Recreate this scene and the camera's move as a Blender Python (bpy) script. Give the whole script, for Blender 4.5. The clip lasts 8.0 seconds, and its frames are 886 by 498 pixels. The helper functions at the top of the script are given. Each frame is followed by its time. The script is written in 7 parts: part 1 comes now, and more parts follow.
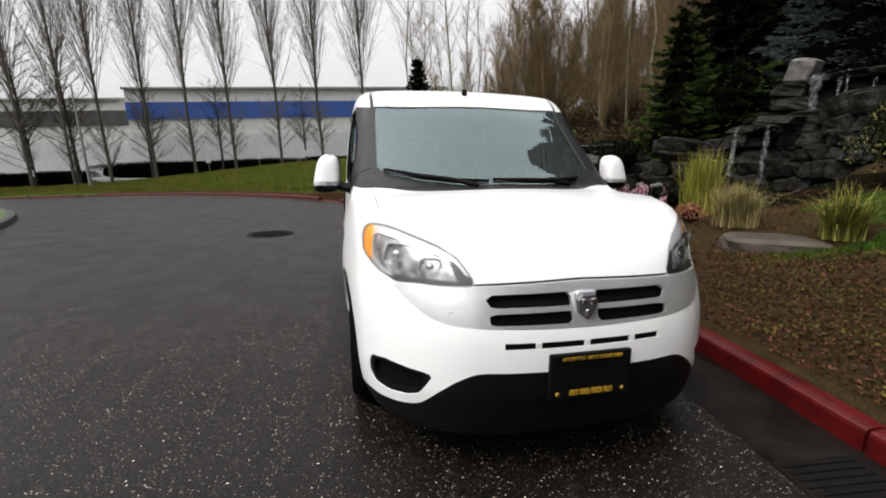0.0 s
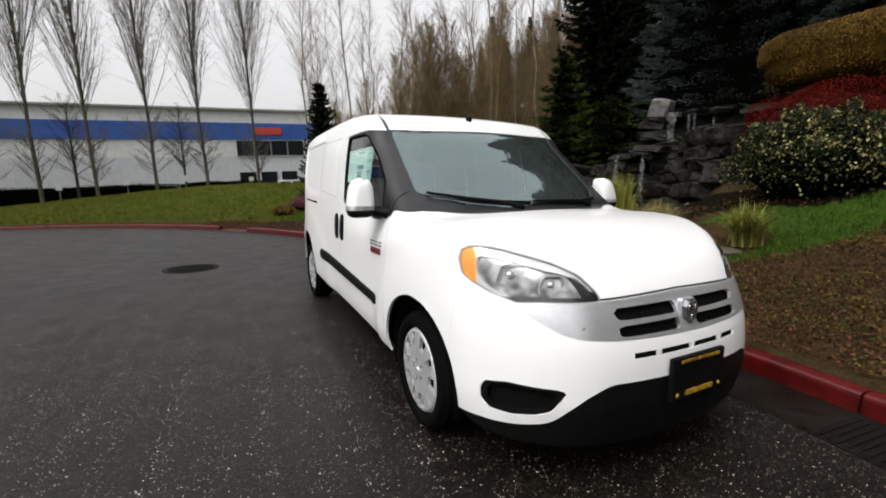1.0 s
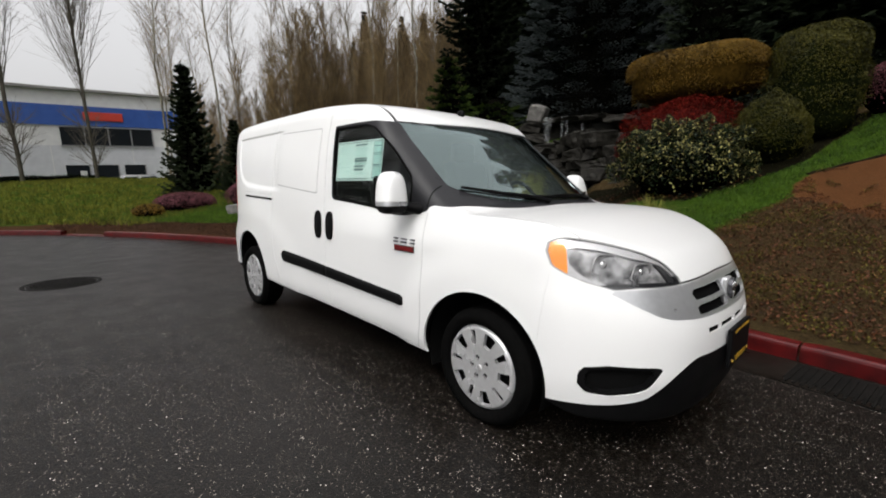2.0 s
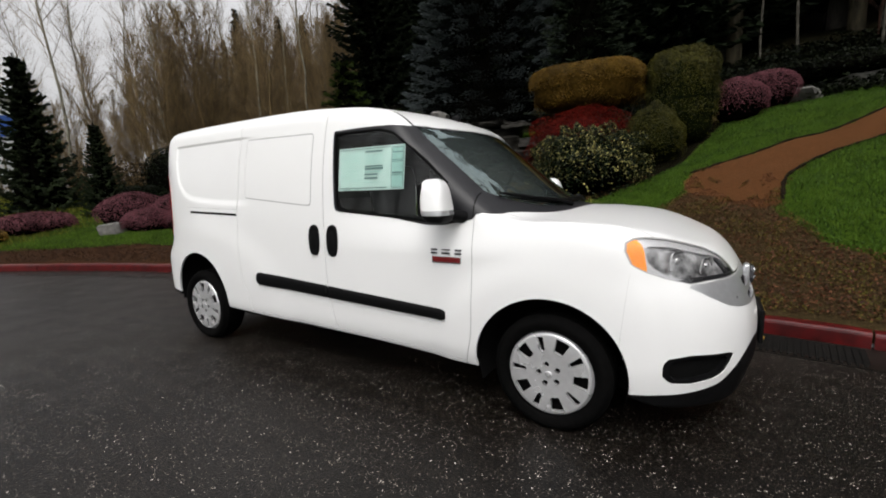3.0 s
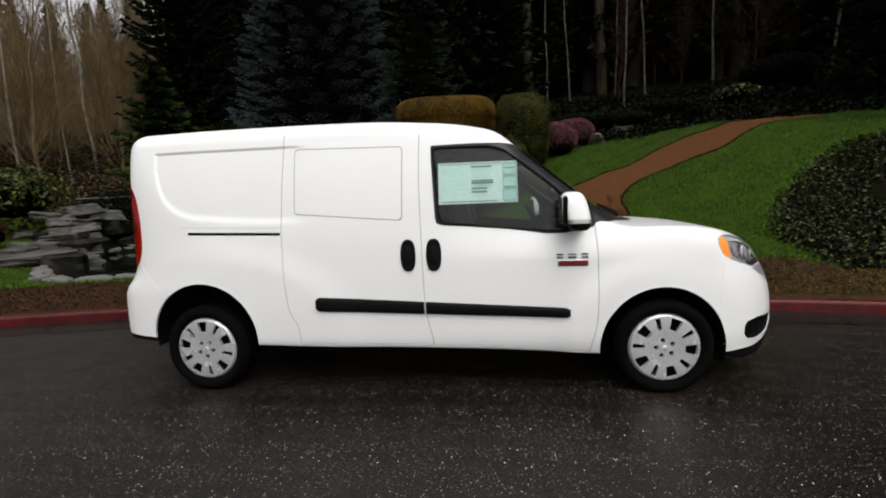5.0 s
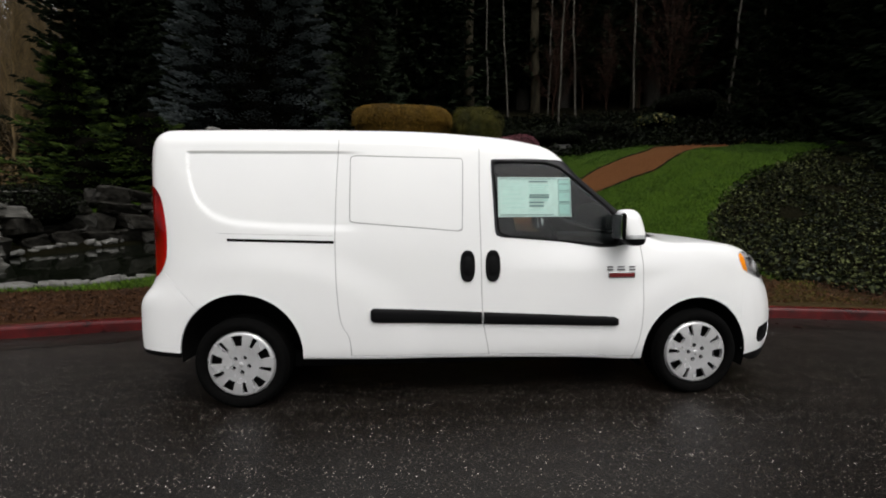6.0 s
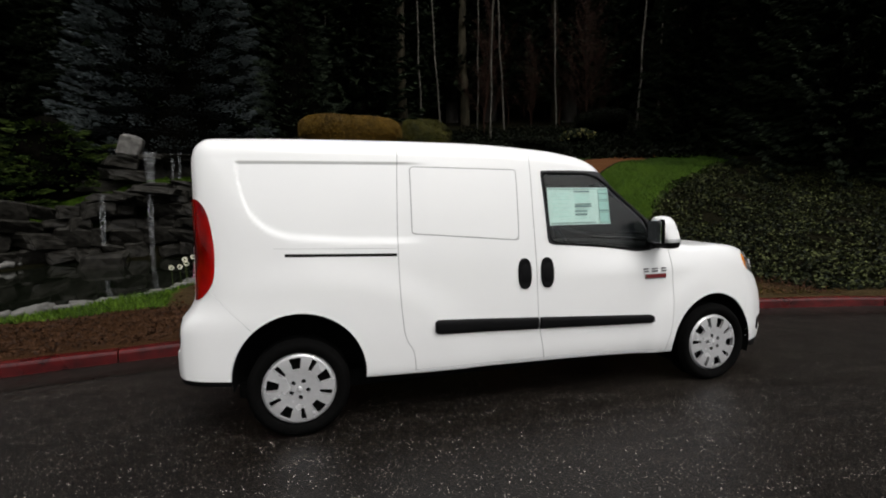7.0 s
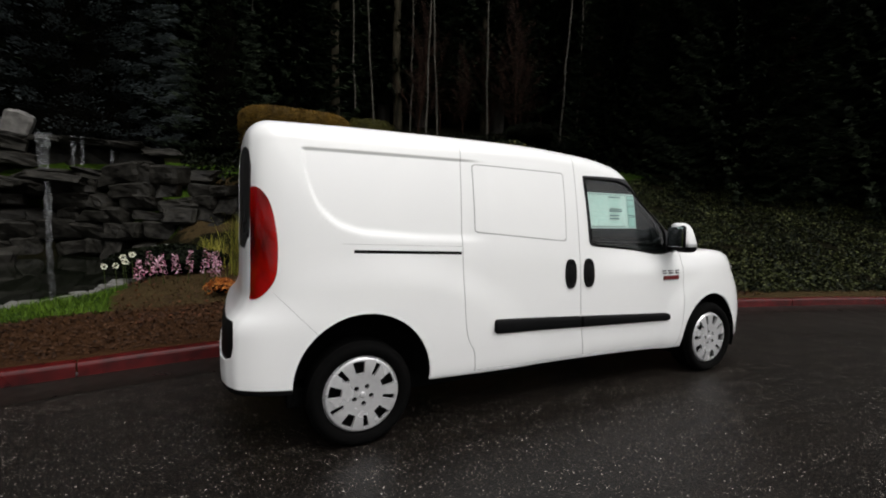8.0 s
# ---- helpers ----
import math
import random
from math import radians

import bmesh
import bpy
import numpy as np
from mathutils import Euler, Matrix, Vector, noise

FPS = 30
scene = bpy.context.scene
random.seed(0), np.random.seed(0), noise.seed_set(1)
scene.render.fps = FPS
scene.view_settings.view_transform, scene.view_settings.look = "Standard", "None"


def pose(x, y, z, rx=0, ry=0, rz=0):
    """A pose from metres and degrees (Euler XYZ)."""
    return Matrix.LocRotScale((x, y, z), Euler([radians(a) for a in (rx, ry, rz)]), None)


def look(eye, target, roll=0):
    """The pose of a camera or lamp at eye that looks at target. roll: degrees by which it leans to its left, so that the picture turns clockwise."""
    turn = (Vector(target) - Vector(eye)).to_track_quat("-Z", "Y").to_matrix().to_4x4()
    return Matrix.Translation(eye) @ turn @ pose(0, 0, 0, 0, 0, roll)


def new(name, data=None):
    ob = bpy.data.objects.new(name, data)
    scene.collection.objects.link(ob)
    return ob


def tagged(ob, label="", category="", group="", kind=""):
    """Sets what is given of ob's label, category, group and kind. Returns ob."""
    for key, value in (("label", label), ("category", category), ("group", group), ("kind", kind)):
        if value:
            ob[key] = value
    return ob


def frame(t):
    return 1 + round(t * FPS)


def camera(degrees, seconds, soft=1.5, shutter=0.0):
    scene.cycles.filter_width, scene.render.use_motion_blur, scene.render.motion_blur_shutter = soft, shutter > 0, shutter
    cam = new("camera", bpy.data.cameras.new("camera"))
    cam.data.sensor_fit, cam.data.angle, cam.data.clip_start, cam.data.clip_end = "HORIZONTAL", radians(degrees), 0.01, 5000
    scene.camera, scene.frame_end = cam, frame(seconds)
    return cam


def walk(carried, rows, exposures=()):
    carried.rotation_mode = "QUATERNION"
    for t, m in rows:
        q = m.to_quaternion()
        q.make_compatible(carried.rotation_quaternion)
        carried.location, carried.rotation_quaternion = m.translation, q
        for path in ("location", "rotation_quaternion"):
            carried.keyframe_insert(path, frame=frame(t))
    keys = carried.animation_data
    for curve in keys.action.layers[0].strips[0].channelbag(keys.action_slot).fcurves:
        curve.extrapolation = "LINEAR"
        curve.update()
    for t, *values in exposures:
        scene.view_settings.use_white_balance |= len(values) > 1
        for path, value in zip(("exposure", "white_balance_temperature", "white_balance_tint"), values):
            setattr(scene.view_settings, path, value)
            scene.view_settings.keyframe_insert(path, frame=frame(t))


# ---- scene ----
cam = camera(91.6, 8.0, soft=1.9)
# The road falls sideways to the kerb: the van and the walk are given square to the road, and LEAN turns them upright.
LEAN = Matrix.Rotation(radians(2.0), 4, "Y")
PATH = [
    (0, (-0.862, -2.284, 1.279), (-0.454, -0.367, 0.883), -0.0),
    (0.5, (-1.284, -2.182, 1.283), (-0.588, -0.34, 0.93), -0.1),
    (1, (-1.716, -1.981, 1.274), (-0.834, -0.209, 0.985), -0.5),
    (1.5, (-2.098, -1.702, 1.262), (-1.001, -0.057, 0.963), -0.8),
    (2, (-2.457, -1.398, 1.261), (-1.1, 0.039, 0.958), -0.2),
    (2.2, (-2.573, -1.238, 1.277), (-1.11, 0.092, 0.973), -0.7),
    (3.3, (-3.066, -0.418, 1.281), (-1.333, 0.547, 1.027), -2.0),
    (3.5, (-3.186, -0.234, 1.283), (-1.412, 0.661, 1.054), -1.8),
    (4, (-3.355, 0.191, 1.285), (-1.489, 0.875, 1.058), -0.4),
    (4.5, (-3.535, 0.639, 1.28), (-1.602, 1.106, 1.07), -0.9),
    (5.8, (-3.725, 1.778, 1.288), (-1.737, 1.684, 1.096), -1.5),
    (6, (-3.716, 1.964, 1.321), (-1.728, 1.833, 1.145), -0.3),
    (6.5, (-3.669, 2.414, 1.313), (-1.693, 2.144, 1.152), -0.1),
    (7, (-3.605, 2.871, 1.33), (-1.67, 2.381, 1.199), -1.4),
    (7.5, (-3.458, 3.307, 1.312), (-1.584, 2.629, 1.148), 0.2),
    (8, (-3.258, 3.738, 1.296), (-1.456, 2.88, 1.184), 0.4),
]
walk(cam, [(t, LEAN @ look(eye, target, roll)) for t, eye, target, roll in PATH],
     exposures=[(0, 0.78), (1, 0.68), (2, 0.5), (4.5, 0.32), (8, 0.17)])

# ---------------------------------------------------------------- world and sun: a wet, overcast winter day
world = bpy.data.worlds.new("overcast_sky")
scene.world = world
world.use_nodes = True
wn, wl = world.node_tree.nodes, world.node_tree.links
sky = wn.new("ShaderNodeTexSky")
sky.sky_type, sky.sun_disc = "NISHITA", False
sky.sun_elevation, sky.sun_rotation = radians(58), radians(246)
sky.dust_density, sky.air_density, sky.ozone_density = 6.0, 1.2, 1.0
hsv = wn.new("ShaderNodeHueSaturation")
hsv.inputs["Saturation"].default_value = 0.12
wl.new(sky.outputs[0], hsv.inputs["Color"])
cloud = wn.new("ShaderNodeMix")
cloud.data_type = "RGBA"
cloud.inputs[0].default_value = 0.55
cloud.inputs[7].default_value = (3.80, 3.74, 3.80, 1)
wl.new(hsv.outputs[0], cloud.inputs[6])
# a covered sky is brighter overhead than at the horizon
aloft, height, rise, veil = wn.new("ShaderNodeTexCoord"), wn.new("ShaderNodeSeparateXYZ"), wn.new("ShaderNodeMapRange"), wn.new("ShaderNodeMix")
wl.new(aloft.outputs["Generated"], height.inputs[0])
wl.new(height.outputs["Z"], rise.inputs[0])
rise.inputs[3].default_value, rise.inputs[4].default_value = 0.74, 1.22
veil.data_type, veil.blend_type = "RGBA", "MULTIPLY"
veil.inputs[0].default_value = 1
wl.new(cloud.outputs[2], veil.inputs[6])
wl.new(rise.outputs[0], veil.inputs[7])
wl.new(veil.outputs[2], wn["Background"].inputs[0])
wn["Background"].inputs[1].default_value = 0.18

sun = new("sun", bpy.data.lights.new("sun", "SUN"))
sun.data.energy, sun.data.angle, sun.data.color = 1.1, radians(40), (1.0, 0.97, 0.93)
sun.matrix_world = look((-9, -4, 16), (0, 0, 0))
# ---------------------------------------------------------------- materials


def nodes_of(name):
    m = bpy.data.materials.new(name)
    m.use_nodes = True
    return m, m.node_tree.nodes, m.node_tree.links, m.node_tree.nodes["Principled BSDF"]


def material(name, dark, light, rough=0.6, scale=8.0, bump=0.0, bump_scale=None, metal=0.0, coat=0.0, spread=(0.35, 0.65),
             island=0.0, rough_spread=0.0, detail=6.0, stretch=(1, 1, 1), coarse=None, coarse_amount=0.35, spec=0.5):
    """Two colours mixed by noise at two scales, with relief and uneven gloss."""
    m, n, l, b = nodes_of(name)
    coord = n.new("ShaderNodeTexCoord")
    mapping = n.new("ShaderNodeMapping")
    mapping.inputs["Scale"].default_value = stretch
    l.new(coord.outputs["Object"], mapping.inputs[0])
    fine = n.new("ShaderNodeTexNoise")
    fine.inputs["Scale"].default_value, fine.inputs["Detail"].default_value = scale, detail
    l.new(mapping.outputs[0], fine.inputs["Vector"])
    big = n.new("ShaderNodeTexNoise")
    big.inputs["Scale"].default_value, big.inputs["Detail"].default_value = coarse or scale * 0.13, 3
    l.new(mapping.outputs[0], big.inputs["Vector"])
    mix = n.new("ShaderNodeMix")
    mix.inputs[0].default_value = coarse_amount
    l.new(fine.outputs[0], mix.inputs[2]), l.new(big.outputs[0], mix.inputs[3])
    level = mix.outputs[0]
    if island:
        geo = n.new("ShaderNodeNewGeometry")
        add = n.new("ShaderNodeMath")
        add.operation = "MULTIPLY_ADD"
        l.new(geo.outputs["Random Per Island"], add.inputs[0])
        add.inputs[1].default_value = island
        sub = n.new("ShaderNodeMath")
        sub.operation = "SUBTRACT"
        l.new(level, sub.inputs[0])
        sub.inputs[1].default_value = island / 2
        l.new(sub.outputs[0], add.inputs[2])
        level = add.outputs[0]
    ramp = n.new("ShaderNodeValToRGB")
    ramp.color_ramp.elements[0].position, ramp.color_ramp.elements[1].position = spread
    ramp.color_ramp.elements[0].color, ramp.color_ramp.elements[1].color = (*dark, 1), (*light, 1)
    l.new(level, ramp.inputs[0]), l.new(ramp.outputs[0], b.inputs["Base Color"])
    b.inputs["Metallic"].default_value, b.inputs["Coat Weight"].default_value = metal, coat
    b.inputs["Specular IOR Level"].default_value = spec
    if rough_spread:
        r = n.new("ShaderNodeMapRange")
        r.inputs[1].default_value, r.inputs[2].default_value = 0.3, 0.7
        r.inputs[3].default_value, r.inputs[4].default_value = rough - rough_spread, rough + rough_spread
        l.new(big.outputs[0], r.inputs[0]), l.new(r.outputs[0], b.inputs["Roughness"])
    else:
        b.inputs["Roughness"].default_value = rough
    if bump:
        bn = n.new("ShaderNodeTexNoise")
        bn.inputs["Scale"].default_value, bn.inputs["Detail"].default_value = bump_scale or scale * 2, 5
        l.new(mapping.outputs[0], bn.inputs["Vector"])
        bm_ = n.new("ShaderNodeBump")
        bm_.inputs["Strength"].default_value, bm_.inputs["Distance"].default_value = min(1, bump * 10), bump
        l.new(bn.outputs[0], bm_.inputs["Height"]), l.new(bm_.outputs[0], b.inputs["Normal"])
    return m


def plain(name, color, rough=0.5, metal=0.0, coat=0.0, spec=0.5):
    c = np.array(color)
    return material(name, tuple(c * 0.93), tuple(np.minimum(c * 1.05, 1)), rough, 30, metal=metal, coat=coat, rough_spread=min(0.04, rough * 0.3), spec=spec)


# ---------------------------------------------------------------- building helpers


def mesh_of(name, verts, faces, mat, smooth=False, normals=None):
    me = bpy.data.meshes.new(name)
    me.from_pydata([tuple(map(float, v)) for v in verts], [], [tuple(map(int, f)) for f in faces])
    if mat is not None:
        me.materials.append(mat)
    if smooth:
        me.shade_smooth()
    if normals is not None:
        me.normals_split_custom_set_from_vertices([tuple(map(float, v)) for v in normals])
    me.update()
    return me


def fast_mesh(name, verts, faces, mat, smooth=False):
    """A mesh from numpy arrays of corners and of triangles or quads."""
    verts, faces = np.asarray(verts, np.float32), np.asarray(faces, np.int32)
    me = bpy.data.meshes.new(name)
    me.vertices.add(len(verts))
    me.vertices.foreach_set("co", verts.ravel())
    k = faces.shape[1]
    me.loops.add(faces.size)
    me.loops.foreach_set("vertex_index", faces.ravel())
    me.polygons.add(len(faces))
    me.polygons.foreach_set("loop_start", np.arange(0, faces.size, k, dtype=np.int32))
    me.update(calc_edges=True)
    me.materials.append(mat)
    if smooth:
        me.shade_smooth()
    return me


def part(name, me, parent, label="", m=None):
    """Links a mesh, or a bmesh, as one part under a thing."""
    ob = new(name, me)
    ob.parent = parent
    if m is not None:
        ob.matrix_basis = m
    return tagged(ob, label) if label else ob


def thing(name, label, category, m=None, group="", kind="", me=None):
    ob = new(name, me)
    if m is not None:
        ob.matrix_basis = m
    return tagged(ob, label, category, group, kind)


def from_bm(name, bm, mat, smooth=False):
    me = bpy.data.meshes.new(name)
    bm.normal_update()
    bm.to_mesh(me)
    bm.free()
    me.materials.append(mat)
    if smooth:
        me.shade_smooth()
    return me


def box_bm(sx, sy, sz, at=(0, 0, 0), bevel=0.0, segments=2, bm=None):
    own = bm or bmesh.new()
    r = bmesh.ops.create_cube(own, size=1, matrix=Matrix.Translation(at) @ Matrix.Diagonal((sx, sy, sz, 1)))
    if bevel:
        edges = list({e for v in r["verts"] for e in v.link_edges})
        bmesh.ops.bevel(own, geom=edges, offset=bevel, segments=segments, profile=0.5, affect="EDGES")
    return own


def tube(points, radii, sides=6):
    """Corners and quads of a tapered tube along a line."""
    pts = np.asarray(points, float)
    radii = np.broadcast_to(radii, len(pts))
    tang = np.gradient(pts, axis=0)
    tang /= np.linalg.norm(tang, axis=1)[:, None] + 1e-9
    ref = np.where(np.abs(tang[:, 2:]) > 0.9, [[1.0, 0, 0]], [[0, 0, 1.0]])
    u = np.cross(tang, ref)
    u /= np.linalg.norm(u, axis=1)[:, None] + 1e-9
    w = np.cross(tang, u)
    ang = np.arange(sides) * 2 * np.pi / sides
    ring = pts[:, None] + radii[:, None, None] * (u[:, None] * np.cos(ang)[None, :, None] + w[:, None] * np.sin(ang)[None, :, None])
    v = ring.reshape(-1, 3)
    i, j = np.meshgrid(np.arange(len(pts) - 1), np.arange(sides), indexing="ij")
    k = (j + 1) % sides
    f = np.stack([i * sides + j, i * sides + k, (i + 1) * sides + k, (i + 1) * sides + j], -1).reshape(-1, 4)
    return v, f


def merge(pieces):
    """Joins (corners, faces) pieces with faces of one size."""
    vs, fs, n = [], [], 0
    for v, f in pieces:
        vs.append(v), fs.append(np.asarray(f) + n)
        n += len(v)
    return np.concatenate(vs), np.concatenate(fs)


def lathe_bm(profile, steps=48, axis="x", close=False):
    """A body of revolution from (radius, offset) pairs round the x axis."""
    bm = bmesh.new()
    rows = []
    for r, o in profile:
        rows.append([bm.verts.new((o, r * math.cos(2 * math.pi * k / steps), r * math.sin(2 * math.pi * k / steps))) for k in range(steps)])
    pairs = list(zip(rows, rows[1:])) + ([(rows[-1], rows[0])] if close else [])
    for a, b in pairs:
        for k in range(steps):
            bm.faces.new((a[k], a[(k + 1) % steps], b[(k + 1) % steps], b[k]))
    bmesh.ops.recalc_face_normals(bm, faces=bm.faces)
    return bm


def curve(xs, ys):
    """A smooth curve through points, flat beyond its ends."""
    xs, ys = np.array(xs, float), np.array(ys, float)
    h = np.diff(xs)
    s = np.diff(ys) / h
    m = np.r_[s[0], (s[:-1] * h[1:] + s[1:] * h[:-1]) / (h[:-1] + h[1:]), s[-1]]
    m[1:-1] = np.where(s[:-1] * s[1:] <= 0, 0, np.sign(m[1:-1]) * np.minimum(np.abs(m[1:-1]), 2.5 * np.minimum(np.abs(s[:-1]), np.abs(s[1:]))))

    def f(x):
        x = np.clip(x, xs[0], xs[-1])
        i = np.clip(np.searchsorted(xs, x, side="right") - 1, 0, len(h) - 1)
        t = (x - xs[i]) / h[i]
        return (ys[i] * (1 + 2 * t) * (1 - t) ** 2 + m[i] * h[i] * t * (1 - t) ** 2 + ys[i + 1] * t * t * (3 - 2 * t) + m[i + 1] * h[i] * t * t * (t - 1))

    return f


def smoothstep(a, b, x):
    t = np.clip((x - a) / (b - a), 0, 1)
    return t * t * (3 - 2 * t)
# ---------------------------------------------------------------- the lie of the land
# A ring road round a green island; everything is laid out by the distance d from the outer kerb and the bearing a.
CX, CY, RK, RI = -22.4, 1.6, 23.85, 16.0
ZK, FALL = -0.03, 0.035
LAND_D = np.array([0, 1.5, 4, 6, 8, 10, 13, 18, 30, 60, 150, 600.0])
LAND_A = np.array([-180, -90, -40, -20, -14, -7, 0, 5, 9, 14, 18, 25, 35, 42, 50, 90, 180.0])
LAND_Z = np.array([
    [.15, .2, .4, .6, .8, 1, 1.2, 1.5, 2, 3, 4, 4],
    [.15, .2, .5, .8, 1, 1.4, 2, 3, 5, 8, 12, 12],
    [0.15, 0.35, 1, 1.6, 2.4, 3, 4, 6, 9, 19, 48, 78],
    [0.15, 0.35, 1, 1.7, 2.5, 3, 3.5, 5.2, 9, 20, 50, 80],
    [0.15, 0.3, 1, 1.8, 2.75, 3.1, 3.4, 5.2, 9, 20, 50, 80],
    [0.15, 0.3, 0.95, 1.5, 2.05, 2.6, 3.1, 5, 9, 20, 50, 80],
    [0.15, 0.26, 0.60, 1.04, 1.6, 2.2, 2.95, 4.5, 8, 19, 50, 80],
    [0.15, 0.20, 0.36, 0.52, .85, 1.6, 2.8, 4, 7, 18, 50, 80],
    [0.15, 0.2, 0.3, 0.25, 0.2, 0.3, 2.9, 3.6, 6, 16, 48, 78],
    [0.15, 0.2, 0.3, 0.25, 0.2, 0.3, 2.4, 3, 5, 14, 44, 74],
    [0.15, 0.2, 0.3, 0.35, 0.5, 0.8, 1.6, 2.4, 4.5, 14, 44, 74],
    [0.15, 0.2, 0.35, 0.5, 0.7, 0.9, 1.2, 2.5, 6, 18, 48, 78],
    [.15, .2, .45, .8, 1.1, 1.3, 1.5, 2.2, 5.5, 14, 30, 40],
    [.15, .2, .5, .9, 1.25, 1.4, 1.5, 1.6, 3.5, 12, 26, 36],
    [.15, .2, .55, 1, 1.35, 1.5, 1.45, .9, .3, .4, 2, 2],
    [.15, .18, .25, .32, .32, .28, .2, .1, 0, .2, 1, 1],
    [.15, .2, .4, .6, .8, 1, 1.2, 1.5, 2, 3, 4, 4],
])


LAND_Z[:, 0] = .126


def polar(x, y):
    return np.hypot(x - CX, y - CY) - RK, np.degrees(np.arctan2(y - CY, x - CX))


def land(x, y):
    """Height of the ground outside the kerb."""
    d, a = polar(x, y)
    d = np.maximum(d, 0)
    i = np.clip(np.searchsorted(LAND_A, a, side="right") - 1, 0, len(LAND_A) - 2)
    f = (a - LAND_A[i]) / (LAND_A[i + 1] - LAND_A[i])
    f = f * f * (3 - 2 * f)
    j = np.clip(np.searchsorted(LAND_D, d, side="right") - 1, 0, len(LAND_D) - 2)
    g = (d - LAND_D[j]) / (LAND_D[j + 1] - LAND_D[j])
    lo = LAND_Z[i, j] * (1 - f) + LAND_Z[i + 1, j] * f
    hi = LAND_Z[i, j + 1] * (1 - f) + LAND_Z[i + 1, j + 1] * f
    pond = np.hypot((x - 7.3) / 3.7, (y - 8.3) / 3.0)
    return ZK + lo * (1 - g) + hi * g - 0.4 * np.clip(1.35 - pond, 0, 0.35) / 0.35


def road_z(x, y):
    """Height of the carriageway, which falls outwards to the kerb."""
    d, _ = polar(x, y)
    return ZK - FALL * d


def at_polar(d, a):
    return CX + (RK + d) * math.cos(radians(a)), CY + (RK + d) * math.sin(radians(a))


def outline_distance(points, x, y):
    """Distance to a closed outline on the ground, below zero inside it."""
    pts = np.array(points, float)
    best, inside = np.full(np.shape(x), 1e9), np.zeros(np.shape(x), bool)
    for (ax, ay), (bx, by) in zip(pts, np.roll(pts, -1, axis=0)):
        ex, ey = bx - ax, by - ay
        k = np.clip(((x - ax) * ex + (y - ay) * ey) / (ex * ex + ey * ey), 0, 1)
        best = np.minimum(best, np.hypot(x - ax - k * ex, y - ay - k * ey))
        with np.errstate(divide="ignore", invalid="ignore"):
            xi = ex * (y - ay) / ey + ax
        inside = inside ^ (((ay > y) != (by > y)) & (x < xi))
    return np.where(inside, -best, best)


LITTER = [(1.45, 3.2), (2.7, 1.9), (3.2, .75), (3.7, .44), (4.8, .07), (5.7, -.27), (6.9, -.5), (6.2, -1.3), (5.3, -1.45), (4.5, -1.42), (3.4, -1.7), (2.8, -2.2), (2.6, -2.8), (1.9, -3.6), (1.35, -4.6), (.2, -6.4), (-1, -7), (.9, -2), (1.3, 1)]
BED = [(1.45, 2.6), (1.35, 4.6), (2.4, 5.0), (3.6, 5.25), (4.4, 5.2), (6.2, 5.6), (9, 5.2), (13, 5), (14.2, 2), (13.3, -.9), (10.5, -.75), (8.6, -.25), (7.6, .1), (6.9, .6), (6.2, 1.3), (5.9, 2.3), (5.2, 2.5), (4.75, 1.6), (4.5, .95), (3.8, .85), (3.0, 1.2)]
TRAIL = [(6.8, -.3), (7.3, -.9), (8.1, -2.2), (9.3, -3.7), (10.0, -5.6), (12.9, -8.7), (16, -12), (15, -13.5), (11.3, -9.6), (9.2, -7.0), (7.9, -4.65), (7.5, -3.0), (6.6, -2.05), (5.7, -1.6), (4.7, -1.5), (4.45, -1.25), (5.05, -.66), (6.0, -.22)]
IVY = [(.6, -4.6), (2.2, -3.4), (3.3, -3.2), (5.2, -4.5), (6.6, -6.3), (7.5, -8.3), (9.2, -11.5), (15, -15), (17, -30), (-10, -45), (-12, -18)]


def farther(m):
    """Moves what stands beyond the mound outwards, growing with the distance."""
    c = Vector((-1.6, -1.8, 1.28))
    return Matrix.Translation(c) @ Matrix.Scale(1.3, 4) @ Matrix.Translation(-c) @ m


def beyond_mound(x, y):
    return -1.6 + (x + 1.6) * 1.3, -1.8 + (y + 1.8) * 1.3
# ---------------------------------------------------------------- road, kerb and ground


def ring_sheet(radii, angles, height):
    """Corners and quads of a sheet round the middle of the island."""
    a = np.radians(angles)
    x = CX + radii[:, None] * np.cos(a)[None]
    y = CY + radii[:, None] * np.sin(a)[None]
    z = height(x, y)
    v = np.stack([x, y, z], -1).reshape(-1, 3)
    m = len(a)
    i, j = np.meshgrid(np.arange(len(radii) - 1), np.arange(m - 1), indexing="ij")
    f = np.stack([i * m + j, (i + 1) * m + j, (i + 1) * m + j + 1, i * m + j + 1], -1).reshape(-1, 4)
    return v, f




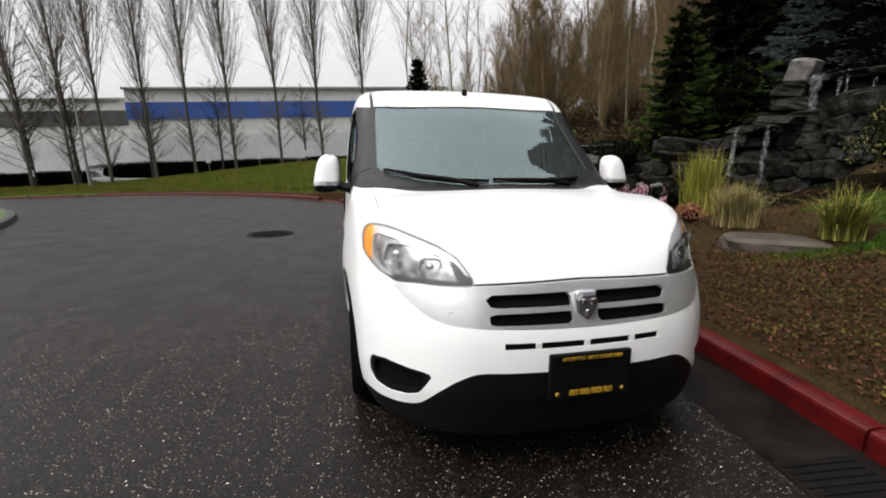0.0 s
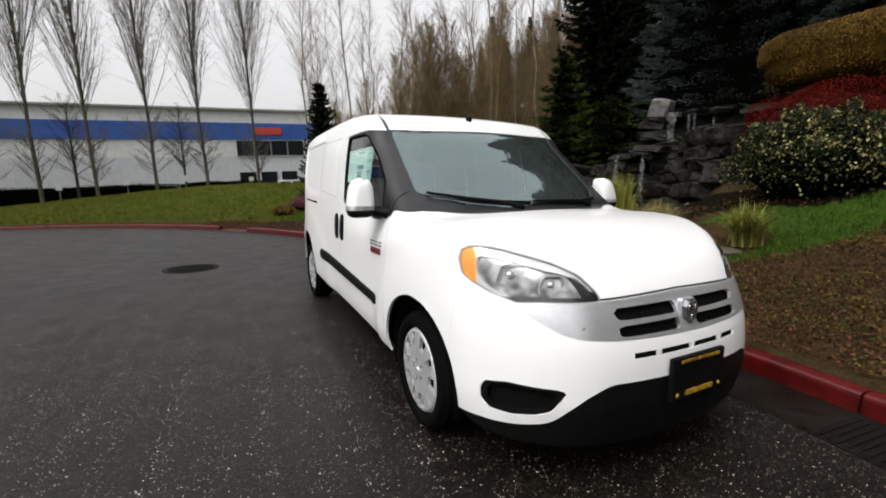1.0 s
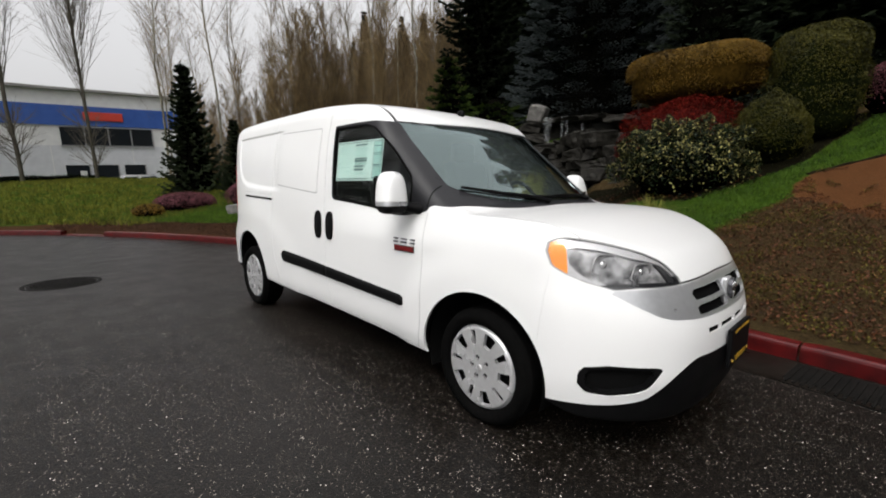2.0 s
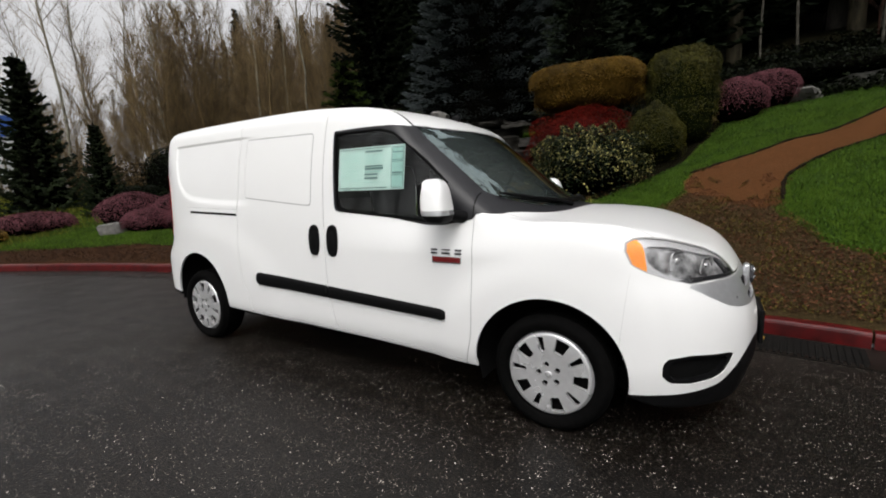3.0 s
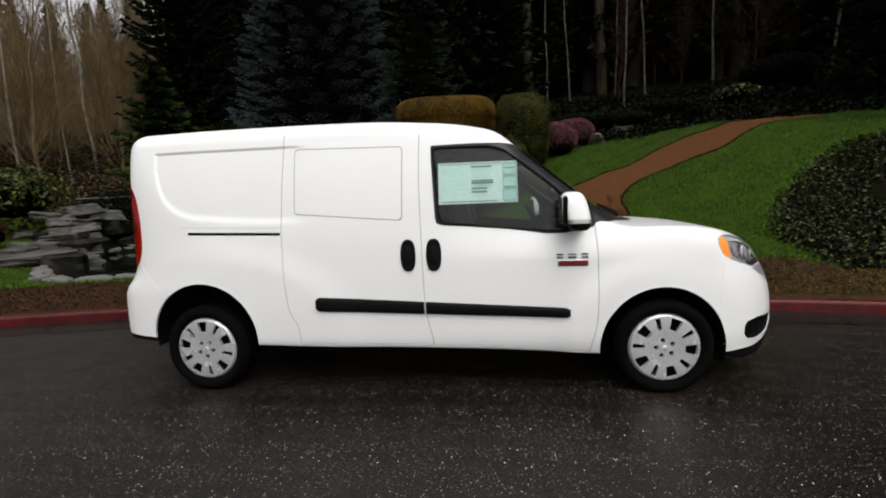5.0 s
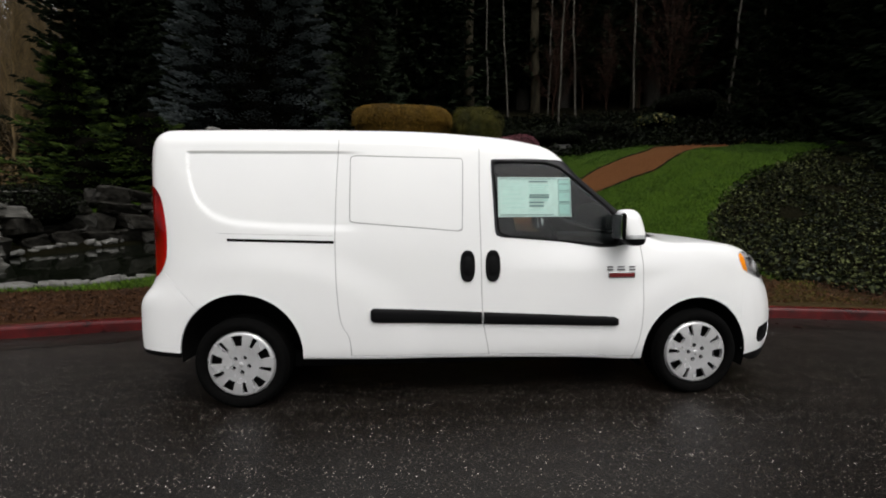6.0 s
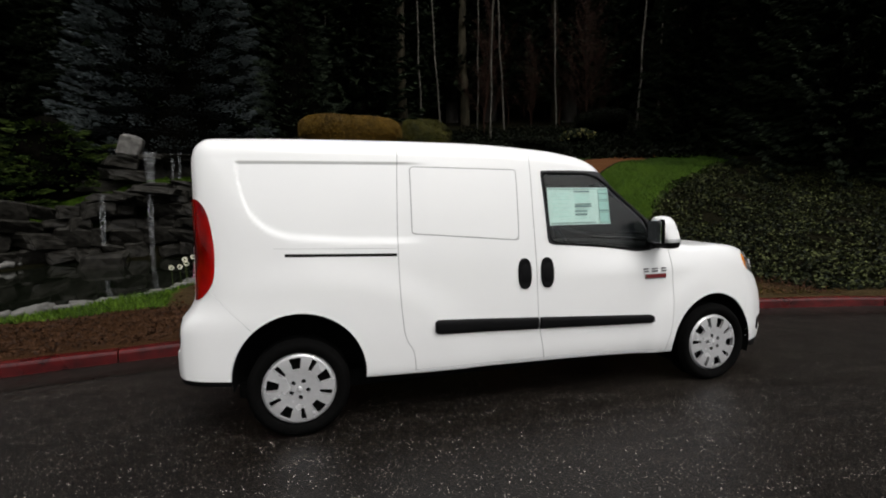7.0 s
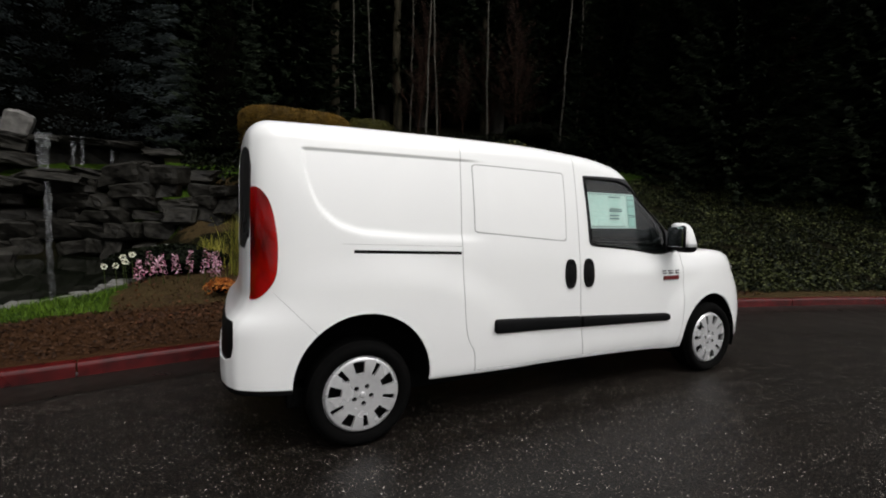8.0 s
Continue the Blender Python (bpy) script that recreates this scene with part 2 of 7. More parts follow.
def wet_asphalt():
    """Dark wet asphalt with pale stone grains and a patchy film of water."""
    m, n, l, b = nodes_of("wet_asphalt")
    tc = n.new("ShaderNodeTexCoord")

    def noise_tex(scale, detail=4.0):
        t = n.new("ShaderNodeTexNoise")
        t.inputs["Scale"].default_value, t.inputs["Detail"].default_value = scale, detail
        l.new(tc.outputs["Object"], t.inputs["Vector"])
        return t.outputs[0]

    def ramp(src, p0, p1, c0, c1):
        r = n.new("ShaderNodeValToRGB")
        r.color_ramp.elements[0].position, r.color_ramp.elements[1].position = p0, p1
        r.color_ramp.elements[0].color, r.color_ramp.elements[1].color = (*c0, 1), (*c1, 1)
        l.new(src, r.inputs[0])
        return r.outputs[0]

    base = ramp(noise_tex(150, 4), .46, .74, (.0010, .0008, .0007), (.017, .0132, .0102))
    patch = ramp(noise_tex(.55, 3), .35, .65, (.72, .72, .72), (1.2, 1.17, 1.14))
    mul = n.new("ShaderNodeMix")
    mul.data_type, mul.blend_type = "RGBA", "MULTIPLY"
    mul.inputs[0].default_value = 1
    l.new(base, mul.inputs[6]), l.new(patch, mul.inputs[7])
    colour = mul.outputs[2]
    shake = n.new("ShaderNodeTexNoise")
    shake.inputs["Scale"].default_value = 140
    l.new(tc.outputs["Object"], shake.inputs["Vector"])
    uneven = n.new("ShaderNodeVectorMath")
    uneven.operation = "MULTIPLY_ADD"
    uneven.inputs[1].default_value = (.004, .004, .004)
    l.new(shake.outputs["Color"], uneven.inputs[0]), l.new(tc.outputs["Object"], uneven.inputs[2])

    def stones(colour, scale, share, least, most, dull, bright):
        """Stone grains in a share of the cells of a grid, each with its own size and tone."""
        cell = n.new("ShaderNodeTexVoronoi")
        cell.inputs["Scale"].default_value = scale
        l.new(uneven.outputs[0], cell.inputs["Vector"])
        split = n.new("ShaderNodeSeparateColor")
        l.new(cell.outputs["Color"], split.inputs[0])
        size = n.new("ShaderNodeMath")
        size.operation = "MULTIPLY_ADD"
        size.inputs[1].default_value, size.inputs[2].default_value = most - least, least
        l.new(split.outputs[1], size.inputs[0])
        near = n.new("ShaderNodeMath")
        near.operation = "LESS_THAN"
        l.new(cell.outputs["Distance"], near.inputs[0]), l.new(size.outputs[0], near.inputs[1])
        few = n.new("ShaderNodeMath")
        few.operation = "GREATER_THAN"
        few.inputs[1].default_value = 1 - share
        l.new(split.outputs[0], few.inputs[0])
        mask = n.new("ShaderNodeMath")
        mask.operation = "MULTIPLY"
        l.new(near.outputs[0], mask.inputs[0]), l.new(few.outputs[0], mask.inputs[1])
        tone = ramp(split.outputs[2], .2, 1.0, dull, bright)
        mix = n.new("ShaderNodeMix")
        mix.data_type = "RGBA"
        l.new(mask.outputs[0], mix.inputs[0]), l.new(colour, mix.inputs[6]), l.new(tone, mix.inputs[7])
        return mix.outputs[2]

    colour = stones(colour, 190, .50, .12, .46, (.009, .0071, .0056), (.082, .066, .052))
    colour = stones(colour, 125, .25, .10, .40, (.040, .033, .027), (.48, .42, .36))
    colour = stones(colour, 72, .13, .08, .32, (.08, .067, .055), (.74, .68, .61))
    l.new(colour, b.inputs["Base Color"])
    rr = n.new("ShaderNodeMapRange")
    rr.inputs[1].default_value, rr.inputs[2].default_value, rr.inputs[3].default_value, rr.inputs[4].default_value = .35, .65, .36, .43
    l.new(noise_tex(3.0, 5), rr.inputs[0]), l.new(rr.outputs[0], b.inputs["Roughness"])
    b.inputs["Specular IOR Level"].default_value = .25
    bp = n.new("ShaderNodeBump")
    bp.inputs["Strength"].default_value, bp.inputs["Distance"].default_value = .55, .006
    l.new(noise_tex(110, 5), bp.inputs["Height"]), l.new(bp.outputs[0], b.inputs["Normal"])
    return m


asphalt = wet_asphalt()
concrete = material("wet_gutter_concrete", (.0028, .0023, .0018), (.012, .0098, .0076), .36, 26, spec=.18, bump=.002, bump_scale=160, rough_spread=.1)
kerb_red = material("worn_red_kerb_paint", (.013, .0008, .0010), (.078, .0034, .0038), .34, 9, spec=.35, bump=.002, bump_scale=120, rough_spread=.1, spread=(.3, .6))

angles = np.r_[np.arange(-180, -45, 3.0), np.arange(-45, 75, .5), np.arange(75, 180.1, 3.0)]
v, f = ring_sheet(np.r_[RI - .05, np.linspace(RI + .2, RK + .05, 40)], angles, road_z)
tagged(new("road", fast_mesh("road", v, f, asphalt, True)), "dark wet asphalt ring road", "road", kind="structure")
v, f = ring_sheet(np.array([RK - .46, RK - .44, RK - .1, RK + .02]), angles, lambda x, y: road_z(x, y) + .004)
tagged(new("gutter", fast_mesh("gutter", v, f, concrete, True)), "wet concrete gutter along the kerb", "gutter", kind="structure")


def kerb_profile():
    """The kerb's section: (distance outwards, height), with a worn round nose."""
    return [(-.012, -.05), (-.006, .02), (0, .096), (.006, .112), (.018, .122), (.05, .126), (.14, .124), (.152, .117), (.156, .08), (.156, -.1)]


def kerb_stone(name, r0, a0, a1, mat, z0, outward=1, steps=6, scale=1.0):
    prof = kerb_profile()
    verts, faces = [], []
    for i in range(steps + 1):
        a = radians(a0 + (a1 - a0) * i / steps)
        end = .006 if i in (0, steps) else 0
        for o, h in prof:
            r = r0 + outward * o * scale
            verts.append((CX + r * math.cos(a), CY + r * math.sin(a), z0 + h * scale - end))
    n = len(prof)
    for i in range(steps):
        for j in range(n - 1):
            q = (i * n + j, i * n + j + 1, (i + 1) * n + j + 1, (i + 1) * n + j)
            faces.append(q if outward > 0 else q[::-1])
    faces += [tuple(range(n))[::-1], tuple(range(steps * n, steps * n + n))]
    return mesh_of(name, verts, faces, mat, False)


kerb = thing("kerb", "red painted concrete kerb, worn and wet", "kerb", kind="structure")
joints = [-56.0, -49.2, -42.4, -35.6, -28.7, -21.8, -14.9, -7.93, -6.29, .9, 8.13, 14.6, 21.1, 27.5, 31.3] + [37.8 + 6.6 * k for k in range(8)]
for edge, after in zip(joints, joints[1:]):
    if edge == 27.5:
        part("kerb_ramp", kerb_stone("kerb_ramp", RK, edge, after - .03, kerb_red, ZK - .095), kerb)
    else:
        part("kerb_stone", kerb_stone("kerb_stone", RK, edge, after - .035, kerb_red, ZK), kerb)
for a in np.arange(84, 290, 14.545):
    part("kerb_stone", kerb_stone("kerb_stone", RK, a, a + 14.49, kerb_red, ZK, steps=8), kerb)

# the ground outside the kerb
ground_m, n, l, b = nodes_of("ground_cover")
tex = n.new("ShaderNodeTexCoord")


def noise_node(scale, detail=6, rough=.6):
    t_ = n.new("ShaderNodeTexNoise")
    t_.inputs["Scale"].default_value, t_.inputs["Detail"].default_value, t_.inputs["Roughness"].default_value = scale, detail, rough
    l.new(tex.outputs["Object"], t_.inputs["Vector"])
    return t_


def ramp_node(src, c0, c1, p0=.35, p1=.65):
    r = n.new("ShaderNodeValToRGB")
    r.color_ramp.elements[0].position, r.color_ramp.elements[1].position = p0, p1
    r.color_ramp.elements[0].color, r.color_ramp.elements[1].color = (*c0, 1), (*c1, 1)
    l.new(src, r.inputs[0])
    return r.outputs[0]


def mix_node(fac, a_, b_):
    m_ = n.new("ShaderNodeMix")
    m_.data_type = "RGBA"
    l.new(fac, m_.inputs[0]), l.new(a_, m_.inputs[6]), l.new(b_, m_.inputs[7])
    return m_.outputs[2]


def worn_mask(name):
    """A mask whose edge is broken up by noise."""
    at = n.new("ShaderNodeAttribute")
    at.attribute_name = name
    add = n.new("ShaderNodeMath")
    add.operation = "MULTIPLY_ADD"
    l.new(edge_noise.outputs[0], add.inputs[0])
    add.inputs[1].default_value = .9
    l.new(at.outputs["Fac"], add.inputs[2])
    r = n.new("ShaderNodeMapRange")
    r.inputs[1].default_value, r.inputs[2].default_value = .88, 1.02
    l.new(add.outputs[0], r.inputs[0])
    return r.outputs[0]


edge_noise = noise_node(5.5)
fine, medium, large = noise_node(70, 8, .7), noise_node(9), noise_node(.7, 3)
grass_c = mix_node(large.outputs[0], ramp_node(fine.outputs[0], (.010, .024, .0025), (.048, .098, .008)), ramp_node(medium.outputs[0], (.015, .032, .003), (.056, .088, .009)))
soil_c = mix_node(medium.outputs[0], ramp_node(fine.outputs[0], (.007, .004, .002), (.042, .021, .010)), ramp_node(fine.outputs[0], (.024, .018, .008), (.105, .078, .034)))
trail_c = mix_node(medium.outputs[0], ramp_node(fine.outputs[0], (.034, .015, .006), (.135, .054, .020)), ramp_node(fine.outputs[0], (.045, .02, .008), (.155, .066, .026)))
strip_c = ramp_node(fine.outputs[0], (.015, .0072, .0038), (.072, .034, .0155))
# Near-black floor: the shade of trees, ivy and shrubs is in the colour.
wood_shade_c = ramp_node(fine.outputs[0], (.002, .002, .001), (.009, .008, .003))
col = mix_node(worn_mask("litter"), grass_c, soil_c)
col = mix_node(worn_mask("trail"), col, trail_c)
col = mix_node(worn_mask("strip"), col, strip_c)
col = mix_node(worn_mask("woods"), col, wood_shade_c)
l.new(col, b.inputs["Base Color"])
b.inputs["Roughness"].default_value, b.inputs["Specular IOR Level"].default_value = .9, .03
bp = n.new("ShaderNodeBump")
bp.inputs["Strength"].default_value, bp.inputs["Distance"].default_value = .9, .035
l.new(fine.outputs[0], bp.inputs["Height"]), l.new(bp.outputs[0], b.inputs["Normal"])

dd = np.r_[.02, .10, .15, np.arange(.3, 16, .22), np.arange(16, 40, 1.2), np.arange(42, 160, 8), 200, 260, 360, 600]
aa = np.r_[np.arange(-180, -50, 3), np.arange(-50, 80, .45), np.arange(80, 180.1, 3)]


def bumpy_land(x, y):
    z = land(x, y)
    d, a = polar(x, y)
    ramp = .095 * smoothstep(26.9, 27.8, a) * (1 - smoothstep(31.0, 32.2, a)) * (1 - smoothstep(.15, 1.2, d))
    z = z - ramp - .09 * (1 - smoothstep(.03, .13, d))
    w = smoothstep(.4, 2.0, d)
    return z + w * (.035 * np.sin(x * 2.1 + 1.3 * np.sin(y * 1.7)) * np.cos(y * 1.9) + .02 * np.sin(x * 5.3 + y * 3.7))


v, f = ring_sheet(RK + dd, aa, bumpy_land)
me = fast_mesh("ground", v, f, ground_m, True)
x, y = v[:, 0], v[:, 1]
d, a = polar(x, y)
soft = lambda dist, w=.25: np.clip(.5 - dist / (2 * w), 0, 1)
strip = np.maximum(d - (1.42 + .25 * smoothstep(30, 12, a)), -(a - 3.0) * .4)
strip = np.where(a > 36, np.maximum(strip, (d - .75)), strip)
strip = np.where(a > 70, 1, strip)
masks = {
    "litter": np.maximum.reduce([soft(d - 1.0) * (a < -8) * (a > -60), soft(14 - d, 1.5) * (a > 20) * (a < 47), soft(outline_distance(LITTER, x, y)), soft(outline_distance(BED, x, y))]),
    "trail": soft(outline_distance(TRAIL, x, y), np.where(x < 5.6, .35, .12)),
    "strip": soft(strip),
    # the bed's ellipses paint the dark shade below the garden shrubs
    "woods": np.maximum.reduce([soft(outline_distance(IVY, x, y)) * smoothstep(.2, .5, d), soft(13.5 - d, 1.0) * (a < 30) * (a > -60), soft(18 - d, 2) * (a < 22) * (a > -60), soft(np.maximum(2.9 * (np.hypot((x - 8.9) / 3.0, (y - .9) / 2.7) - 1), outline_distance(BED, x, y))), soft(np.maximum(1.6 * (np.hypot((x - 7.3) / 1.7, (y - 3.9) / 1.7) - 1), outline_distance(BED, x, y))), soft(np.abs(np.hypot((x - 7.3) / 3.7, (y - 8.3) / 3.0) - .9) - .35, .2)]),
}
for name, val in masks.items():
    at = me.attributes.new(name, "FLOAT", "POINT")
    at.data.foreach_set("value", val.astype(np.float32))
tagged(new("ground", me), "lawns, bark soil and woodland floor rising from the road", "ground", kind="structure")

# the green island in the middle of the ring
grass_m = material("island_grass", (.02, .045, .008), (.07, .12, .024), .85, 60, bump=.02, bump_scale=70, coarse=1.2)
v, f = ring_sheet(np.array([.01, 5, 10, RI - 2, RI - .6, RI - .14]), np.arange(-180, 180.1, 3.0), lambda x, y: ZK + FALL * (RK - RI) + .10 + .35 * smoothstep(0, 6, RI - np.hypot(x - CX, y - CY)))
tagged(new("island_lawn", fast_mesh("island_lawn", v, f[:, ::1], grass_m, True)), "round green lawn in the middle of the road", "lawn", kind="structure")
kerb_dark = material("dark_kerb", (.010, .010, .0095), (.032, .031, .029), .55, 12, bump=.003)
island_kerb = thing("island_kerb", "dark wet concrete kerb round the lawn", "kerb", kind="structure")
for a in np.arange(-180, 180, 12):
    part("kerb_stone", kerb_stone("kerb_stone", RI, a, a + 11.95, kerb_dark, ZK + FALL * (RK - RI), outward=-1), island_kerb)

# manhole cover and its frame, a drain grate, and a tarred crack
iron = material("wet_cast_iron", (.002, .002, .0018), (.008, .007, .006), .7, 40, bump=.004, bump_scale=60, spec=.1)
mx, my = -2.30, 5.85
cover = thing("manhole_cover", "round dark cast iron manhole cover set in the asphalt", "manhole", Matrix.Translation((mx, my, float(road_z(mx, my)))) @ Matrix.Rotation(radians(2), 4, "Y"))
bm = lathe_bm([(.40, -.03), (.40, .006), (.36, .008), (.355, -.004), (.345, -.004), (.34, .007), (.001, .007)], 40)
part("lid", from_bm("lid", bm, iron, True), cover, m=Matrix.Rotation(-math.pi / 2, 4, "Y"))
for i in range(-3, 4):
    w = math.sqrt(.31**2 - (i * .085) ** 2)
    part("rib", from_bm("rib", box_bm(2 * w, .03, .008, (0, i * .085, .010), .002), iron), cover)
gx, gy = at_polar(-.27, -7.1)
grate = thing("drain_grate", "rusty iron drain grate in the gutter", "drain", Matrix.Translation((gx, gy, float(road_z(gx, gy)) + .006)) @ Matrix.Rotation(radians(-7.1), 4, "Z"))
part("grate_frame", from_bm("grate_frame", box_bm(.40, .62, .012, (0, 0, -.004), .003), iron), grate)
for i in range(15):
    part("grate_bar", from_bm("grate_bar", box_bm(.34, .018, .012, (0, -.28 + i * .04, .004), .003), iron), grate)

# the lawn is cut sharply along the bark path, with a dark lip of soil
lip_m = material("cut_soil_edge", (.004, .0025, .0015), (.014, .009, .005), .9, 40, spec=.05)
for k, ends in enumerate((TRAIL[0:6], TRAIL[8:15])):
    pts = np.array(ends)
    s_ = np.r_[0, np.cumsum(np.hypot(*np.diff(pts, axis=0).T))]
    q = np.arange(0, s_[-1], .12)
    xs, ys = np.interp(q, s_, pts[:, 0]), np.interp(q, s_, pts[:, 1])
    for _ in range(6):
        xs[1:-1], ys[1:-1] = (xs[:-2] + 2 * xs[1:-1] + xs[2:]) / 4, (ys[:-2] + 2 * ys[1:-1] + ys[2:]) / 4
    v, f = tube(np.stack([xs, ys, bumpy_land(xs, ys) + .004], 1), [.028 + .008 * math.sin(i * 1.7) for i in range(len(q))], 6)
    tagged(new("path_edge", fast_mesh("path_edge", v, f, lip_m, True)), "dark cut soil edge between lawn and bark path", "edging", kind="structure")
# ---------------------------------------------------------------- the van: one smooth skin, split along its joints
van_width = curve([.18, .28, .36, .5, .7, .9, 1.1, 1.25, 1.45, 1.6, 1.72, 1.82, 1.9], [.83, .865, .89, .905, .912, .910, .903, .890, .866, .840, .814, .785, .74])
taper_low = curve([-.95, -.6, -.35, 0, 1, 3.3, 3.6, 3.9], [-.16, -.055, -.018, 0, 0, 0, -.02, -.055])
taper_high = curve([-.95, 0, .5, .9, 1.5, 2.0, 3.0, 3.4, 3.75], [-.2, -.062, -.048, -.037, -.007, 0, 0, -.012, -.04])
nose = curve([.15, .22, .32, .43, .58, .68, .75, .82, .90, 1.0, 1.1, 1.2], [-.80, -.85, -.885, -.905, -.898, -.878, -.853, -.818, -.785, -.735, -.64, -.5])
sweep = curve([0, .2, .36, .5, .6, .7, .8, .86, .9, .95], [0, .008, .03, .072, .132, .225, .375, .53, .75, 1.1])
top_line = curve([-1.0, -.87, -.82, -.74, -.6, -.35, -.1, .06, .12, .20, .50, .80, .90, 1.0, 1.2, 1.6, 2.1, 2.8, 3.4, 3.62, 3.74, 3.9],
                 [.60, .765, .842, .918, .992, 1.084, 1.118, 1.132, 1.148, 1.20, 1.435, 1.668, 1.725, 1.768, 1.822, 1.870, 1.893, 1.897, 1.892, 1.886, 1.86, 1.76])
tail = curve([.2, .34, .42, .50, .70, .76, .83, .92, 1.4, 1.7, 1.82, 1.9], [3.70, 3.82, 3.85, 3.855, 3.85, 3.83, 3.775, 3.74, 3.73, 3.72, 3.70, 3.66])
sweep_back = curve([0, .5, .65, .75, .82, .88, .93], [0, .010, .025, .058, .115, .25, .5])
sill = curve([-1, -.5, -.3, .4, 1.05, 2.5, 2.7, 3.5, 3.9], [.20, .22, .28, .285, .312, .345, .352, .375, .40])


stamp_low = curve([2.2, 2.5, 3.0, 3.17, 3.29, 3.36, 3.40, 3.43], [1.205, 1.212, 1.243, 1.268, 1.335, 1.43, 1.56, 1.74])


def smax(a, b, k):
    h = np.maximum(k - np.abs(a - b), 0) / k
    return np.maximum(a, b) + h * h * k * 0.25


def skin(p):
    """Below zero inside the van's body, near enough in metres."""
    x, y, z = np.abs(p[:, 0]), p[:, 1], p[:, 2]
    up = smoothstep(.9, 1.15, z)
    w = van_width(z) + taper_low(y) * (1 - up) + taper_high(y) * up
    w = w + .013 * (1 - smoothstep(.84, 1.13, np.hypot((y - 3.0) / 1.05, (z - .35) / .69)))
    w = w + .020 * (1 - smoothstep(.80, 1.08, np.hypot((y - .02) / .66, (z - .33) / .58)))
    # the pressed panel behind the sliding door
    stamp = smoothstep(-.03, .03, z - stamp_low(y)) * smoothstep(-.011, .011, 1.706 - z) * smoothstep(2.25, 2.47, y) * smoothstep(-.016, .016, 3.415 - y)
    w = w - .011 * stamp
    side = x - w
    front = (nose(z) + sweep(x) - y) / np.sqrt(1 + ((sweep(x + .01) - sweep(x - .01)) / .02) ** 2)
    yy = y - .13 * np.minimum(x / .7, 1.2) ** 2 * smoothstep(-.1, .15, y) * (1 - smoothstep(.8, 1.1, y))
    rear = smoothstep(.9, 1.4, y)
    crown = (.022 + .0 * rear) * (x / .7) ** 2 + .02 * smoothstep(.6, .9, x) * rear
    slope = (top_line(yy + .01) - top_line(yy - .01)) / .02
    top = (z - top_line(yy) + crown) / np.sqrt(1 + slope**2)
    back = (y - tail(z) + sweep_back(x)) / np.sqrt(1 + ((sweep_back(x + .01) - sweep_back(x - .01)) / .02) ** 2)
    f = smax(side, top, .055 + .04 * smoothstep(.0, .9, y))
    f = smax(f, front, .07)
    f = smax(f, back, .08)
    return smax(f, sill(y) - .01 - z, .03)


def cast(p, level=0.0):
    """Draws box points towards the van's spine until they lie on the skin."""
    y = np.clip(p[:, 1], .15, 3.0)
    a = np.stack([p[:, 0] * .15, y, .62 + .38 * (y - .15) / 2.85], 1)
    lo, hi = np.zeros(len(p)), np.full(len(p), 1.5)
    for _ in range(34):
        mid = (lo + hi) / 2
        out = skin(a + (p - a) * mid[:, None]) > level
        hi, lo = np.where(out, mid, hi), np.where(out, lo, mid)
    return a + (p - a) * hi[:, None]


def skin_normal(p, e=.004):
    g = np.stack([skin(p + np.eye(3)[k] * e) - skin(p - np.eye(3)[k] * e) for k in range(3)], 1)
    return g / (np.linalg.norm(g, axis=1)[:, None] + 1e-9)


def box_shell(step, lo=(-.96, -.96, .17), hi=(.96, 3.92, 1.95), fine=()):
    """A closed box of small triangles, smaller still in the fine stretches (axis, from, to, step)."""
    lines = []
    for ax in range(3):
        c, at = [lo[ax]], lo[ax]
        while at < hi[ax] - 1e-6:
            st = min([step] + [q for a, f0, f1, q in fine if a == ax and f0 <= at < f1])
            at = min(at + st, hi[ax])
            if hi[ax] - at < st * .4:
                at = hi[ax]
            c.append(at)
        lines.append(c)
    n = [len(c) - 1 for c in lines]
    keys, tris = {}, []
    verts = []

    def vid(i, j, k):
        key = (i, j, k)
        if key not in keys:
            keys[key] = len(verts)
            verts.append((lines[0][i], lines[1][j], lines[2][k]))
        return keys[key]

    for ax in range(3):
        b, c = (ax + 1) % 3, (ax + 2) % 3
        for end in (0, n[ax]):
            for i in range(n[b]):
                for j in range(n[c]):
                    q = []
                    for di, dj in ((0, 0), (1, 0), (1, 1), (0, 1)):
                        t = [0, 0, 0]
                        t[ax], t[b], t[c] = end, i + di, j + dj
                        q.append(vid(*t))
                    if end == 0:
                        q.reverse()
                    tris += [(q[0], q[1], q[2]), (q[0], q[2], q[3])] if (i + j) % 2 else [(q[0], q[1], q[3]), (q[1], q[2], q[3])]
    return np.array(verts), np.array(tris)


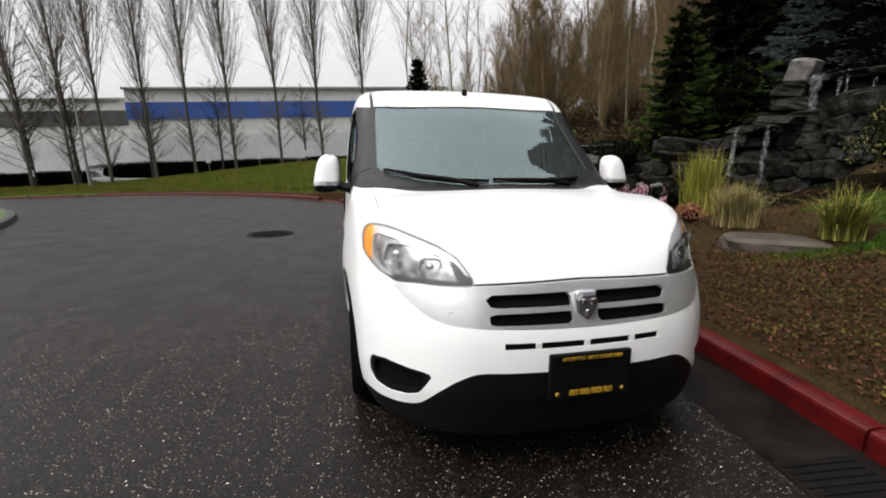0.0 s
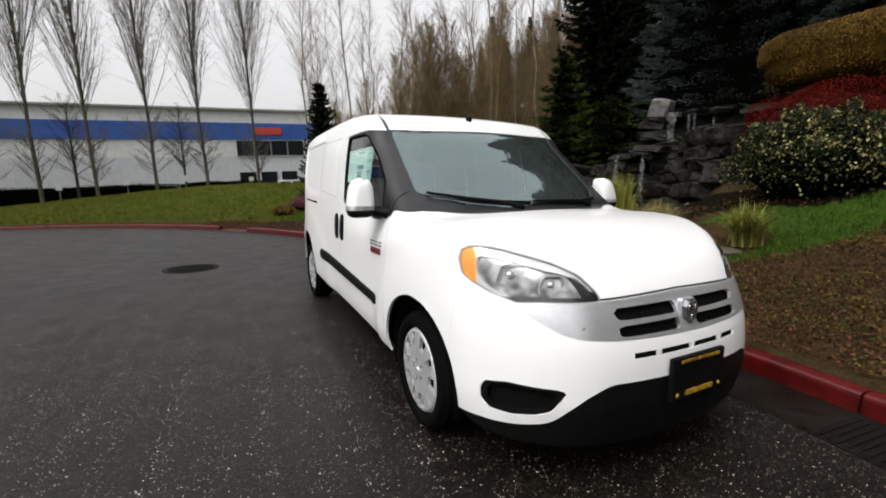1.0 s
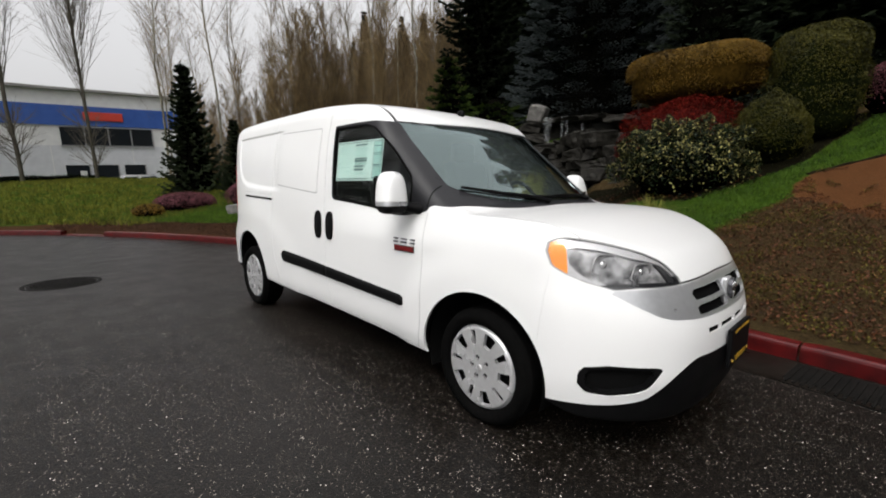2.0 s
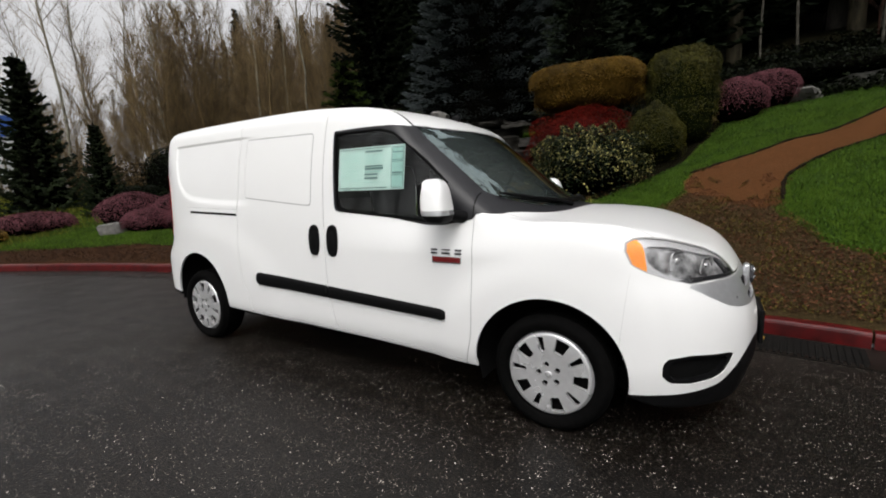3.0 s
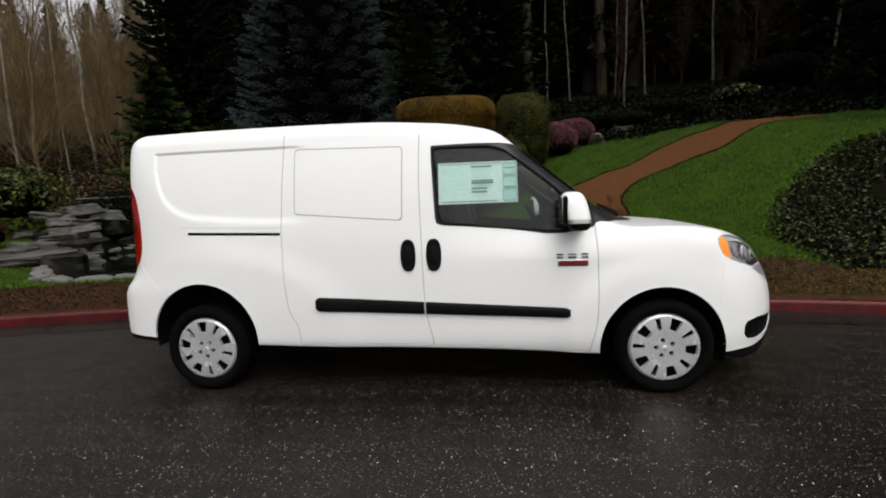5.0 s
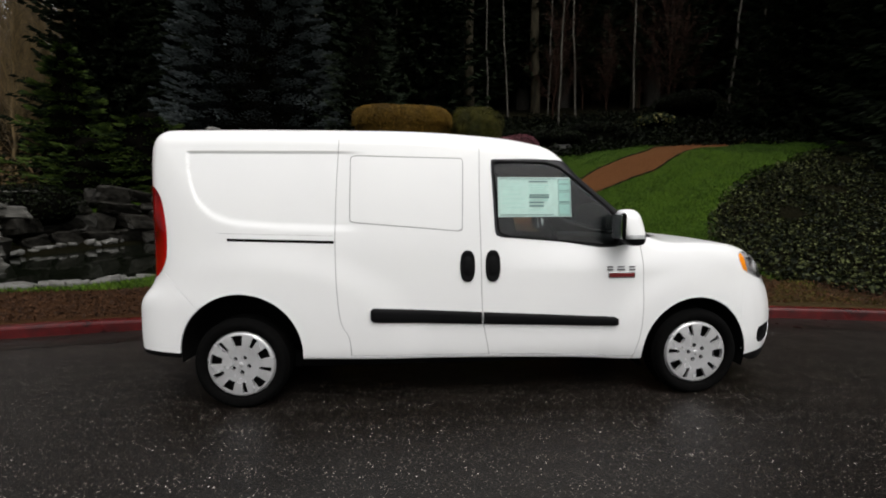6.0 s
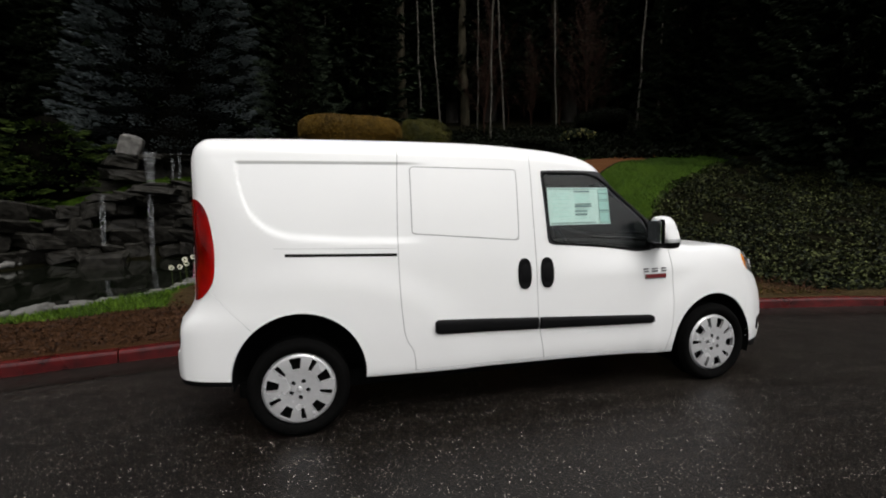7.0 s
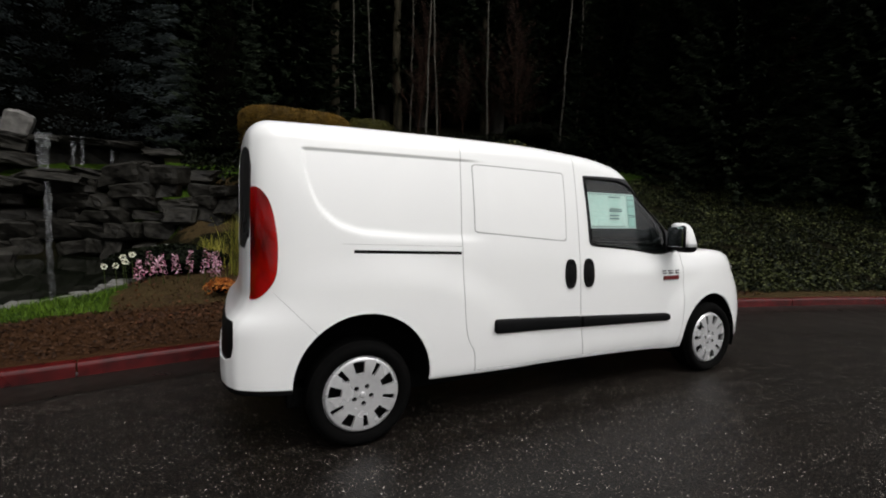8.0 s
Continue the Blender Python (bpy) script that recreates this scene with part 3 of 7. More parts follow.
class Sheet:
    """Triangles that can be split along the zero line of a field."""

    def __init__(self, v, t):
        self.v, self.t = v, t

    def split(self, t, field):
        """The triangles of t with field below zero, and those above."""
        used = np.unique(t)
        f = np.zeros(len(self.v))
        f[used] = field(self.v[used])
        f = np.where(np.abs(f) < 1e-5, 1e-5, f)
        s = f[t] < 0
        count = s.sum(1)
        inside, outside, mixed = t[count == 3], t[count == 0], t[(count == 1) | (count == 2)]
        if len(mixed) == 0:
            return inside, outside
        sm = f[mixed] < 0
        lone_in = sm.sum(1) == 1
        lone = np.where(lone_in, sm.argmax(1), (~sm).argmax(1))
        r = np.arange(len(mixed))
        a, b, c = mixed[r, lone], mixed[r, (lone + 1) % 3], mixed[r, (lone + 2) % 3]
        edges = np.sort(np.concatenate([np.stack([a, b], 1), np.stack([a, c], 1)]), axis=1)
        uniq, inv = np.unique(edges, axis=0, return_inverse=True)
        inv = inv.ravel()
        fa, fb = f[uniq[:, 0]], f[uniq[:, 1]]
        k = (fa / (fa - fb))[:, None]
        base = len(self.v)
        self.v = np.concatenate([self.v, self.v[uniq[:, 0]] * (1 - k) + self.v[uniq[:, 1]] * k])
        ab, ac = base + inv[: len(mixed)], base + inv[len(mixed):]
        tip = np.stack([a, ab, ac], 1)
        rest = np.concatenate([np.stack([ab, b, c], 1), np.stack([ab, c, ac], 1)])
        two = np.concatenate([lone_in, lone_in])
        return (np.concatenate([inside, tip[lone_in], rest[~two]]), np.concatenate([outside, tip[~lone_in], rest[two]]))

    def strip(self, t, field, half, zone):
        """The triangles of t within half of the zero line of a signed field, in a zone, and the rest."""
        below, above = self.split(t, lambda v: field(v) - half)
        thin, below = self.split(below, lambda v: -half - field(v))
        thin, spare = self.split(thin, zone)
        return thin, np.concatenate([above, below, spare])

    def panel(self, name, t, mat, lift=0.0, flange=.014, normal=None):
        """A mesh of the triangles t, with its rim turned inwards."""
        ids, inv = np.unique(t, return_inverse=True)
        t = inv.reshape(-1, 3)
        v = self.v[ids]
        n = normal(v) if normal else skin_normal(v)
        v = v + n * lift
        edges = np.concatenate([t[:, [0, 1]], t[:, [1, 2]], t[:, [2, 0]]])
        key = np.sort(edges, axis=1)
        _, first, count = np.unique(key, axis=0, return_index=True, return_counts=True)
        rim = edges[first[count == 1]]
        m = len(v)
        if flange and len(rim):
            a, b = v[rim[:, 0]], v[rim[:, 1]]
            na, nb = n[rim[:, 0]], n[rim[:, 1]]
            out = np.cross(b - a, na)
            out /= np.linalg.norm(out, axis=1)[:, None] + 1e-9
            k = len(rim)
            allv = np.concatenate([v, a, b, b - nb * flange, a - na * flange])
            alln = np.concatenate([n, out, out, out, out])
            q = m + np.arange(k)
            walls = np.concatenate([np.stack([q + k, q, q + 2 * k], 1), np.stack([q, q + 3 * k, q + 2 * k], 1)])
            return mesh_of(name, allv, np.concatenate([t, walls]), mat, True, alln)
        return mesh_of(name, v, t, mat, True, n)


def poly_field(points, ax, ay, radius=0.0):
    """Signed distance to a closed outline in the plane of two axes, taken at |x|."""
    pts = np.array(points, float)

    def f(v):
        p = np.stack([np.abs(v[:, ax]) if ax == 0 else v[:, ax], v[:, ay]], 1)
        best, inside = np.full(len(p), 1e9), np.zeros(len(p), bool)
        for a, b in zip(pts, np.roll(pts, -1, axis=0)):
            e = b - a
            k = np.clip(((p - a) @ e) / (e @ e), 0, 1)
            best = np.minimum(best, np.hypot(*(p - a - k[:, None] * e).T))
            cross = (a[1] > p[:, 1]) != (b[1] > p[:, 1])
            with np.errstate(divide="ignore", invalid="ignore"):
                xi = (b[0] - a[0]) * (p[:, 1] - a[1]) / (b[1] - a[1]) + a[0]
            inside ^= cross & (p[:, 0] < xi)
        return np.where(inside, -best, best) - radius

    return f


def both(*fields):
    """Where all fields are below zero."""
    return lambda v: np.max([f(v) for f in fields], axis=0)


outer = lambda v: .55 - np.abs(v[:, 0])
WHEELS = [(.015, .33, .388), (3.095, .40, .395)]
FRONT_CUT = curve([.2, .333, .45, .6, .87, 1.1, 1.9], [.49, .46, .43, .416, .412, .42, .43])
MIDDLE_CUT = curve([.2, .37, .62, 1.07, 1.4, 1.72, 1.9], [1.455, 1.472, 1.515, 1.527, 1.533, 1.527, 1.52])
REAR_CUT = curve([.2, .345, .50, .56, .70, 1.12, 1.6, 1.8, 1.9], [2.378, 2.385, 2.40, 2.435, 2.463, 2.478, 2.463, 2.452, 2.448])


GAP = .0028


def joint(cut):
    return lambda v: v[:, 1] - cut(v[:, 2])


def cowl_line(x):
    """The hood's rear edge."""
    return .062 + .15 * (np.minimum(np.abs(x), .74) / .56) ** 3


hood_rear = curve([0, .2, .36, .45, .525, .615, .72, .82, .86, .95], [.042, .045, .060, .085, .130, .208, .272, .335, .43, .46])


def windscreen_field(v, grow=0.0):
    x, y, z = np.abs(v[:, 0]), v[:, 1], v[:, 2]
    low = .066 + cowl_line(x) - grow
    high = .775 + .125 * (x / .66) ** 2 + grow
    wide = .712 - .035 * (y - .25) / .6 + grow
    return np.max([low - y, y - high, x - wide, 1.08 - z], axis=0)


BLACK_SIDE = [(1.450, 1.664), (1.452, 1.6), (1.432, 1.18), (1.420, 1.155), (1.385, 1.144), (1.22, 1.131), (.95, 1.106), (.72, 1.070), (.61, 1.070), (.44, 1.100), (.30, 1.116), (.15, 1.118), (.0, 1.118),
              (.0, 1.2), (.45, 1.50), (.66, 1.62), (.86, 1.648), (1.0, 1.664), (1.2, 1.668)]
GLASS_SIDE = [(1.430, 1.640), (1.404, 1.20), (1.392, 1.176), (1.36, 1.160), (1.22, 1.148), (.97, 1.122), (.70, 1.092), (.60, 1.092), (.580, 1.12), (.578, 1.24), (.605, 1.30), (.755, 1.432), (.902, 1.548), (.985, 1.610), (1.085, 1.638)]
LAMP = [(.820, .961), (.806, .999), (.780, 1.015), (.75, 1.018), (.692, 1.009), (.61, .982), (.537, .955), (.472, .914), (.44, .868), (.416, .828), (.43, .818), (.538, .815), (.63, .815), (.70, .808), (.765, .838), (.800, .869), (.820, .90)]
AMBER = [(.85, 1.03), (.776, 1.03), (.778, .999), (.786, .95), (.793, .894), (.798, .86), (.85, .85)]
BAND = [(0, .826), (.40, .815), (.52, .812), (.70, .802), (.712, .79), (.662, .745), (.593, .698), (.533, .679), (.39, .668), (.08, .661), (-.2, .661), (-.2, .826)]
FOG = [(.812, .44), (.80, .470), (.753, .486), (.70, .484), (.60, .480), (.586, .466), (.633, .383), (.672, .362), (.735, .345), (.79, .350), (.81, .385)]
TAIL = [(3.80, 1.50), (3.66, 1.498), (3.625, 1.478), (3.59, 1.43), (3.565, 1.344), (3.546, 1.194), (3.553, 1.043), (3.57, .99), (3.60, .945), (3.64, .905), (3.68, .890), (3.80, .885)]
for _ in range(3):
    TAIL = [tuple(np.array(a) * k + np.array(b) * (1 - k)) for a, b in zip(TAIL, TAIL[1:] + TAIL[:1]) for k in (.75, .25)]
lower_black = curve([0, .38, .43, .49, .58, .62, .685, .80, .86, .95], [.503, .503, .498, .470, .392, .345, .313, .290, .280, .27])


def build_van():
    white = material("van_white_paint", (.755, .755, .755), (.77, .77, .765), .3, 3, coat=.5)
    black = material("van_black_plastic", (.0025, .0025, .0027), (.006, .006, .0064), .5, 300, spec=.07, bump=.0004, bump_scale=900)
    bumper_black = material("bumper_black_plastic", (.0025, .0025, .0027), (.006, .006, .0064), .42, 300, spec=.11, bump=.0004, bump_scale=900)
    gloss = plain("van_black_trim", (.016, .016, .018), rough=.3)
    pillar = plain("van_pillar_film", (.014, .014, .016), rough=.42, spec=.3)
    dark = plain("van_dark_lining", (.004, .004, .004), rough=.9, spec=.05)
    silver = plain("van_silver_band", (.55, .555, .57), rough=.30, metal=.65, coat=.3)
    chrome = plain("chrome", (.75, .75, .76), rough=.08, metal=1)
    lamp_in = plain("lamp_reflector", (.66, .66, .67), rough=.18, metal=.5)
    # Noise blotches in the grey stand in for reflections inside the lamp.
    lamp_grey = material("lamp_bowl_grey", (.07, .07, .072), (.66, .66, .67), .15, 14, metal=.35, spread=(.4, .6), bump=.03, bump_scale=16)
    lamp_tip_m = plain("lamp_tip_grey", (.05, .05, .053), rough=.25, metal=.3)
    lamp_chrome = plain("lamp_chrome", (.86, .86, .87), rough=.1, metal=.9)
    lamp_dark = plain("lamp_bezel", (.016, .016, .018), rough=.3)
    amber = plain("amber_lens", (.95, .33, .005), rough=.18, coat=.5)
    red = material("red_lens", (.022, .0002, .0002), (.40, .003, .002), .07, 4, spread=(.40, .60), spec=.5, stretch=(1, 1, .5))
    glass = glass_material("van_windscreen_glass", (.85, .93, .92), .0, 1.9, .06, (.78, .95, .95), film=.055)
    side_m = glass_material("van_side_glass", (.80, .85, .84), .0, .95, .0, film=.006)
    lens = glass_material("clear_lens", (.98, .98, .98), .0, .9, .01)
    gap = plain("panel_gap", (.36, .36, .36), rough=.7)
    seat = material("seat_cloth", (.02, .02, .022), (.045, .045, .048), .85, 60, bump=.001)
    tyre_m = material("tyre_rubber", (.0012, .0012, .0012), (.003, .0029, .0028), .9, spec=.05, scale=40, bump=.001, bump_scale=200)
    cover_m = plain("wheel_cover_silver", (.66, .66, .67), rough=.26, metal=.6)

    van = thing("cargo_van", "white wet panel van parked on the road beside a red kerb", "van", LEAN)
    v, t = box_shell(.024, fine=((2, 1.24, 1.62, .012), (2, 1.83, 1.93, .006), (1, 3.38, 3.56, .010)))
    s = Sheet(cast(v), t)
    t = s.t
    # openings and trim, largest first
    for yc, zc, r in WHEELS:
        _, t = s.split(t, both(lambda v, yc=yc, zc=zc, r=r: np.hypot(v[:, 1] - yc, v[:, 2] - zc) - r, outer))
    _, t = s.split(t, lambda v: v[:, 2] - sill(v[:, 1]) - .004)
    screen, t = s.split(t, windscreen_field)
    cowl_t, t = s.split(t, both(lambda v: hood_rear(np.abs(v[:, 0])) - v[:, 1], lambda v: v[:, 1] - .10 - cowl_line(v[:, 0]), lambda v: np.abs(v[:, 0]) - .735, lambda v: 1.0 - v[:, 2], lambda v: -windscreen_field(v), lambda v: v[:, 1] - .6))
    black_t, t = s.split(t, both(poly_field(BLACK_SIDE, 1, 2), lambda v: .60 - np.abs(v[:, 0]), lambda v: hood_rear(np.abs(v[:, 0])) - v[:, 1]))
    strip, t = s.split(t, both(lambda v: windscreen_field(v, .016), lambda v: v[:, 2] - 1.662))
    # a thin dark joint runs from the pillar up along the roof's edge
    roof_joint, t = s.strip(t, lambda v: (np.abs(v[:, 0]) - (.692 - .16 * np.maximum(v[:, 1] - 1.06, 0))) / np.clip((1.4 - v[:, 1]) / .4, .25, 1), .012, both(lambda v: .8 - v[:, 1], lambda v: v[:, 1] - 1.34, lambda v: 1.6 - v[:, 2]))
    side_glass, black_t = s.split(black_t, poly_field(GLASS_SIDE, 1, 2))
    seal_t, black_t = s.split(black_t, poly_field(GLASS_SIDE, 1, 2, .012))
    pillar_joint, black_t = s.strip(black_t, lambda v: v[:, 1] - .428 - .06 * np.maximum(v[:, 2] - 1.13, 0), .0035, lambda v: v[:, 2] - 1.29)
    front_of = lambda v: v[:, 1] - .1
    lamp, t = s.split(t, both(poly_field(LAMP, 0, 2), front_of))
    lamp_gap, t = s.split(t, both(poly_field(LAMP, 0, 2, .0045), front_of))
    lip, t = s.strip(t, lambda v: v[:, 2] - .832 + .026 * np.abs(v[:, 0]), .004, both(lambda v: np.abs(v[:, 0]) - .43, front_of))
    band, t = s.split(t, both(poly_field(BAND, 0, 2), front_of))
    lower, t = s.split(t, both(lambda v: v[:, 2] - lower_black(np.abs(v[:, 0])), lambda v: v[:, 1] + .2))
    fog, t = s.split(t, both(poly_field(FOG, 0, 2), front_of))
    slots, t = s.strip(t, lambda v: v[:, 2] - .604, .0125, both(lambda v: np.abs(v[:, 0]) - .325, front_of))
    tail_t, t = s.split(t, both(poly_field(TAIL, 1, 2), lambda v: .748 - np.abs(v[:, 0])))
    rear_glass, t = s.split(t, both(poly_field([(.04, 1.16), (.66, 1.16), (.735, 1.23), (.746, 1.4), (.746, 1.6), (.72, 1.69), (.66, 1.715), (.04, 1.72)], 0, 2), lambda v: 3.4 - v[:, 1]))
    pad, t = s.split(t, both(poly_field([(-.5, .565), (.70, .565), (.775, .592), (.79, .65), (.785, .72), (.74, .775), (-.5, .775)], 0, 2), lambda v: 3.6 - v[:, 1]))
    # joints between panels
    gaps = [lip, lamp_gap]
    doors = both(outer, lambda v: sill(v[:, 1]) + .022 - v[:, 2], lambda v: v[:, 2] - 1.795)
    fender_zone = lambda v: np.maximum(.55 - np.abs(v[:, 0]), v[:, 2] - 1.14)
    g, t = s.strip(t, joint(FRONT_CUT), GAP, fender_zone)
    gaps.append(g)
    for cut in (MIDDLE_CUT, REAR_CUT):
        g, t = s.strip(t, joint(cut), GAP, doors)
        gaps.append(g)
    g, t = s.strip(t, lambda v: v[:, 2] - sill(v[:, 1]) - .028, .0022, both(outer, lambda v: FRONT_CUT(v[:, 2]) - v[:, 1], lambda v: v[:, 1] - REAR_CUT(v[:, 2])))
    gaps.append(g)
    hood_edge = lambda v: np.abs(v[:, 0]) - (.718 + .022 * smoothstep(-.43, -.3, v[:, 1]))
    g, t = s.strip(t, hood_edge, .0036, both(lambda v: v[:, 1] - .35, lambda v: .96 - v[:, 2]))
    gaps.append(g)
    seam = lambda v: v[:, 1] + .335 + .10 * (v[:, 2] - .6)
    g, t = s.strip(t, seam, .0005, both(outer, lambda v: v[:, 2] - .86))
    gaps.append(g)
    back_seam = lambda v: (v[:, 2] - .707) - (v[:, 1] - 3.364) * 1.06
    g, t = s.strip(t, back_seam, .0016, both(outer, lambda v: 3.2 - v[:, 1], lambda v: v[:, 2] - .93))
    gaps.append(g)
    fuel = poly_field([(1.650, 1.195), (1.640, 1.655), (1.655, 1.668), (2.36, 1.684), (2.378, 1.672), (2.383, 1.262), (2.37, 1.25), (1.668, 1.188)], 1, 2)
    g, t = s.strip(t, fuel, .0035, outer)
    gaps.append(g)
    rail, t = s.strip(t, lambda v: v[:, 2] - (1.122 + .0328 * (v[:, 1] - 2.485)), .0095, both(lambda v: 2.486 - v[:, 1], lambda v: v[:, 1] - 3.158, outer))
    g, t = s.strip(t, lambda v: v[:, 2] - (1.163 + .0328 * (v[:, 1] - 2.485)), .001, both(lambda v: 2.486 - v[:, 1], lambda v: v[:, 1] - 3.22, outer))
    gaps.append(g)
    g, t = s.strip(t, lambda v: v[:, 0], .003, both(lambda v: 3.5 - v[:, 1], lambda v: .80 - v[:, 2], lambda v: v[:, 2] - 1.80))
    gaps.append(g)
    # painted panels
    hood_t, t = s.split(t, both(hood_edge, lambda v: v[:, 1] - .45, lambda v: .80 - v[:, 2]))
    bumper_t, t = s.split(t, lambda v: np.maximum(seam(v), v[:, 2] - .90))
    rear_bumper_t, t = s.split(t, both(back_seam, lambda v: 3.2 - v[:, 1], lambda v: v[:, 2] - .915))
    skirt_t, rear_bumper_t = s.split(rear_bumper_t, lambda v: v[:, 2] - sill(v[:, 1]) - .035)
    fender_t, t = s.split(t, both(lambda v: v[:, 1] - FRONT_CUT(v[:, 2]), lambda v: v[:, 2] - 1.2))
    roof_t, t = s.split(t, both(lambda v: 1.795 - v[:, 2]))
    header_t, t = s.split(t, both(lambda v: 1.66 - v[:, 2], lambda v: v[:, 1] - 1.40, lambda v: np.abs(v[:, 0]) - .70))
    door_t, t = s.split(t, lambda v: v[:, 1] - MIDDLE_CUT(v[:, 2]))
    panel_t, t = s.split(t, both(fuel, outer))
    slide_t, t = s.split(t, lambda v: v[:, 1] - REAR_CUT(v[:, 2]))
    quarter_t, back_t = s.split(t, lambda v: np.minimum(.69 - np.abs(v[:, 0]), v[:, 1] - 3.56))

    def halves(tt):
        mid = s.v[tt].mean(1)[:, 0]
        return tt[mid < 0], tt[mid >= 0]

    for k, g in enumerate(gaps):
        for q in halves(g):
            if len(q):
                part("panel_gap", s.panel("panel_gap", q, gap if k else gloss, lift=-.0025, flange=0), van)
    part("roof_panel", s.panel("roof_panel", np.concatenate([roof_t, header_t]), white), van)
    hood = part("hood", s.panel("hood", hood_t, white), van)
    bumper = part("front_bumper", s.panel("front_bumper", bumper_t, white), van)
    part("grille_band", s.panel("grille_band", split_grille(s, band), silver), van, "silver grille surround with four dark openings")
    part("bumper_slot", s.panel("bumper_slot", slots, dark, lift=-.012, flange=0), bumper)
    for k in (-.195, 0, .195):
        part("slot_divider", from_bm("slot_divider", box_bm(.022, .03, .026, (k, nose(np.array([.604]))[0] + sweep(np.array([abs(k)]))[0] + .016, .604), .003), white), bumper)
    part("lower_bumper", s.panel("lower_bumper", lower, bumper_black), van, "black plastic lower bumper")
    rear_bumper = part("rear_bumper", s.panel("rear_bumper", rear_bumper_t, white), van)
    part("bumper_skirt", s.panel("bumper_skirt", skirt_t, black), rear_bumper, "black lower edge of the bumper")
    part("cowl", s.panel("cowl", cowl_t, pillar, lift=.0), van, "black plastic cowl below the windscreen")
    part("bumper_pad", s.panel("bumper_pad", pad, black, lift=-.01), rear_bumper, "black plastic step pad")
    for q in halves(fender_t):
        part("fender", s.panel("fender", q, white), van)
    for tt in halves(back_t):
        part("rear_door", s.panel("rear_door", tt, white), van)
    part("rear_window", s.panel("rear_window", rear_glass, gloss, lift=-.003), van, "dark glossy rear window")
    part("windscreen", s.panel("windscreen", screen, glass, lift=-.004, flange=0), van, "wet tinted windscreen")
    part("windscreen_seal", s.panel("windscreen_seal", strip, gloss, lift=-.002), van)
    left, right = halves(roof_joint)
    for q in (left, right):
        part("roof_joint", s.panel("roof_joint", q, gloss, lift=-.003), van)
    for sign, quarters in ((-1, 0), (1, 1)):
        part("pillar_trim", s.panel("pillar_trim", halves(black_t)[quarters], pillar, lift=.0015), van, "dark grey window surround and pillar")
        part("window_seal", s.panel("window_seal", halves(seal_t)[quarters], dark, lift=.003), van, "black rubber seal round the side window")
        part("pillar_joint", s.panel("pillar_joint", halves(pillar_joint)[quarters], dark, lift=.0005), van)
        door = part("front_door", s.panel("front_door", halves(door_t)[quarters], white), van)
        part("door_window", s.panel("door_window", halves(side_glass)[quarters], side_m, lift=-.006, flange=0, normal=flank_normal), door, "clear side window")
        slide = part("sliding_door", s.panel("sliding_door", halves(slide_t)[quarters], white), van)
        part("blank_panel", s.panel("blank_panel", halves(panel_t)[quarters], white, lift=.001), slide)
        quarter = part("quarter_panel", s.panel("quarter_panel", halves(quarter_t)[quarters], white), van)
        part("door_rail", s.panel("door_rail", halves(rail)[quarters], dark, lift=-.002, flange=0), quarter, "black sliding door rail")
        lights = part("headlamp", s.panel("headlamp", halves(lamp)[quarters], lens, lift=.0, flange=0), van, "large clear headlamp with an amber corner")
        amber_t, rest = s.split(halves(lamp)[quarters], poly_field(AMBER, 0, 2))
        part("amber_lens", s.panel("amber_lens", amber_t, amber, lift=-.008), lights, "amber corner reflector")
        rim_t, bowl_t = s.split(rest, lambda v: -poly_field(LAMP, 0, 2)(v) - .013 - .022 * smoothstep(.84, .93, v[:, 2]) * smoothstep(.45, .6, np.abs(v[:, 0])))
        rim_low, rim_t = s.split(rim_t, lambda v: v[:, 2] - .838 + .10 * (np.abs(v[:, 0]) - .6))
        part("lamp_bezel", s.panel("lamp_bezel", rim_t, lamp_in, lift=-.010), lights)
        part("lamp_foot_trim", s.panel("lamp_foot_trim", rim_low, lamp_dark, lift=-.006), lights)
        low_t, high_t = s.split(bowl_t, lambda v: v[:, 2] - .834)
        tip_t, high_t = s.split(high_t, lambda v: np.abs(v[:, 0]) - .485 - .35 * (v[:, 2] - .85))
        part("lamp_tip", s.panel("lamp_tip", tip_t, lamp_tip_m, lift=-.014), lights)
        part("lamp_trim", s.panel("lamp_trim", low_t, lamp_dark, lift=-.014), lights)
        part("lamp_bowl", s.panel("lamp_bowl", high_t, lamp_grey, lift=-.025, flange=0), lights)
        for cx, cz, r in ((.690, .906, .060), (.572, .874, .050)):
            yy = max(nose(np.array([cz]))[0] + sweep(np.array([cx]))[0], -.9) + .026
            # a squarish reflector cup, its rim set level with the bowl
            bm = lathe_bm([(r, -.006), (r * .98, .0), (r * .93, .0), (r * .86, -.008), (r * .6, -.016), (r * .3, -.020), (.001, -.021)], 32)
            for w in bm.verts:
                d = math.hypot(w.co.y, w.co.z)
                if d > .002:
                    k = (abs(w.co.y / d) ** 5 + abs(w.co.z / d) ** 5) ** -.2
                    w.co.y, w.co.z = w.co.y * k * .92 + .25 * w.co.z, w.co.z * k * .78
            turn = Matrix.Translation((sign * cx, yy, cz)) @ Matrix.Rotation(radians(-90 - sign * -28), 4, "Z")
            part("lamp_reflector", from_bm("lamp_reflector", bm, lamp_grey, True), lights, m=turn)
            v, f = rounded(.014, r * .34, r * .30, 2.6, 14, 8)
            part("lamp_bulb", mesh_of("lamp_bulb", v, f, lamp_chrome, True), lights, m=turn @ Matrix.Translation((-.008, 0, 0)))
        q = halves(fog)[quarters]
        pocket = part("fog_pocket", s.panel("fog_pocket", q, black, lift=-.045, flange=0), van, "black fog lamp pocket")
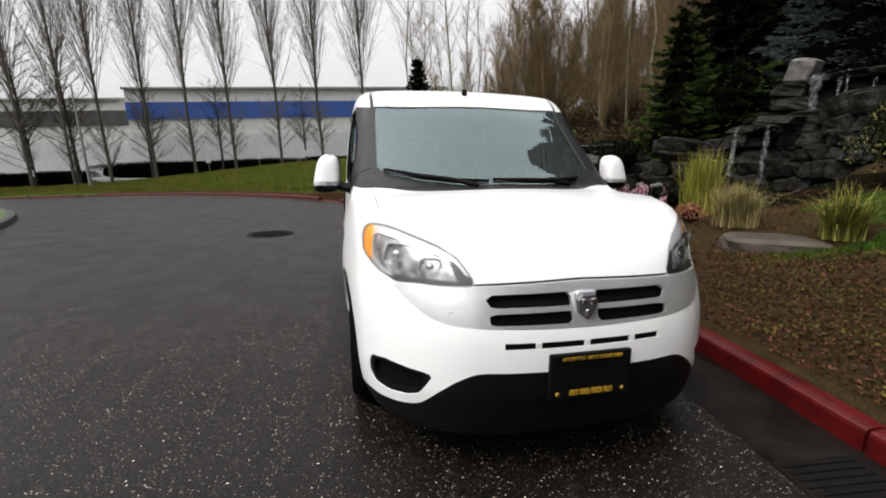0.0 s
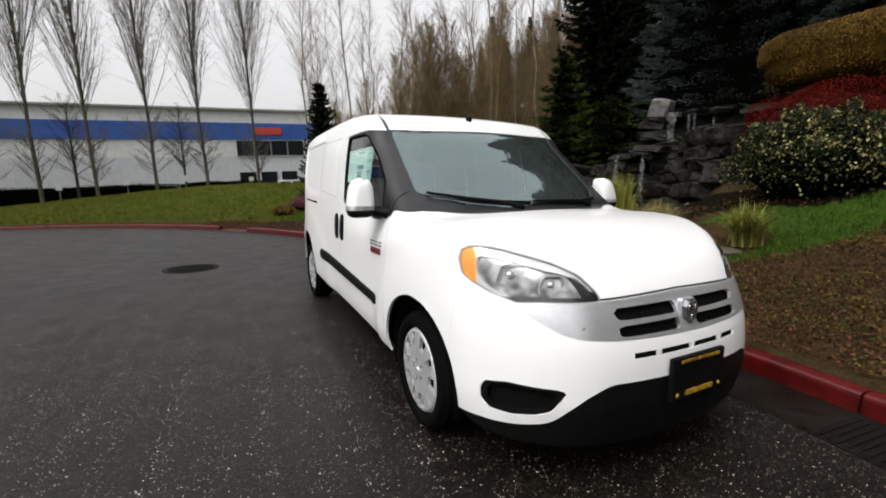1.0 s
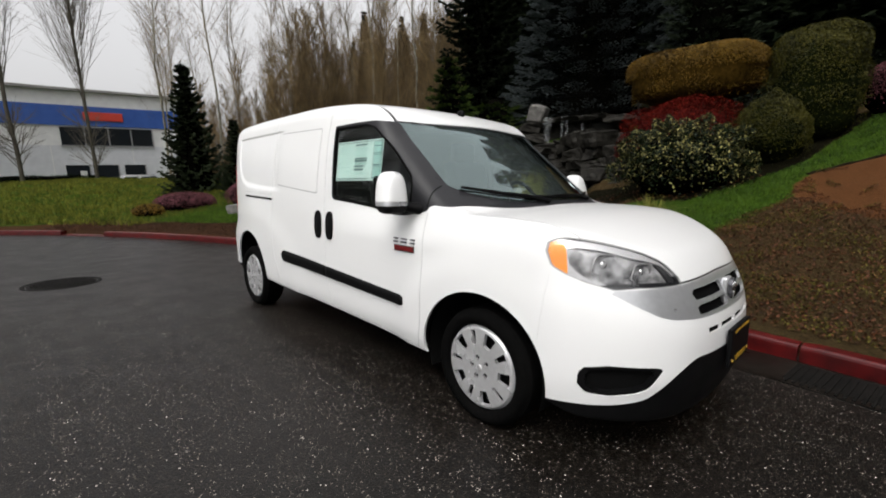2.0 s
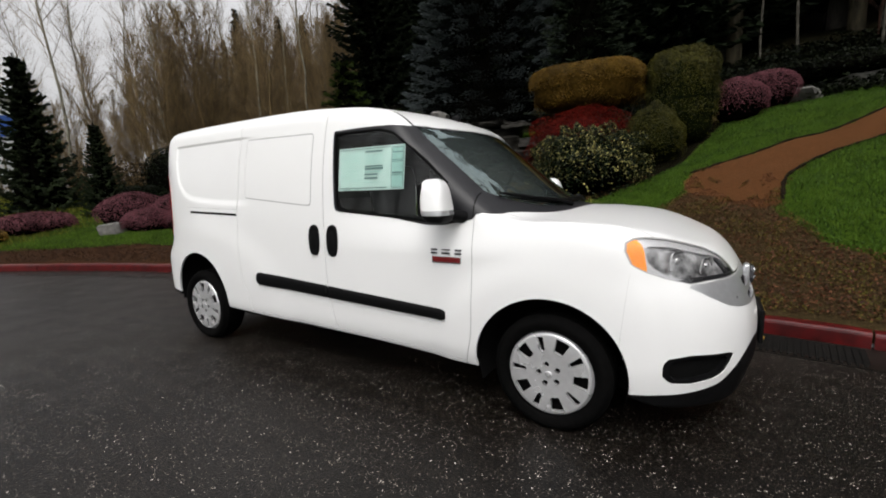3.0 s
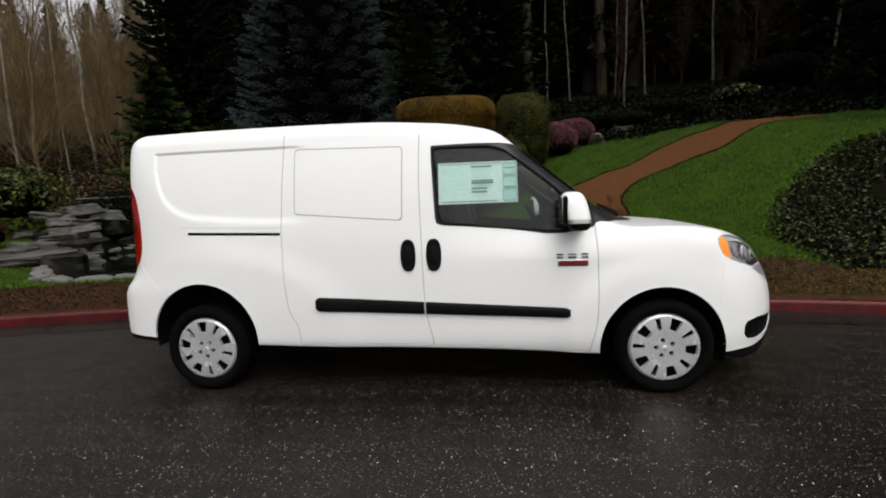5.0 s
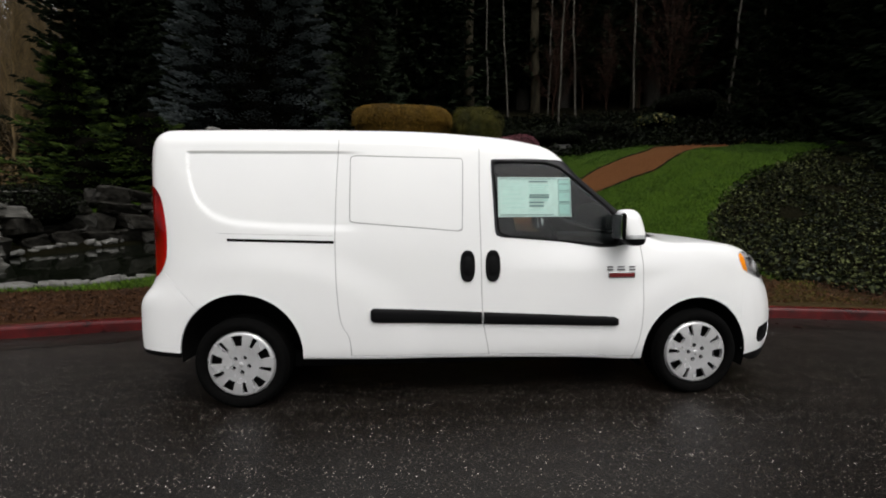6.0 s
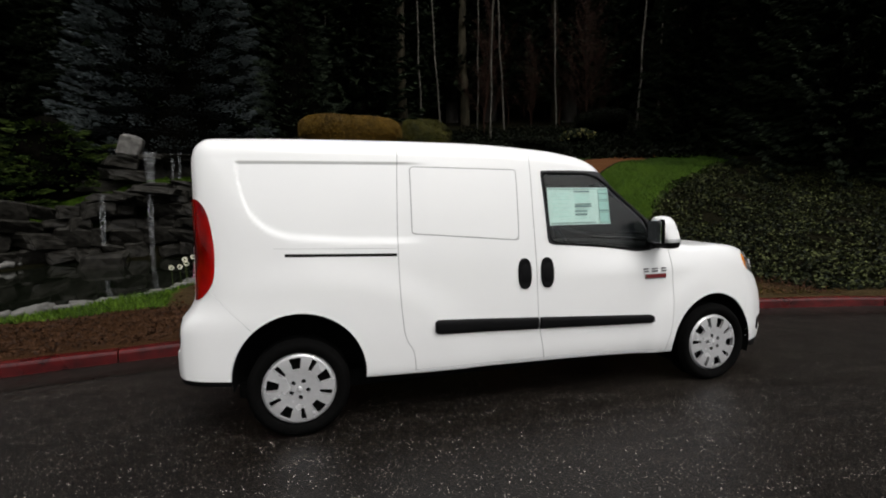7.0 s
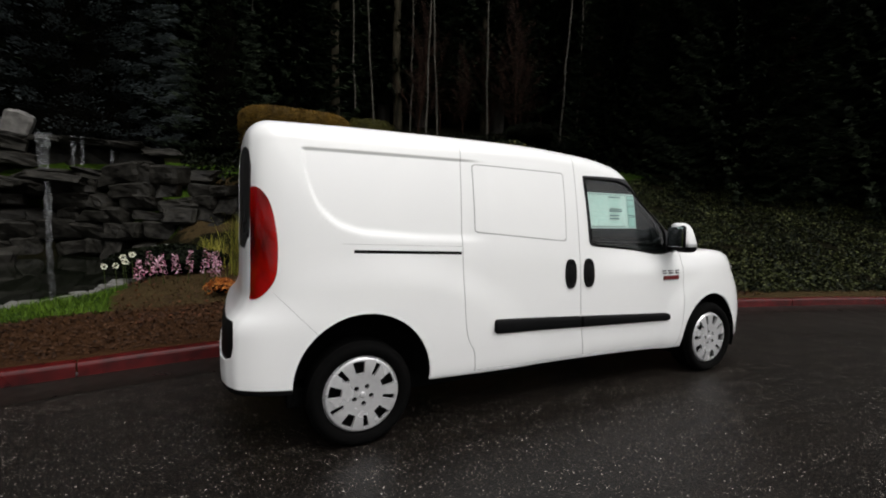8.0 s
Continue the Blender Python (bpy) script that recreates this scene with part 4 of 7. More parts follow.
        _, lip = s.split(q, lambda v: poly_field(FOG, 0, 2)(v) + .014)
        part("fog_pocket_rim", s.panel("fog_pocket_rim", lip, black, lift=-.004, flange=.05), pocket)
        part("tail_lamp", s.panel("tail_lamp", halves(tail_t)[quarters], red, lift=.004), van, "tall red tail lamp")
        van_side_fittings(van, door, slide, sign, black, white, chrome, silver)
    van_lining(van, dark)
    van_front_fittings(van, black, chrome, silver, dark)
    van_cabin(van, seat, dark, black)
    van_wheels(van, tyre_m, cover_m, dark, chrome)
    return van


def split_grille(s, band):
    """Leaves the four openings out of the silver band."""
    for z0, z1 in ((.742, .790), (.680, .724)):
        hole = poly_field([(.050, z0), (.050, z1), (.362, z1 - .003), (.384, z1 - .018), (.374, z0 + .008), (.360, z0)], 0, 2)
        _, band = s.split(band, hole)
    return band


def van_lining(van, dark):
    """A dark inner skin, seen through the joints, grille and arches."""
    v, t = box_shell(.06)
    v = cast(v, -.03)
    s = Sheet(v, t)
    t = s.t
    for yc, zc, r in WHEELS:
        _, t = s.split(t, both(lambda v, yc=yc, zc=zc, r=r: np.hypot(v[:, 1] - yc, v[:, 2] - zc) - r + .004, outer))
    _, t = s.split(t, lambda v: windscreen_field(v, -.02))
    _, t = s.split(t, both(poly_field(GLASS_SIDE, 1, 2), lambda v: .55 - np.abs(v[:, 0])))
    part("inner_lining", s.panel("inner_lining", t, dark, flange=0, normal=skin_normal), van)
    for yc, zc, r in WHEELS:
        for sign in (-1, 1):
            bm = lathe_bm([(r - .002, .0), (r - .004, -.30), (.001, -.30)], 40)
            bmesh.ops.delete(bm, geom=[w for w in bm.verts if w.co.z < -.12], context="VERTS")
            part("wheel_arch_liner", from_bm("wheel_arch_liner", bm, dark, True), van, m=Matrix.Translation((sign * .868, yc, zc)) @ Matrix.Rotation(0 if sign > 0 else math.pi, 4, "Z"))
    bm = box_bm(1.3, 4.0, .12, (0, 1.5, .27), .02)
    box_bm(.8, .5, .1, (0, 0.1, .22), .02, bm=bm)
    part("underbody", from_bm("underbody", bm, dark), van)
def glass_material(name, tint, rough, gain=1.6, base=.02, shine_tint=(1, 1, 1), film=0.0):
    """Thin glass: mostly see-through, with a sharp reflection that grows towards the edge-on view."""
    m, n, l, b = nodes_of(name)
    n.remove(b)
    clear, shine, mix, f = n.new("ShaderNodeBsdfTransparent"), n.new("ShaderNodeBsdfGlossy"), n.new("ShaderNodeMixShader"), n.new("ShaderNodeFresnel")
    clear.inputs[0].default_value = (*tint, 1)
    shine.inputs["Roughness"].default_value = max(rough, .01)
    shine.inputs[0].default_value = (*shine_tint, 1)
    f.inputs[0].default_value = 1.52
    ramp = n.new("ShaderNodeMath")
    ramp.operation = "MULTIPLY_ADD"
    ramp.inputs[1].default_value, ramp.inputs[2].default_value = gain, base
    l.new(f.outputs[0], ramp.inputs[0]), l.new(ramp.outputs[0], mix.inputs[0])
    under = clear.outputs[0]
    if film:
        wet, veil = n.new("ShaderNodeBsdfDiffuse"), n.new("ShaderNodeMixShader")
        wet.inputs[0].default_value, veil.inputs[0].default_value = (.55, .68, .67, 1), film
        l.new(under, veil.inputs[1]), l.new(wet.outputs[0], veil.inputs[2])
        under = veil.outputs[0]
    l.new(under, mix.inputs[1]), l.new(shine.outputs[0], mix.inputs[2])
    l.new(mix.outputs[0], n["Material Output"].inputs[0])
    return m


def skin_points(y, z, sign, lift=0.0):
    """Points on the van's flank, lifted along its outward normals."""
    y, z, lift = np.broadcast_arrays(np.asarray(y, float), np.asarray(z, float), np.asarray(lift, float))
    lo, hi = np.full(len(y), .3), np.full(len(y), 1.1)
    for _ in range(26):
        mid = (lo + hi) / 2
        out = skin(np.stack([mid, y, z], 1)) > 0
        hi, lo = np.where(out, mid, hi), np.where(out, lo, mid)
    p = np.stack([hi, y, z], 1)
    p = p + skin_normal(p) * lift[:, None]
    p[:, 0] *= sign
    return p


def skin_point(y, z, sign, lift=0.0):
    return skin_points([y], [z], sign, [lift])[0]


def flank_normal(v):
    """The outward direction of the flat side glass."""
    tilt = (van_width(v[:, 2] - .06) - van_width(v[:, 2] + .06)) / .12
    q = np.stack([np.sign(v[:, 0]), np.zeros(len(v)), tilt], 1)
    return q / np.linalg.norm(q, axis=1)[:, None]


def flank_strip(name, y0, y1, zc, half, mat, sign, lift=.018, steps=40):
    """A rounded moulding that lies on the flank; half(y) is half its height."""
    prof = [(-1, -.004), (-.96, .5), (-.75, .9), (-.3, 1.0), (.3, 1.0), (.75, .9), (.96, .5), (1, -.004)]
    faces = []
    ys = [y0 + (y1 - y0) * i / steps for i in range(steps + 1)]
    grid = [(y, zc(y) + u * half(y), lift * k if k > 0 else -.004) for y in ys for u, k in prof]
    verts = list(skin_points([g[0] for g in grid], [g[1] for g in grid], sign, [g[2] for g in grid]))
    w = len(prof)
    for i in range(steps):
        for j in range(w - 1):
            q = (i * w + j, i * w + j + 1, (i + 1) * w + j + 1, (i + 1) * w + j)
            faces.append(q if sign > 0 else q[::-1])
    faces += [tuple(range(w)), tuple(reversed(range(steps * w, steps * w + w)))]
    return mesh_of(name, verts, faces, mat, True)


def van_side_fittings(van, door, slide, sign, black, white, chrome, silver):
    zc = lambda y: .563 + (y - .585) * .0477
    end = lambda y, a, b: float(np.clip(min(y - a, 9) / .035, .25, 1) ** .5 * np.clip(min(b - y, 9) / .035, .25, 1) ** .5)
    part("side_moulding", flank_strip("side_moulding", .585, 1.508, zc, lambda y: (.032 + .010 * (y - .585)) * end(y, .57, 9), black, sign), door, "black rubbing strip")
    part("side_moulding", flank_strip("side_moulding", 1.522, 2.255, zc, lambda y: (.032 + .010 * (y - .585)) * end(y, -9, 2.27), black, sign), slide, "black rubbing strip")
    for y, owner in ((1.447, door), (1.616, slide)):
        # an oval cup with an upright grip across it
        verts, faces = [], []
        n, rings = 32, ((1.0, .001), (.97, .010), (.86, .013), (.74, .006), (.52, .014), (.2, .016))
        for k, lift in rings:
            for i in range(n):
                a = 2 * math.pi * i / n
                c, si = math.cos(a), math.sin(a)
                dy = .050 * k * math.copysign(abs(c) ** .75, c)
                dz = .105 * k * math.copysign(abs(si) ** .8, si)
                verts.append((y + dy, .956 + dz, lift))
        verts = list(skin_points([g[0] for g in verts], [g[1] for g in verts], sign, [g[2] for g in verts]))
        for r in range(len(rings) - 1):
            for i in range(n):
                q = (r * n + i, r * n + (i + 1) % n, (r + 1) * n + (i + 1) % n, (r + 1) * n + i)
                faces.append(q if sign > 0 else q[::-1])
        last = tuple((len(rings) - 1) * n + i for i in range(n))
        faces.append(last if sign > 0 else last[::-1])
        part("door_handle", mesh_of("door_handle", verts, faces, black, True), owner, "black oval handle cup")
    # plain blocks for the maker's badge: metal letters' bars over a red bar
    badge_m = bpy.data.materials.get("badge_metal") or plain("badge_metal", (.045, .045, .05), .35, metal=.0)
    for k, (yy, ww) in enumerate(((.648, .040), (.572, .052), (.494, .040))):
        for dz, hh in ((.016, .009), (-.003, .009)) if k != 1 else ((.016, .007), (-.003, .010)):
            p = skin_point(yy, .922 + dz, sign, .005)
            part("badge_bar", from_bm("badge_bar", box_bm(.008, ww, hh, tuple(p), .002), badge_m), door, "dull metal badge bar")
    p = skin_point(.568, .884, sign, .004)
    part("badge_frame", from_bm("badge_frame", box_bm(.007, .186, .040, tuple(p), .003), chrome), door)
    p = skin_point(.568, .884, sign, .008)
    redm = bpy.data.materials.get("badge_red") or plain("badge_red", (.14, .006, .007), .35)
    part("badge_plate", from_bm("badge_plate", box_bm(.006, .174, .029, tuple(p), .003), redm), door, "small dark red badge plate")
    mirror(van, sign, black, white, silver)


def rounded(sx, sy, sz, power=3.2, n=20, m=14):
    """Corners and quads of a rounded block."""
    verts, faces = [], []
    for i in range(m + 1):
        b = -math.pi / 2 + math.pi * i / m
        for j in range(n):
            a = 2 * math.pi * j / n
            f = lambda v: math.copysign(abs(v) ** (2 / power), v)
            verts.append((sx * f(math.cos(b)) * f(math.cos(a)), sy * f(math.cos(b)) * f(math.sin(a)), sz * f(math.sin(b))))
    for i in range(m):
        for j in range(n):
            faces.append((i * n + j, i * n + (j + 1) % n, (i + 1) * n + (j + 1) % n, (i + 1) * n + j))
    return np.array(verts), faces


def mirror(van, sign, black, white, silver):
    c = np.array((sign * 1.0, .565, 1.208))
    head = part("wing_mirror", None, van, "door mirror with a white cap and black foot")
    for name, z0, z1, mat, grow in (("mirror_cap", 1.158, 1.40, white, 1.0), ("mirror_lamp", 1.138, 1.158, silver, 1.01), ("mirror_foot", 1.0, 1.138, black, .99)):
        v, f = rounded(.078 * grow, .074 * grow, .118 * grow, 3.4, 28, 44)
        v = v + c
        v[:, 0] += -sign * .025 * np.clip((v[:, 2] - 1.2) / .12, -1, 1.2) * (np.sign(v[:, 0] - c[0]) == sign)
        v[:, 1] += .018 * (v[:, 2] - 1.2) / .1
        keep = [q for q in f if z0 <= np.mean([v[i][2] for i in q]) < z1]
        own = bmesh.new()
        corners = {}
        for q in keep:
            loop = []
            for i in q:
                key = tuple(np.round(v[i], 5))
                if key not in corners:
                    corners[key] = own.verts.new(v[i])
                if corners[key] not in loop:
                    loop.append(corners[key])
            if len(loop) > 2:
                own.faces.new(loop)
        part(name, from_bm(name, own, mat, True), head)
    part("mirror_housing", from_bm("mirror_housing", box_bm(.150, .03, .175, (sign * .995, .632, 1.215), .022, 3), black, True), head)
    glass = bpy.data.materials.get("mirror_glass") or plain("mirror_glass", (.7, .72, .74), .03, metal=1)
    part("mirror_glass", from_bm("mirror_glass", box_bm(.132, .006, .155, (sign * .995, .650, 1.215), .002), glass), head)
    v, f = tube([(sign * .84, .50, 1.112), (sign * .88, .52, 1.122), (sign * .93, .545, 1.130), (sign * .985, .57, 1.150)], [.052, .040, .034, .036], 14)
    v[:, 2] = 1.125 + (v[:, 2] - 1.125) * .75
    part("mirror_arm", fast_mesh("mirror_arm", v, f, black, True), head)


def van_front_fittings(van, black, chrome, silver, dark):
    # grille bars' dark mesh lies well behind the band; a shield-shaped emblem block stands on the centre bar
    badge_dark = plain("emblem_metal", (.10, .10, .11), .25, metal=.4)
    bm = bmesh.new()
    part("grille_block", from_bm("grille_block", box_bm(.088, .03, .128, (0, -.846, .735), .012, 3), silver, True), van, "silver centre block of the grille")
    rim = [(-.030, .056), (.030, .056), (.048, .030), (.040, -.022), (.0, -.060), (-.040, -.022), (-.048, .030)]
    for k, yy in ((1.0, 0), (.84, -.016)):
        ring = [bm.verts.new((x * k, yy, z * k)) for x, z in rim]
        if k == 1.0:
            first = ring
    for i in range(7):
        bm.faces.new((first[i], first[(i + 1) % 7], ring[(i + 1) % 7], ring[i]))
    bm.faces.new(ring)
    bmesh.ops.recalc_face_normals(bm, faces=bm.faces)
    shield = part("emblem", from_bm("emblem", bm, badge_dark), van, "plain shield-shaped dark metal emblem", pose(0, -.863, .742) @ Matrix.Scale(.95, 4))
    for x, z, sx, sz in ((-.020, .024, .024, .024), (.020, .024, .024, .024), (0, -.022, .020, .026)):
        part("emblem_block", from_bm("emblem_block", box_bm(sx, .012, sz, (x, -.018, z), .004, 2), chrome, True), shield)
    # dark backing inside the grille
    bm = box_bm(.80, .02, .18, (0, -.775, .71), .0)
    part("grille_mesh", from_bm("grille_mesh", bm, dark), van)
    # number plate holder, its writing as bars
    holder = part("plate_holder", from_bm("plate_holder", box_bm(.335, .022, .185, (0, -.918, .487), .006), black), van, "black dealer plate with yellow bars")
    yellow = material("plate_yellow", (.05, .03, .004), (.36, .21, .012), .5, 60, spread=(.42, .58))
    for z, x, w, h in ((.562, -.075, .09, .013), (.562, .03, .10, .013), (.562, .105, .04, .013), (.425, -.068, .036, .022), (.425, -.024, .042, .022), (.425, .026, .048, .022), (.425, .074, .036, .022)):
        part("plate_bar", from_bm("plate_bar", box_bm(w, .004, h, (x, -.931, z), .001), yellow), holder, "yellow bar of worn lettering")
    for x, z in ((-.135, .423), (.135, .423)):
        bm = lathe_bm([(.001, .006), (.006, .006), (.009, .003), (.009, 0)], 12)
        part("plate_screw", from_bm("plate_screw", bm, yellow, True), holder, m=Matrix.Translation((x, -.929, z)) @ Matrix.Rotation(-math.pi / 2, 4, "Z"))
    # wipers lie across the foot of the windscreen
    def screen_point(x, y, lift):
        lo, hi = .9, 2.0
        for _ in range(30):
            mid = (lo + hi) / 2
            if skin(np.array([[x, y, mid]]))[0] > 0:
                hi = mid
            else:
                lo = mid
        return np.array([x, y - lift * .6, hi + lift])

    for pts in (((-.66, .365), (-.45, .235), (-.25, .155), (-.08, .130)), ((-.05, .142), (.15, .142), (.35, .165), (.54, .245))):
        line = [screen_point(x, y, .022) for x, y in pts]
        v, f = tube(line, [.009, .013, .013, .010], 6)
        wiper = part("wiper", fast_mesh("wiper", v, f, black, True), van, "black windscreen wiper")
        line2 = [screen_point(x, y, .006) for x, y in pts]
        v, f = tube(line2, [.005] * 4, 5)
        part("wiper_blade", fast_mesh("wiper_blade", v, f, black, True), wiper)
        mid = screen_point(*pts[1], .024)
        fx = pts[2][0] + .1
        foot = screen_point(fx, float(cowl_line(np.array([fx]))[0]) + .03, .012)
        v, f = tube([mid, (mid + foot) / 2 + (0, 0, .008), foot], [.009, .012, .014], 8)
        part("wiper_arm", fast_mesh("wiper_arm", v, f, black, True), wiper)
    v, f = rounded(.020, .035, .030, 2.2, 12, 8)
    part("roof_antenna", mesh_of("roof_antenna", v, f, black, True), van, "stubby black roof antenna", pose(0, 1.0, 1.782))


def van_cabin(van, seat, dark, black):
    for x in (-.40, .40):
        bm = box_bm(.48, .46, .14, (x, .95, .80), .05, 3)
        part("seat_cushion", from_bm("seat_cushion", bm, seat, True), van)
        bm = box_bm(.46, .13, .62, (0, 0, .31), .05, 3)
        part("seat_back", from_bm("seat_back", bm, seat, True), van, m=pose(x, 1.20, .84, -14))
        bm = box_bm(.25, .09, .17, (x, 1.37, 1.52), .035, 3)
        part("headrest", from_bm("headrest", bm, seat, True), van)
    bm = box_bm(1.46, .42, .16, (0, .33, 1.02), .05, 3)
    part("dashboard", from_bm("dashboard", bm, black, True), van)
    part("bulkhead", from_bm("bulkhead", box_bm(1.55, .02, .75, (0, 1.56, .85)), dark), van)
    ring = [(.185 * math.cos(a), .185 * math.sin(a), 0) for a in np.linspace(0, 2 * math.pi, 33)]
    v, f = tube(ring, .015, 8)
    part("steering_wheel", fast_mesh("steering_wheel", v, f, black, True), van, m=pose(.38, .66, 1.10, 62))
    # the price sheet inside the passenger window, its print as bars
    paper = plain("price_sheet_paper", (.74, .89, .845), .7)
    ink = plain("price_sheet_ink", (.22, .33, .32), .7)
    pale = plain("price_sheet_tint", (.55, .80, .75), .7)

    def sheet(name, y0, y1, z0, z1, mat, lift, owner, label=""):
        fs, nx = [], 8
        ys, zs = np.repeat(np.linspace(y0, y1, nx + 1), 2), np.tile([z0, z1], nx + 1)
        vs = np.stack([skin_points(ys, zs, -1, -.012)[:, 0] - lift, ys, zs], 1)
        for i in range(nx):
            fs.append((2 * i, 2 * i + 1, 2 * i + 3, 2 * i + 2))
        return part(name, mesh_of(name, vs, fs, mat), owner, label)

    page = sheet("price_sheet", .895, 1.405, 1.278, 1.545, paper, 0, van, "pale green price sheet taped inside the window")
    sheet("sheet_column", .90, .985, 1.285, 1.53, pale, .001, page)
    for z, y0, y1, h in ((1.515, 1.06, 1.19, .010), (1.425, 1.05, 1.19, .009), (1.41, 1.05, 1.19, .012), (1.375, 1.09, 1.19, .010), (1.352, 1.09, 1.19, .012), (1.39, 1.06, 1.19, .004),
                         (1.49, 1.05, 1.19, .004), (1.475, 1.06, 1.19, .003), (1.46, 1.08, 1.19, .003), (1.445, 1.05, 1.19, .003), (1.50, .91, .98, .006), (1.38, .91, .98, .006), (1.35, .91, .97, .004), (1.33, .91, .98, .003), (1.31, .92, .98, .003), (1.47, .91, .98, .003), (1.44, .92, .98, .003), (1.41, .91, .98, .003),
                         (1.292, 1.02, 1.39, .006), (1.5, 1.22, 1.38, .003), (1.48, 1.24, 1.38, .003), (1.46, 1.22, 1.36, .003), (1.43, 1.25, 1.38, .003), (1.40, 1.22, 1.37, .003), (1.37, 1.24, 1.38, .003), (1.34, 1.22, 1.36, .003), (1.325, 1.06, 1.19, .003)):
        sheet("print_bar", y0, y1, z - h / 2, z + h / 2, ink if h > .005 else pale, .002, page)
    # ruled boxes of the narrow column and the rule under the heading
    for z0, z1 in ((1.455, 1.53), (1.375, 1.445), (1.29, 1.365)):
        for y in (.902, .986):
            sheet("print_rule", y - .0018, y + .0018, z0, z1, ink, .003, page)
        for z in (z0, z1):
            sheet("print_rule", .902, .986, z - .0018, z + .0018, ink, .003, page)
    sheet("print_rule", 1.0, 1.395, 1.532, 1.536, ink, .003, page)


def van_wheels(van, tyre_m, cover_m, dark, chrome):
    # one wheel, built round the x axis, facing outwards along +x
    R, w = .307, .105
    tyre = lathe_bm([(.205, -.10), (.225, .085), (.235, w * .93), (.262, w), (.280, w * .97), (.294, w * .82), (.302, w * .62)] + [(R - (.007 if k % 2 else 0), w * .6 - .021 * k) for k in range(7)] + [(.296, -w * .82), (.28, -w * .97), (.25, -w), (.205, -w)], 64)
    tyre_me = from_bm("tyre", tyre, tyre_m, True)
    # the cover: a dished disc with five wide and five narrow openings
    nr, na = 26, 180
    rr = np.linspace(.004, .222, nr)
    dish = curve([0, .03, .055, .062, .09, .14, .185, .205, .214, .222], [.095, .0945, .094, .0938, .094, .096, .094, .092, .087, .070])
    vs = [(dish(r), r * math.cos(a), r * math.sin(a)) for r in rr for a in np.linspace(0, 2 * math.pi, na, endpoint=False)]
    ts = []
    for i in range(nr - 1):
        for j in range(na):
            a, b, c, d = i * na + j, i * na + (j + 1) % na, (i + 1) * na + (j + 1) % na, (i + 1) * na + j
            ts += [(a, c, b), (a, d, c)]
    s = Sheet(np.array(vs, float), np.array(ts))
    t = s.t

    def opening(angle, inner, outer_r, half_in, half_out):
        ca, sa = math.cos(angle), math.sin(angle)

        def f(v):
            u, q = v[:, 1] * ca + v[:, 2] * sa, -v[:, 1] * sa + v[:, 2] * ca
            k = np.clip((u - inner) / (outer_r - inner), 0, 1)
            rad = np.hypot(u, q)
            return np.max([inner - u, rad - outer_r, np.abs(q) - (half_in + (half_out - half_in) * k)], axis=0)

        return f

    for k in range(5):
        _, t = s.split(t, opening(math.pi / 2 + k * 2 * math.pi / 5, .122, .196, .022, .037))
        _, t = s.split(t, opening(math.pi / 2 + (k + .5) * 2 * math.pi / 5, .120, .196, .010, .017))
        ang = -math.pi / 2 + k * 2 * math.pi / 5
        _, t = s.split(t, lambda v, ang=ang: np.hypot(v[:, 1] - .052 * math.cos(ang), v[:, 2] - .052 * math.sin(ang)) - .0145)
    face_normal = lambda v: normal_of_dish(v, dish)
    cover_me = s.panel("wheel_cover", t, cover_m, flange=.02, normal=face_normal)
    back_me = from_bm("brake_backing", lathe_bm([(.001, .045), (.215, .045), (.215, -.08), (.001, -.08)], 32), dark)
    nut_me = from_bm("wheel_nut", lathe_bm([(.001, .004), (.006, .003), (.0075, -.002), (.0075, -.02)], 10), dark, True)
    cap_me = from_bm("hub_emblem", lathe_bm([(.001, .003), (.013, .003), (.018, .001), (.018, -.006)], 20), cover_m, True)
    for x, y in ((-.79, 0), (-.79, 3.11), (.79, 0), (.79, 3.11)):
        turn = 0 if x > 0 else math.pi
        wheel = part("wheel", None, van, "wet road wheel with a silver slotted cover", Matrix.Translation((x, y, .322)) @ Matrix.Rotation(turn, 4, "Z") @ Matrix.Rotation(radians(-22 if y < 1 else 6), 4, "X"))
        part("tyre", tyre_me, wheel, "black tyre")
        part("wheel_cover", cover_me, wheel)
        part("brake_backing", back_me, wheel)
        part("hub_emblem", cap_me, wheel, m=pose(.096, 0, 0))
        for k in range(5):
            ang = -math.pi / 2 + k * 2 * math.pi / 5
            part("wheel_nut", nut_me, wheel, m=pose(.084, .052 * math.cos(ang), .052 * math.sin(ang)))


def normal_of_dish(v, dish):
    r = np.hypot(v[:, 1], v[:, 2]) + 1e-9
    g = (dish(r + .002) - dish(r - .002)) / .004
    n = np.stack([np.ones(len(v)), -g * v[:, 1] / r, -g * v[:, 2] / r], 1)
    return n / np.linalg.norm(n, axis=1)[:, None]



build_van()
for ob in scene.objects:
    if ob.name.startswith(("door_window", "windscreen", "headlamp")):
        ob.visible_shadow = False
# ---------------------------------------------------------------- the long office building behind the mound


def box_part(name, x0, x1, y0, y1, z0, z1, mat, parent, label="", bevel=0.0):
    return part(name, from_bm(name, box_bm(x1 - x0, y1 - y0, z1 - z0, ((x0 + x1) / 2, (y0 + y1) / 2, (z0 + z1) / 2), bevel), mat), parent, label)


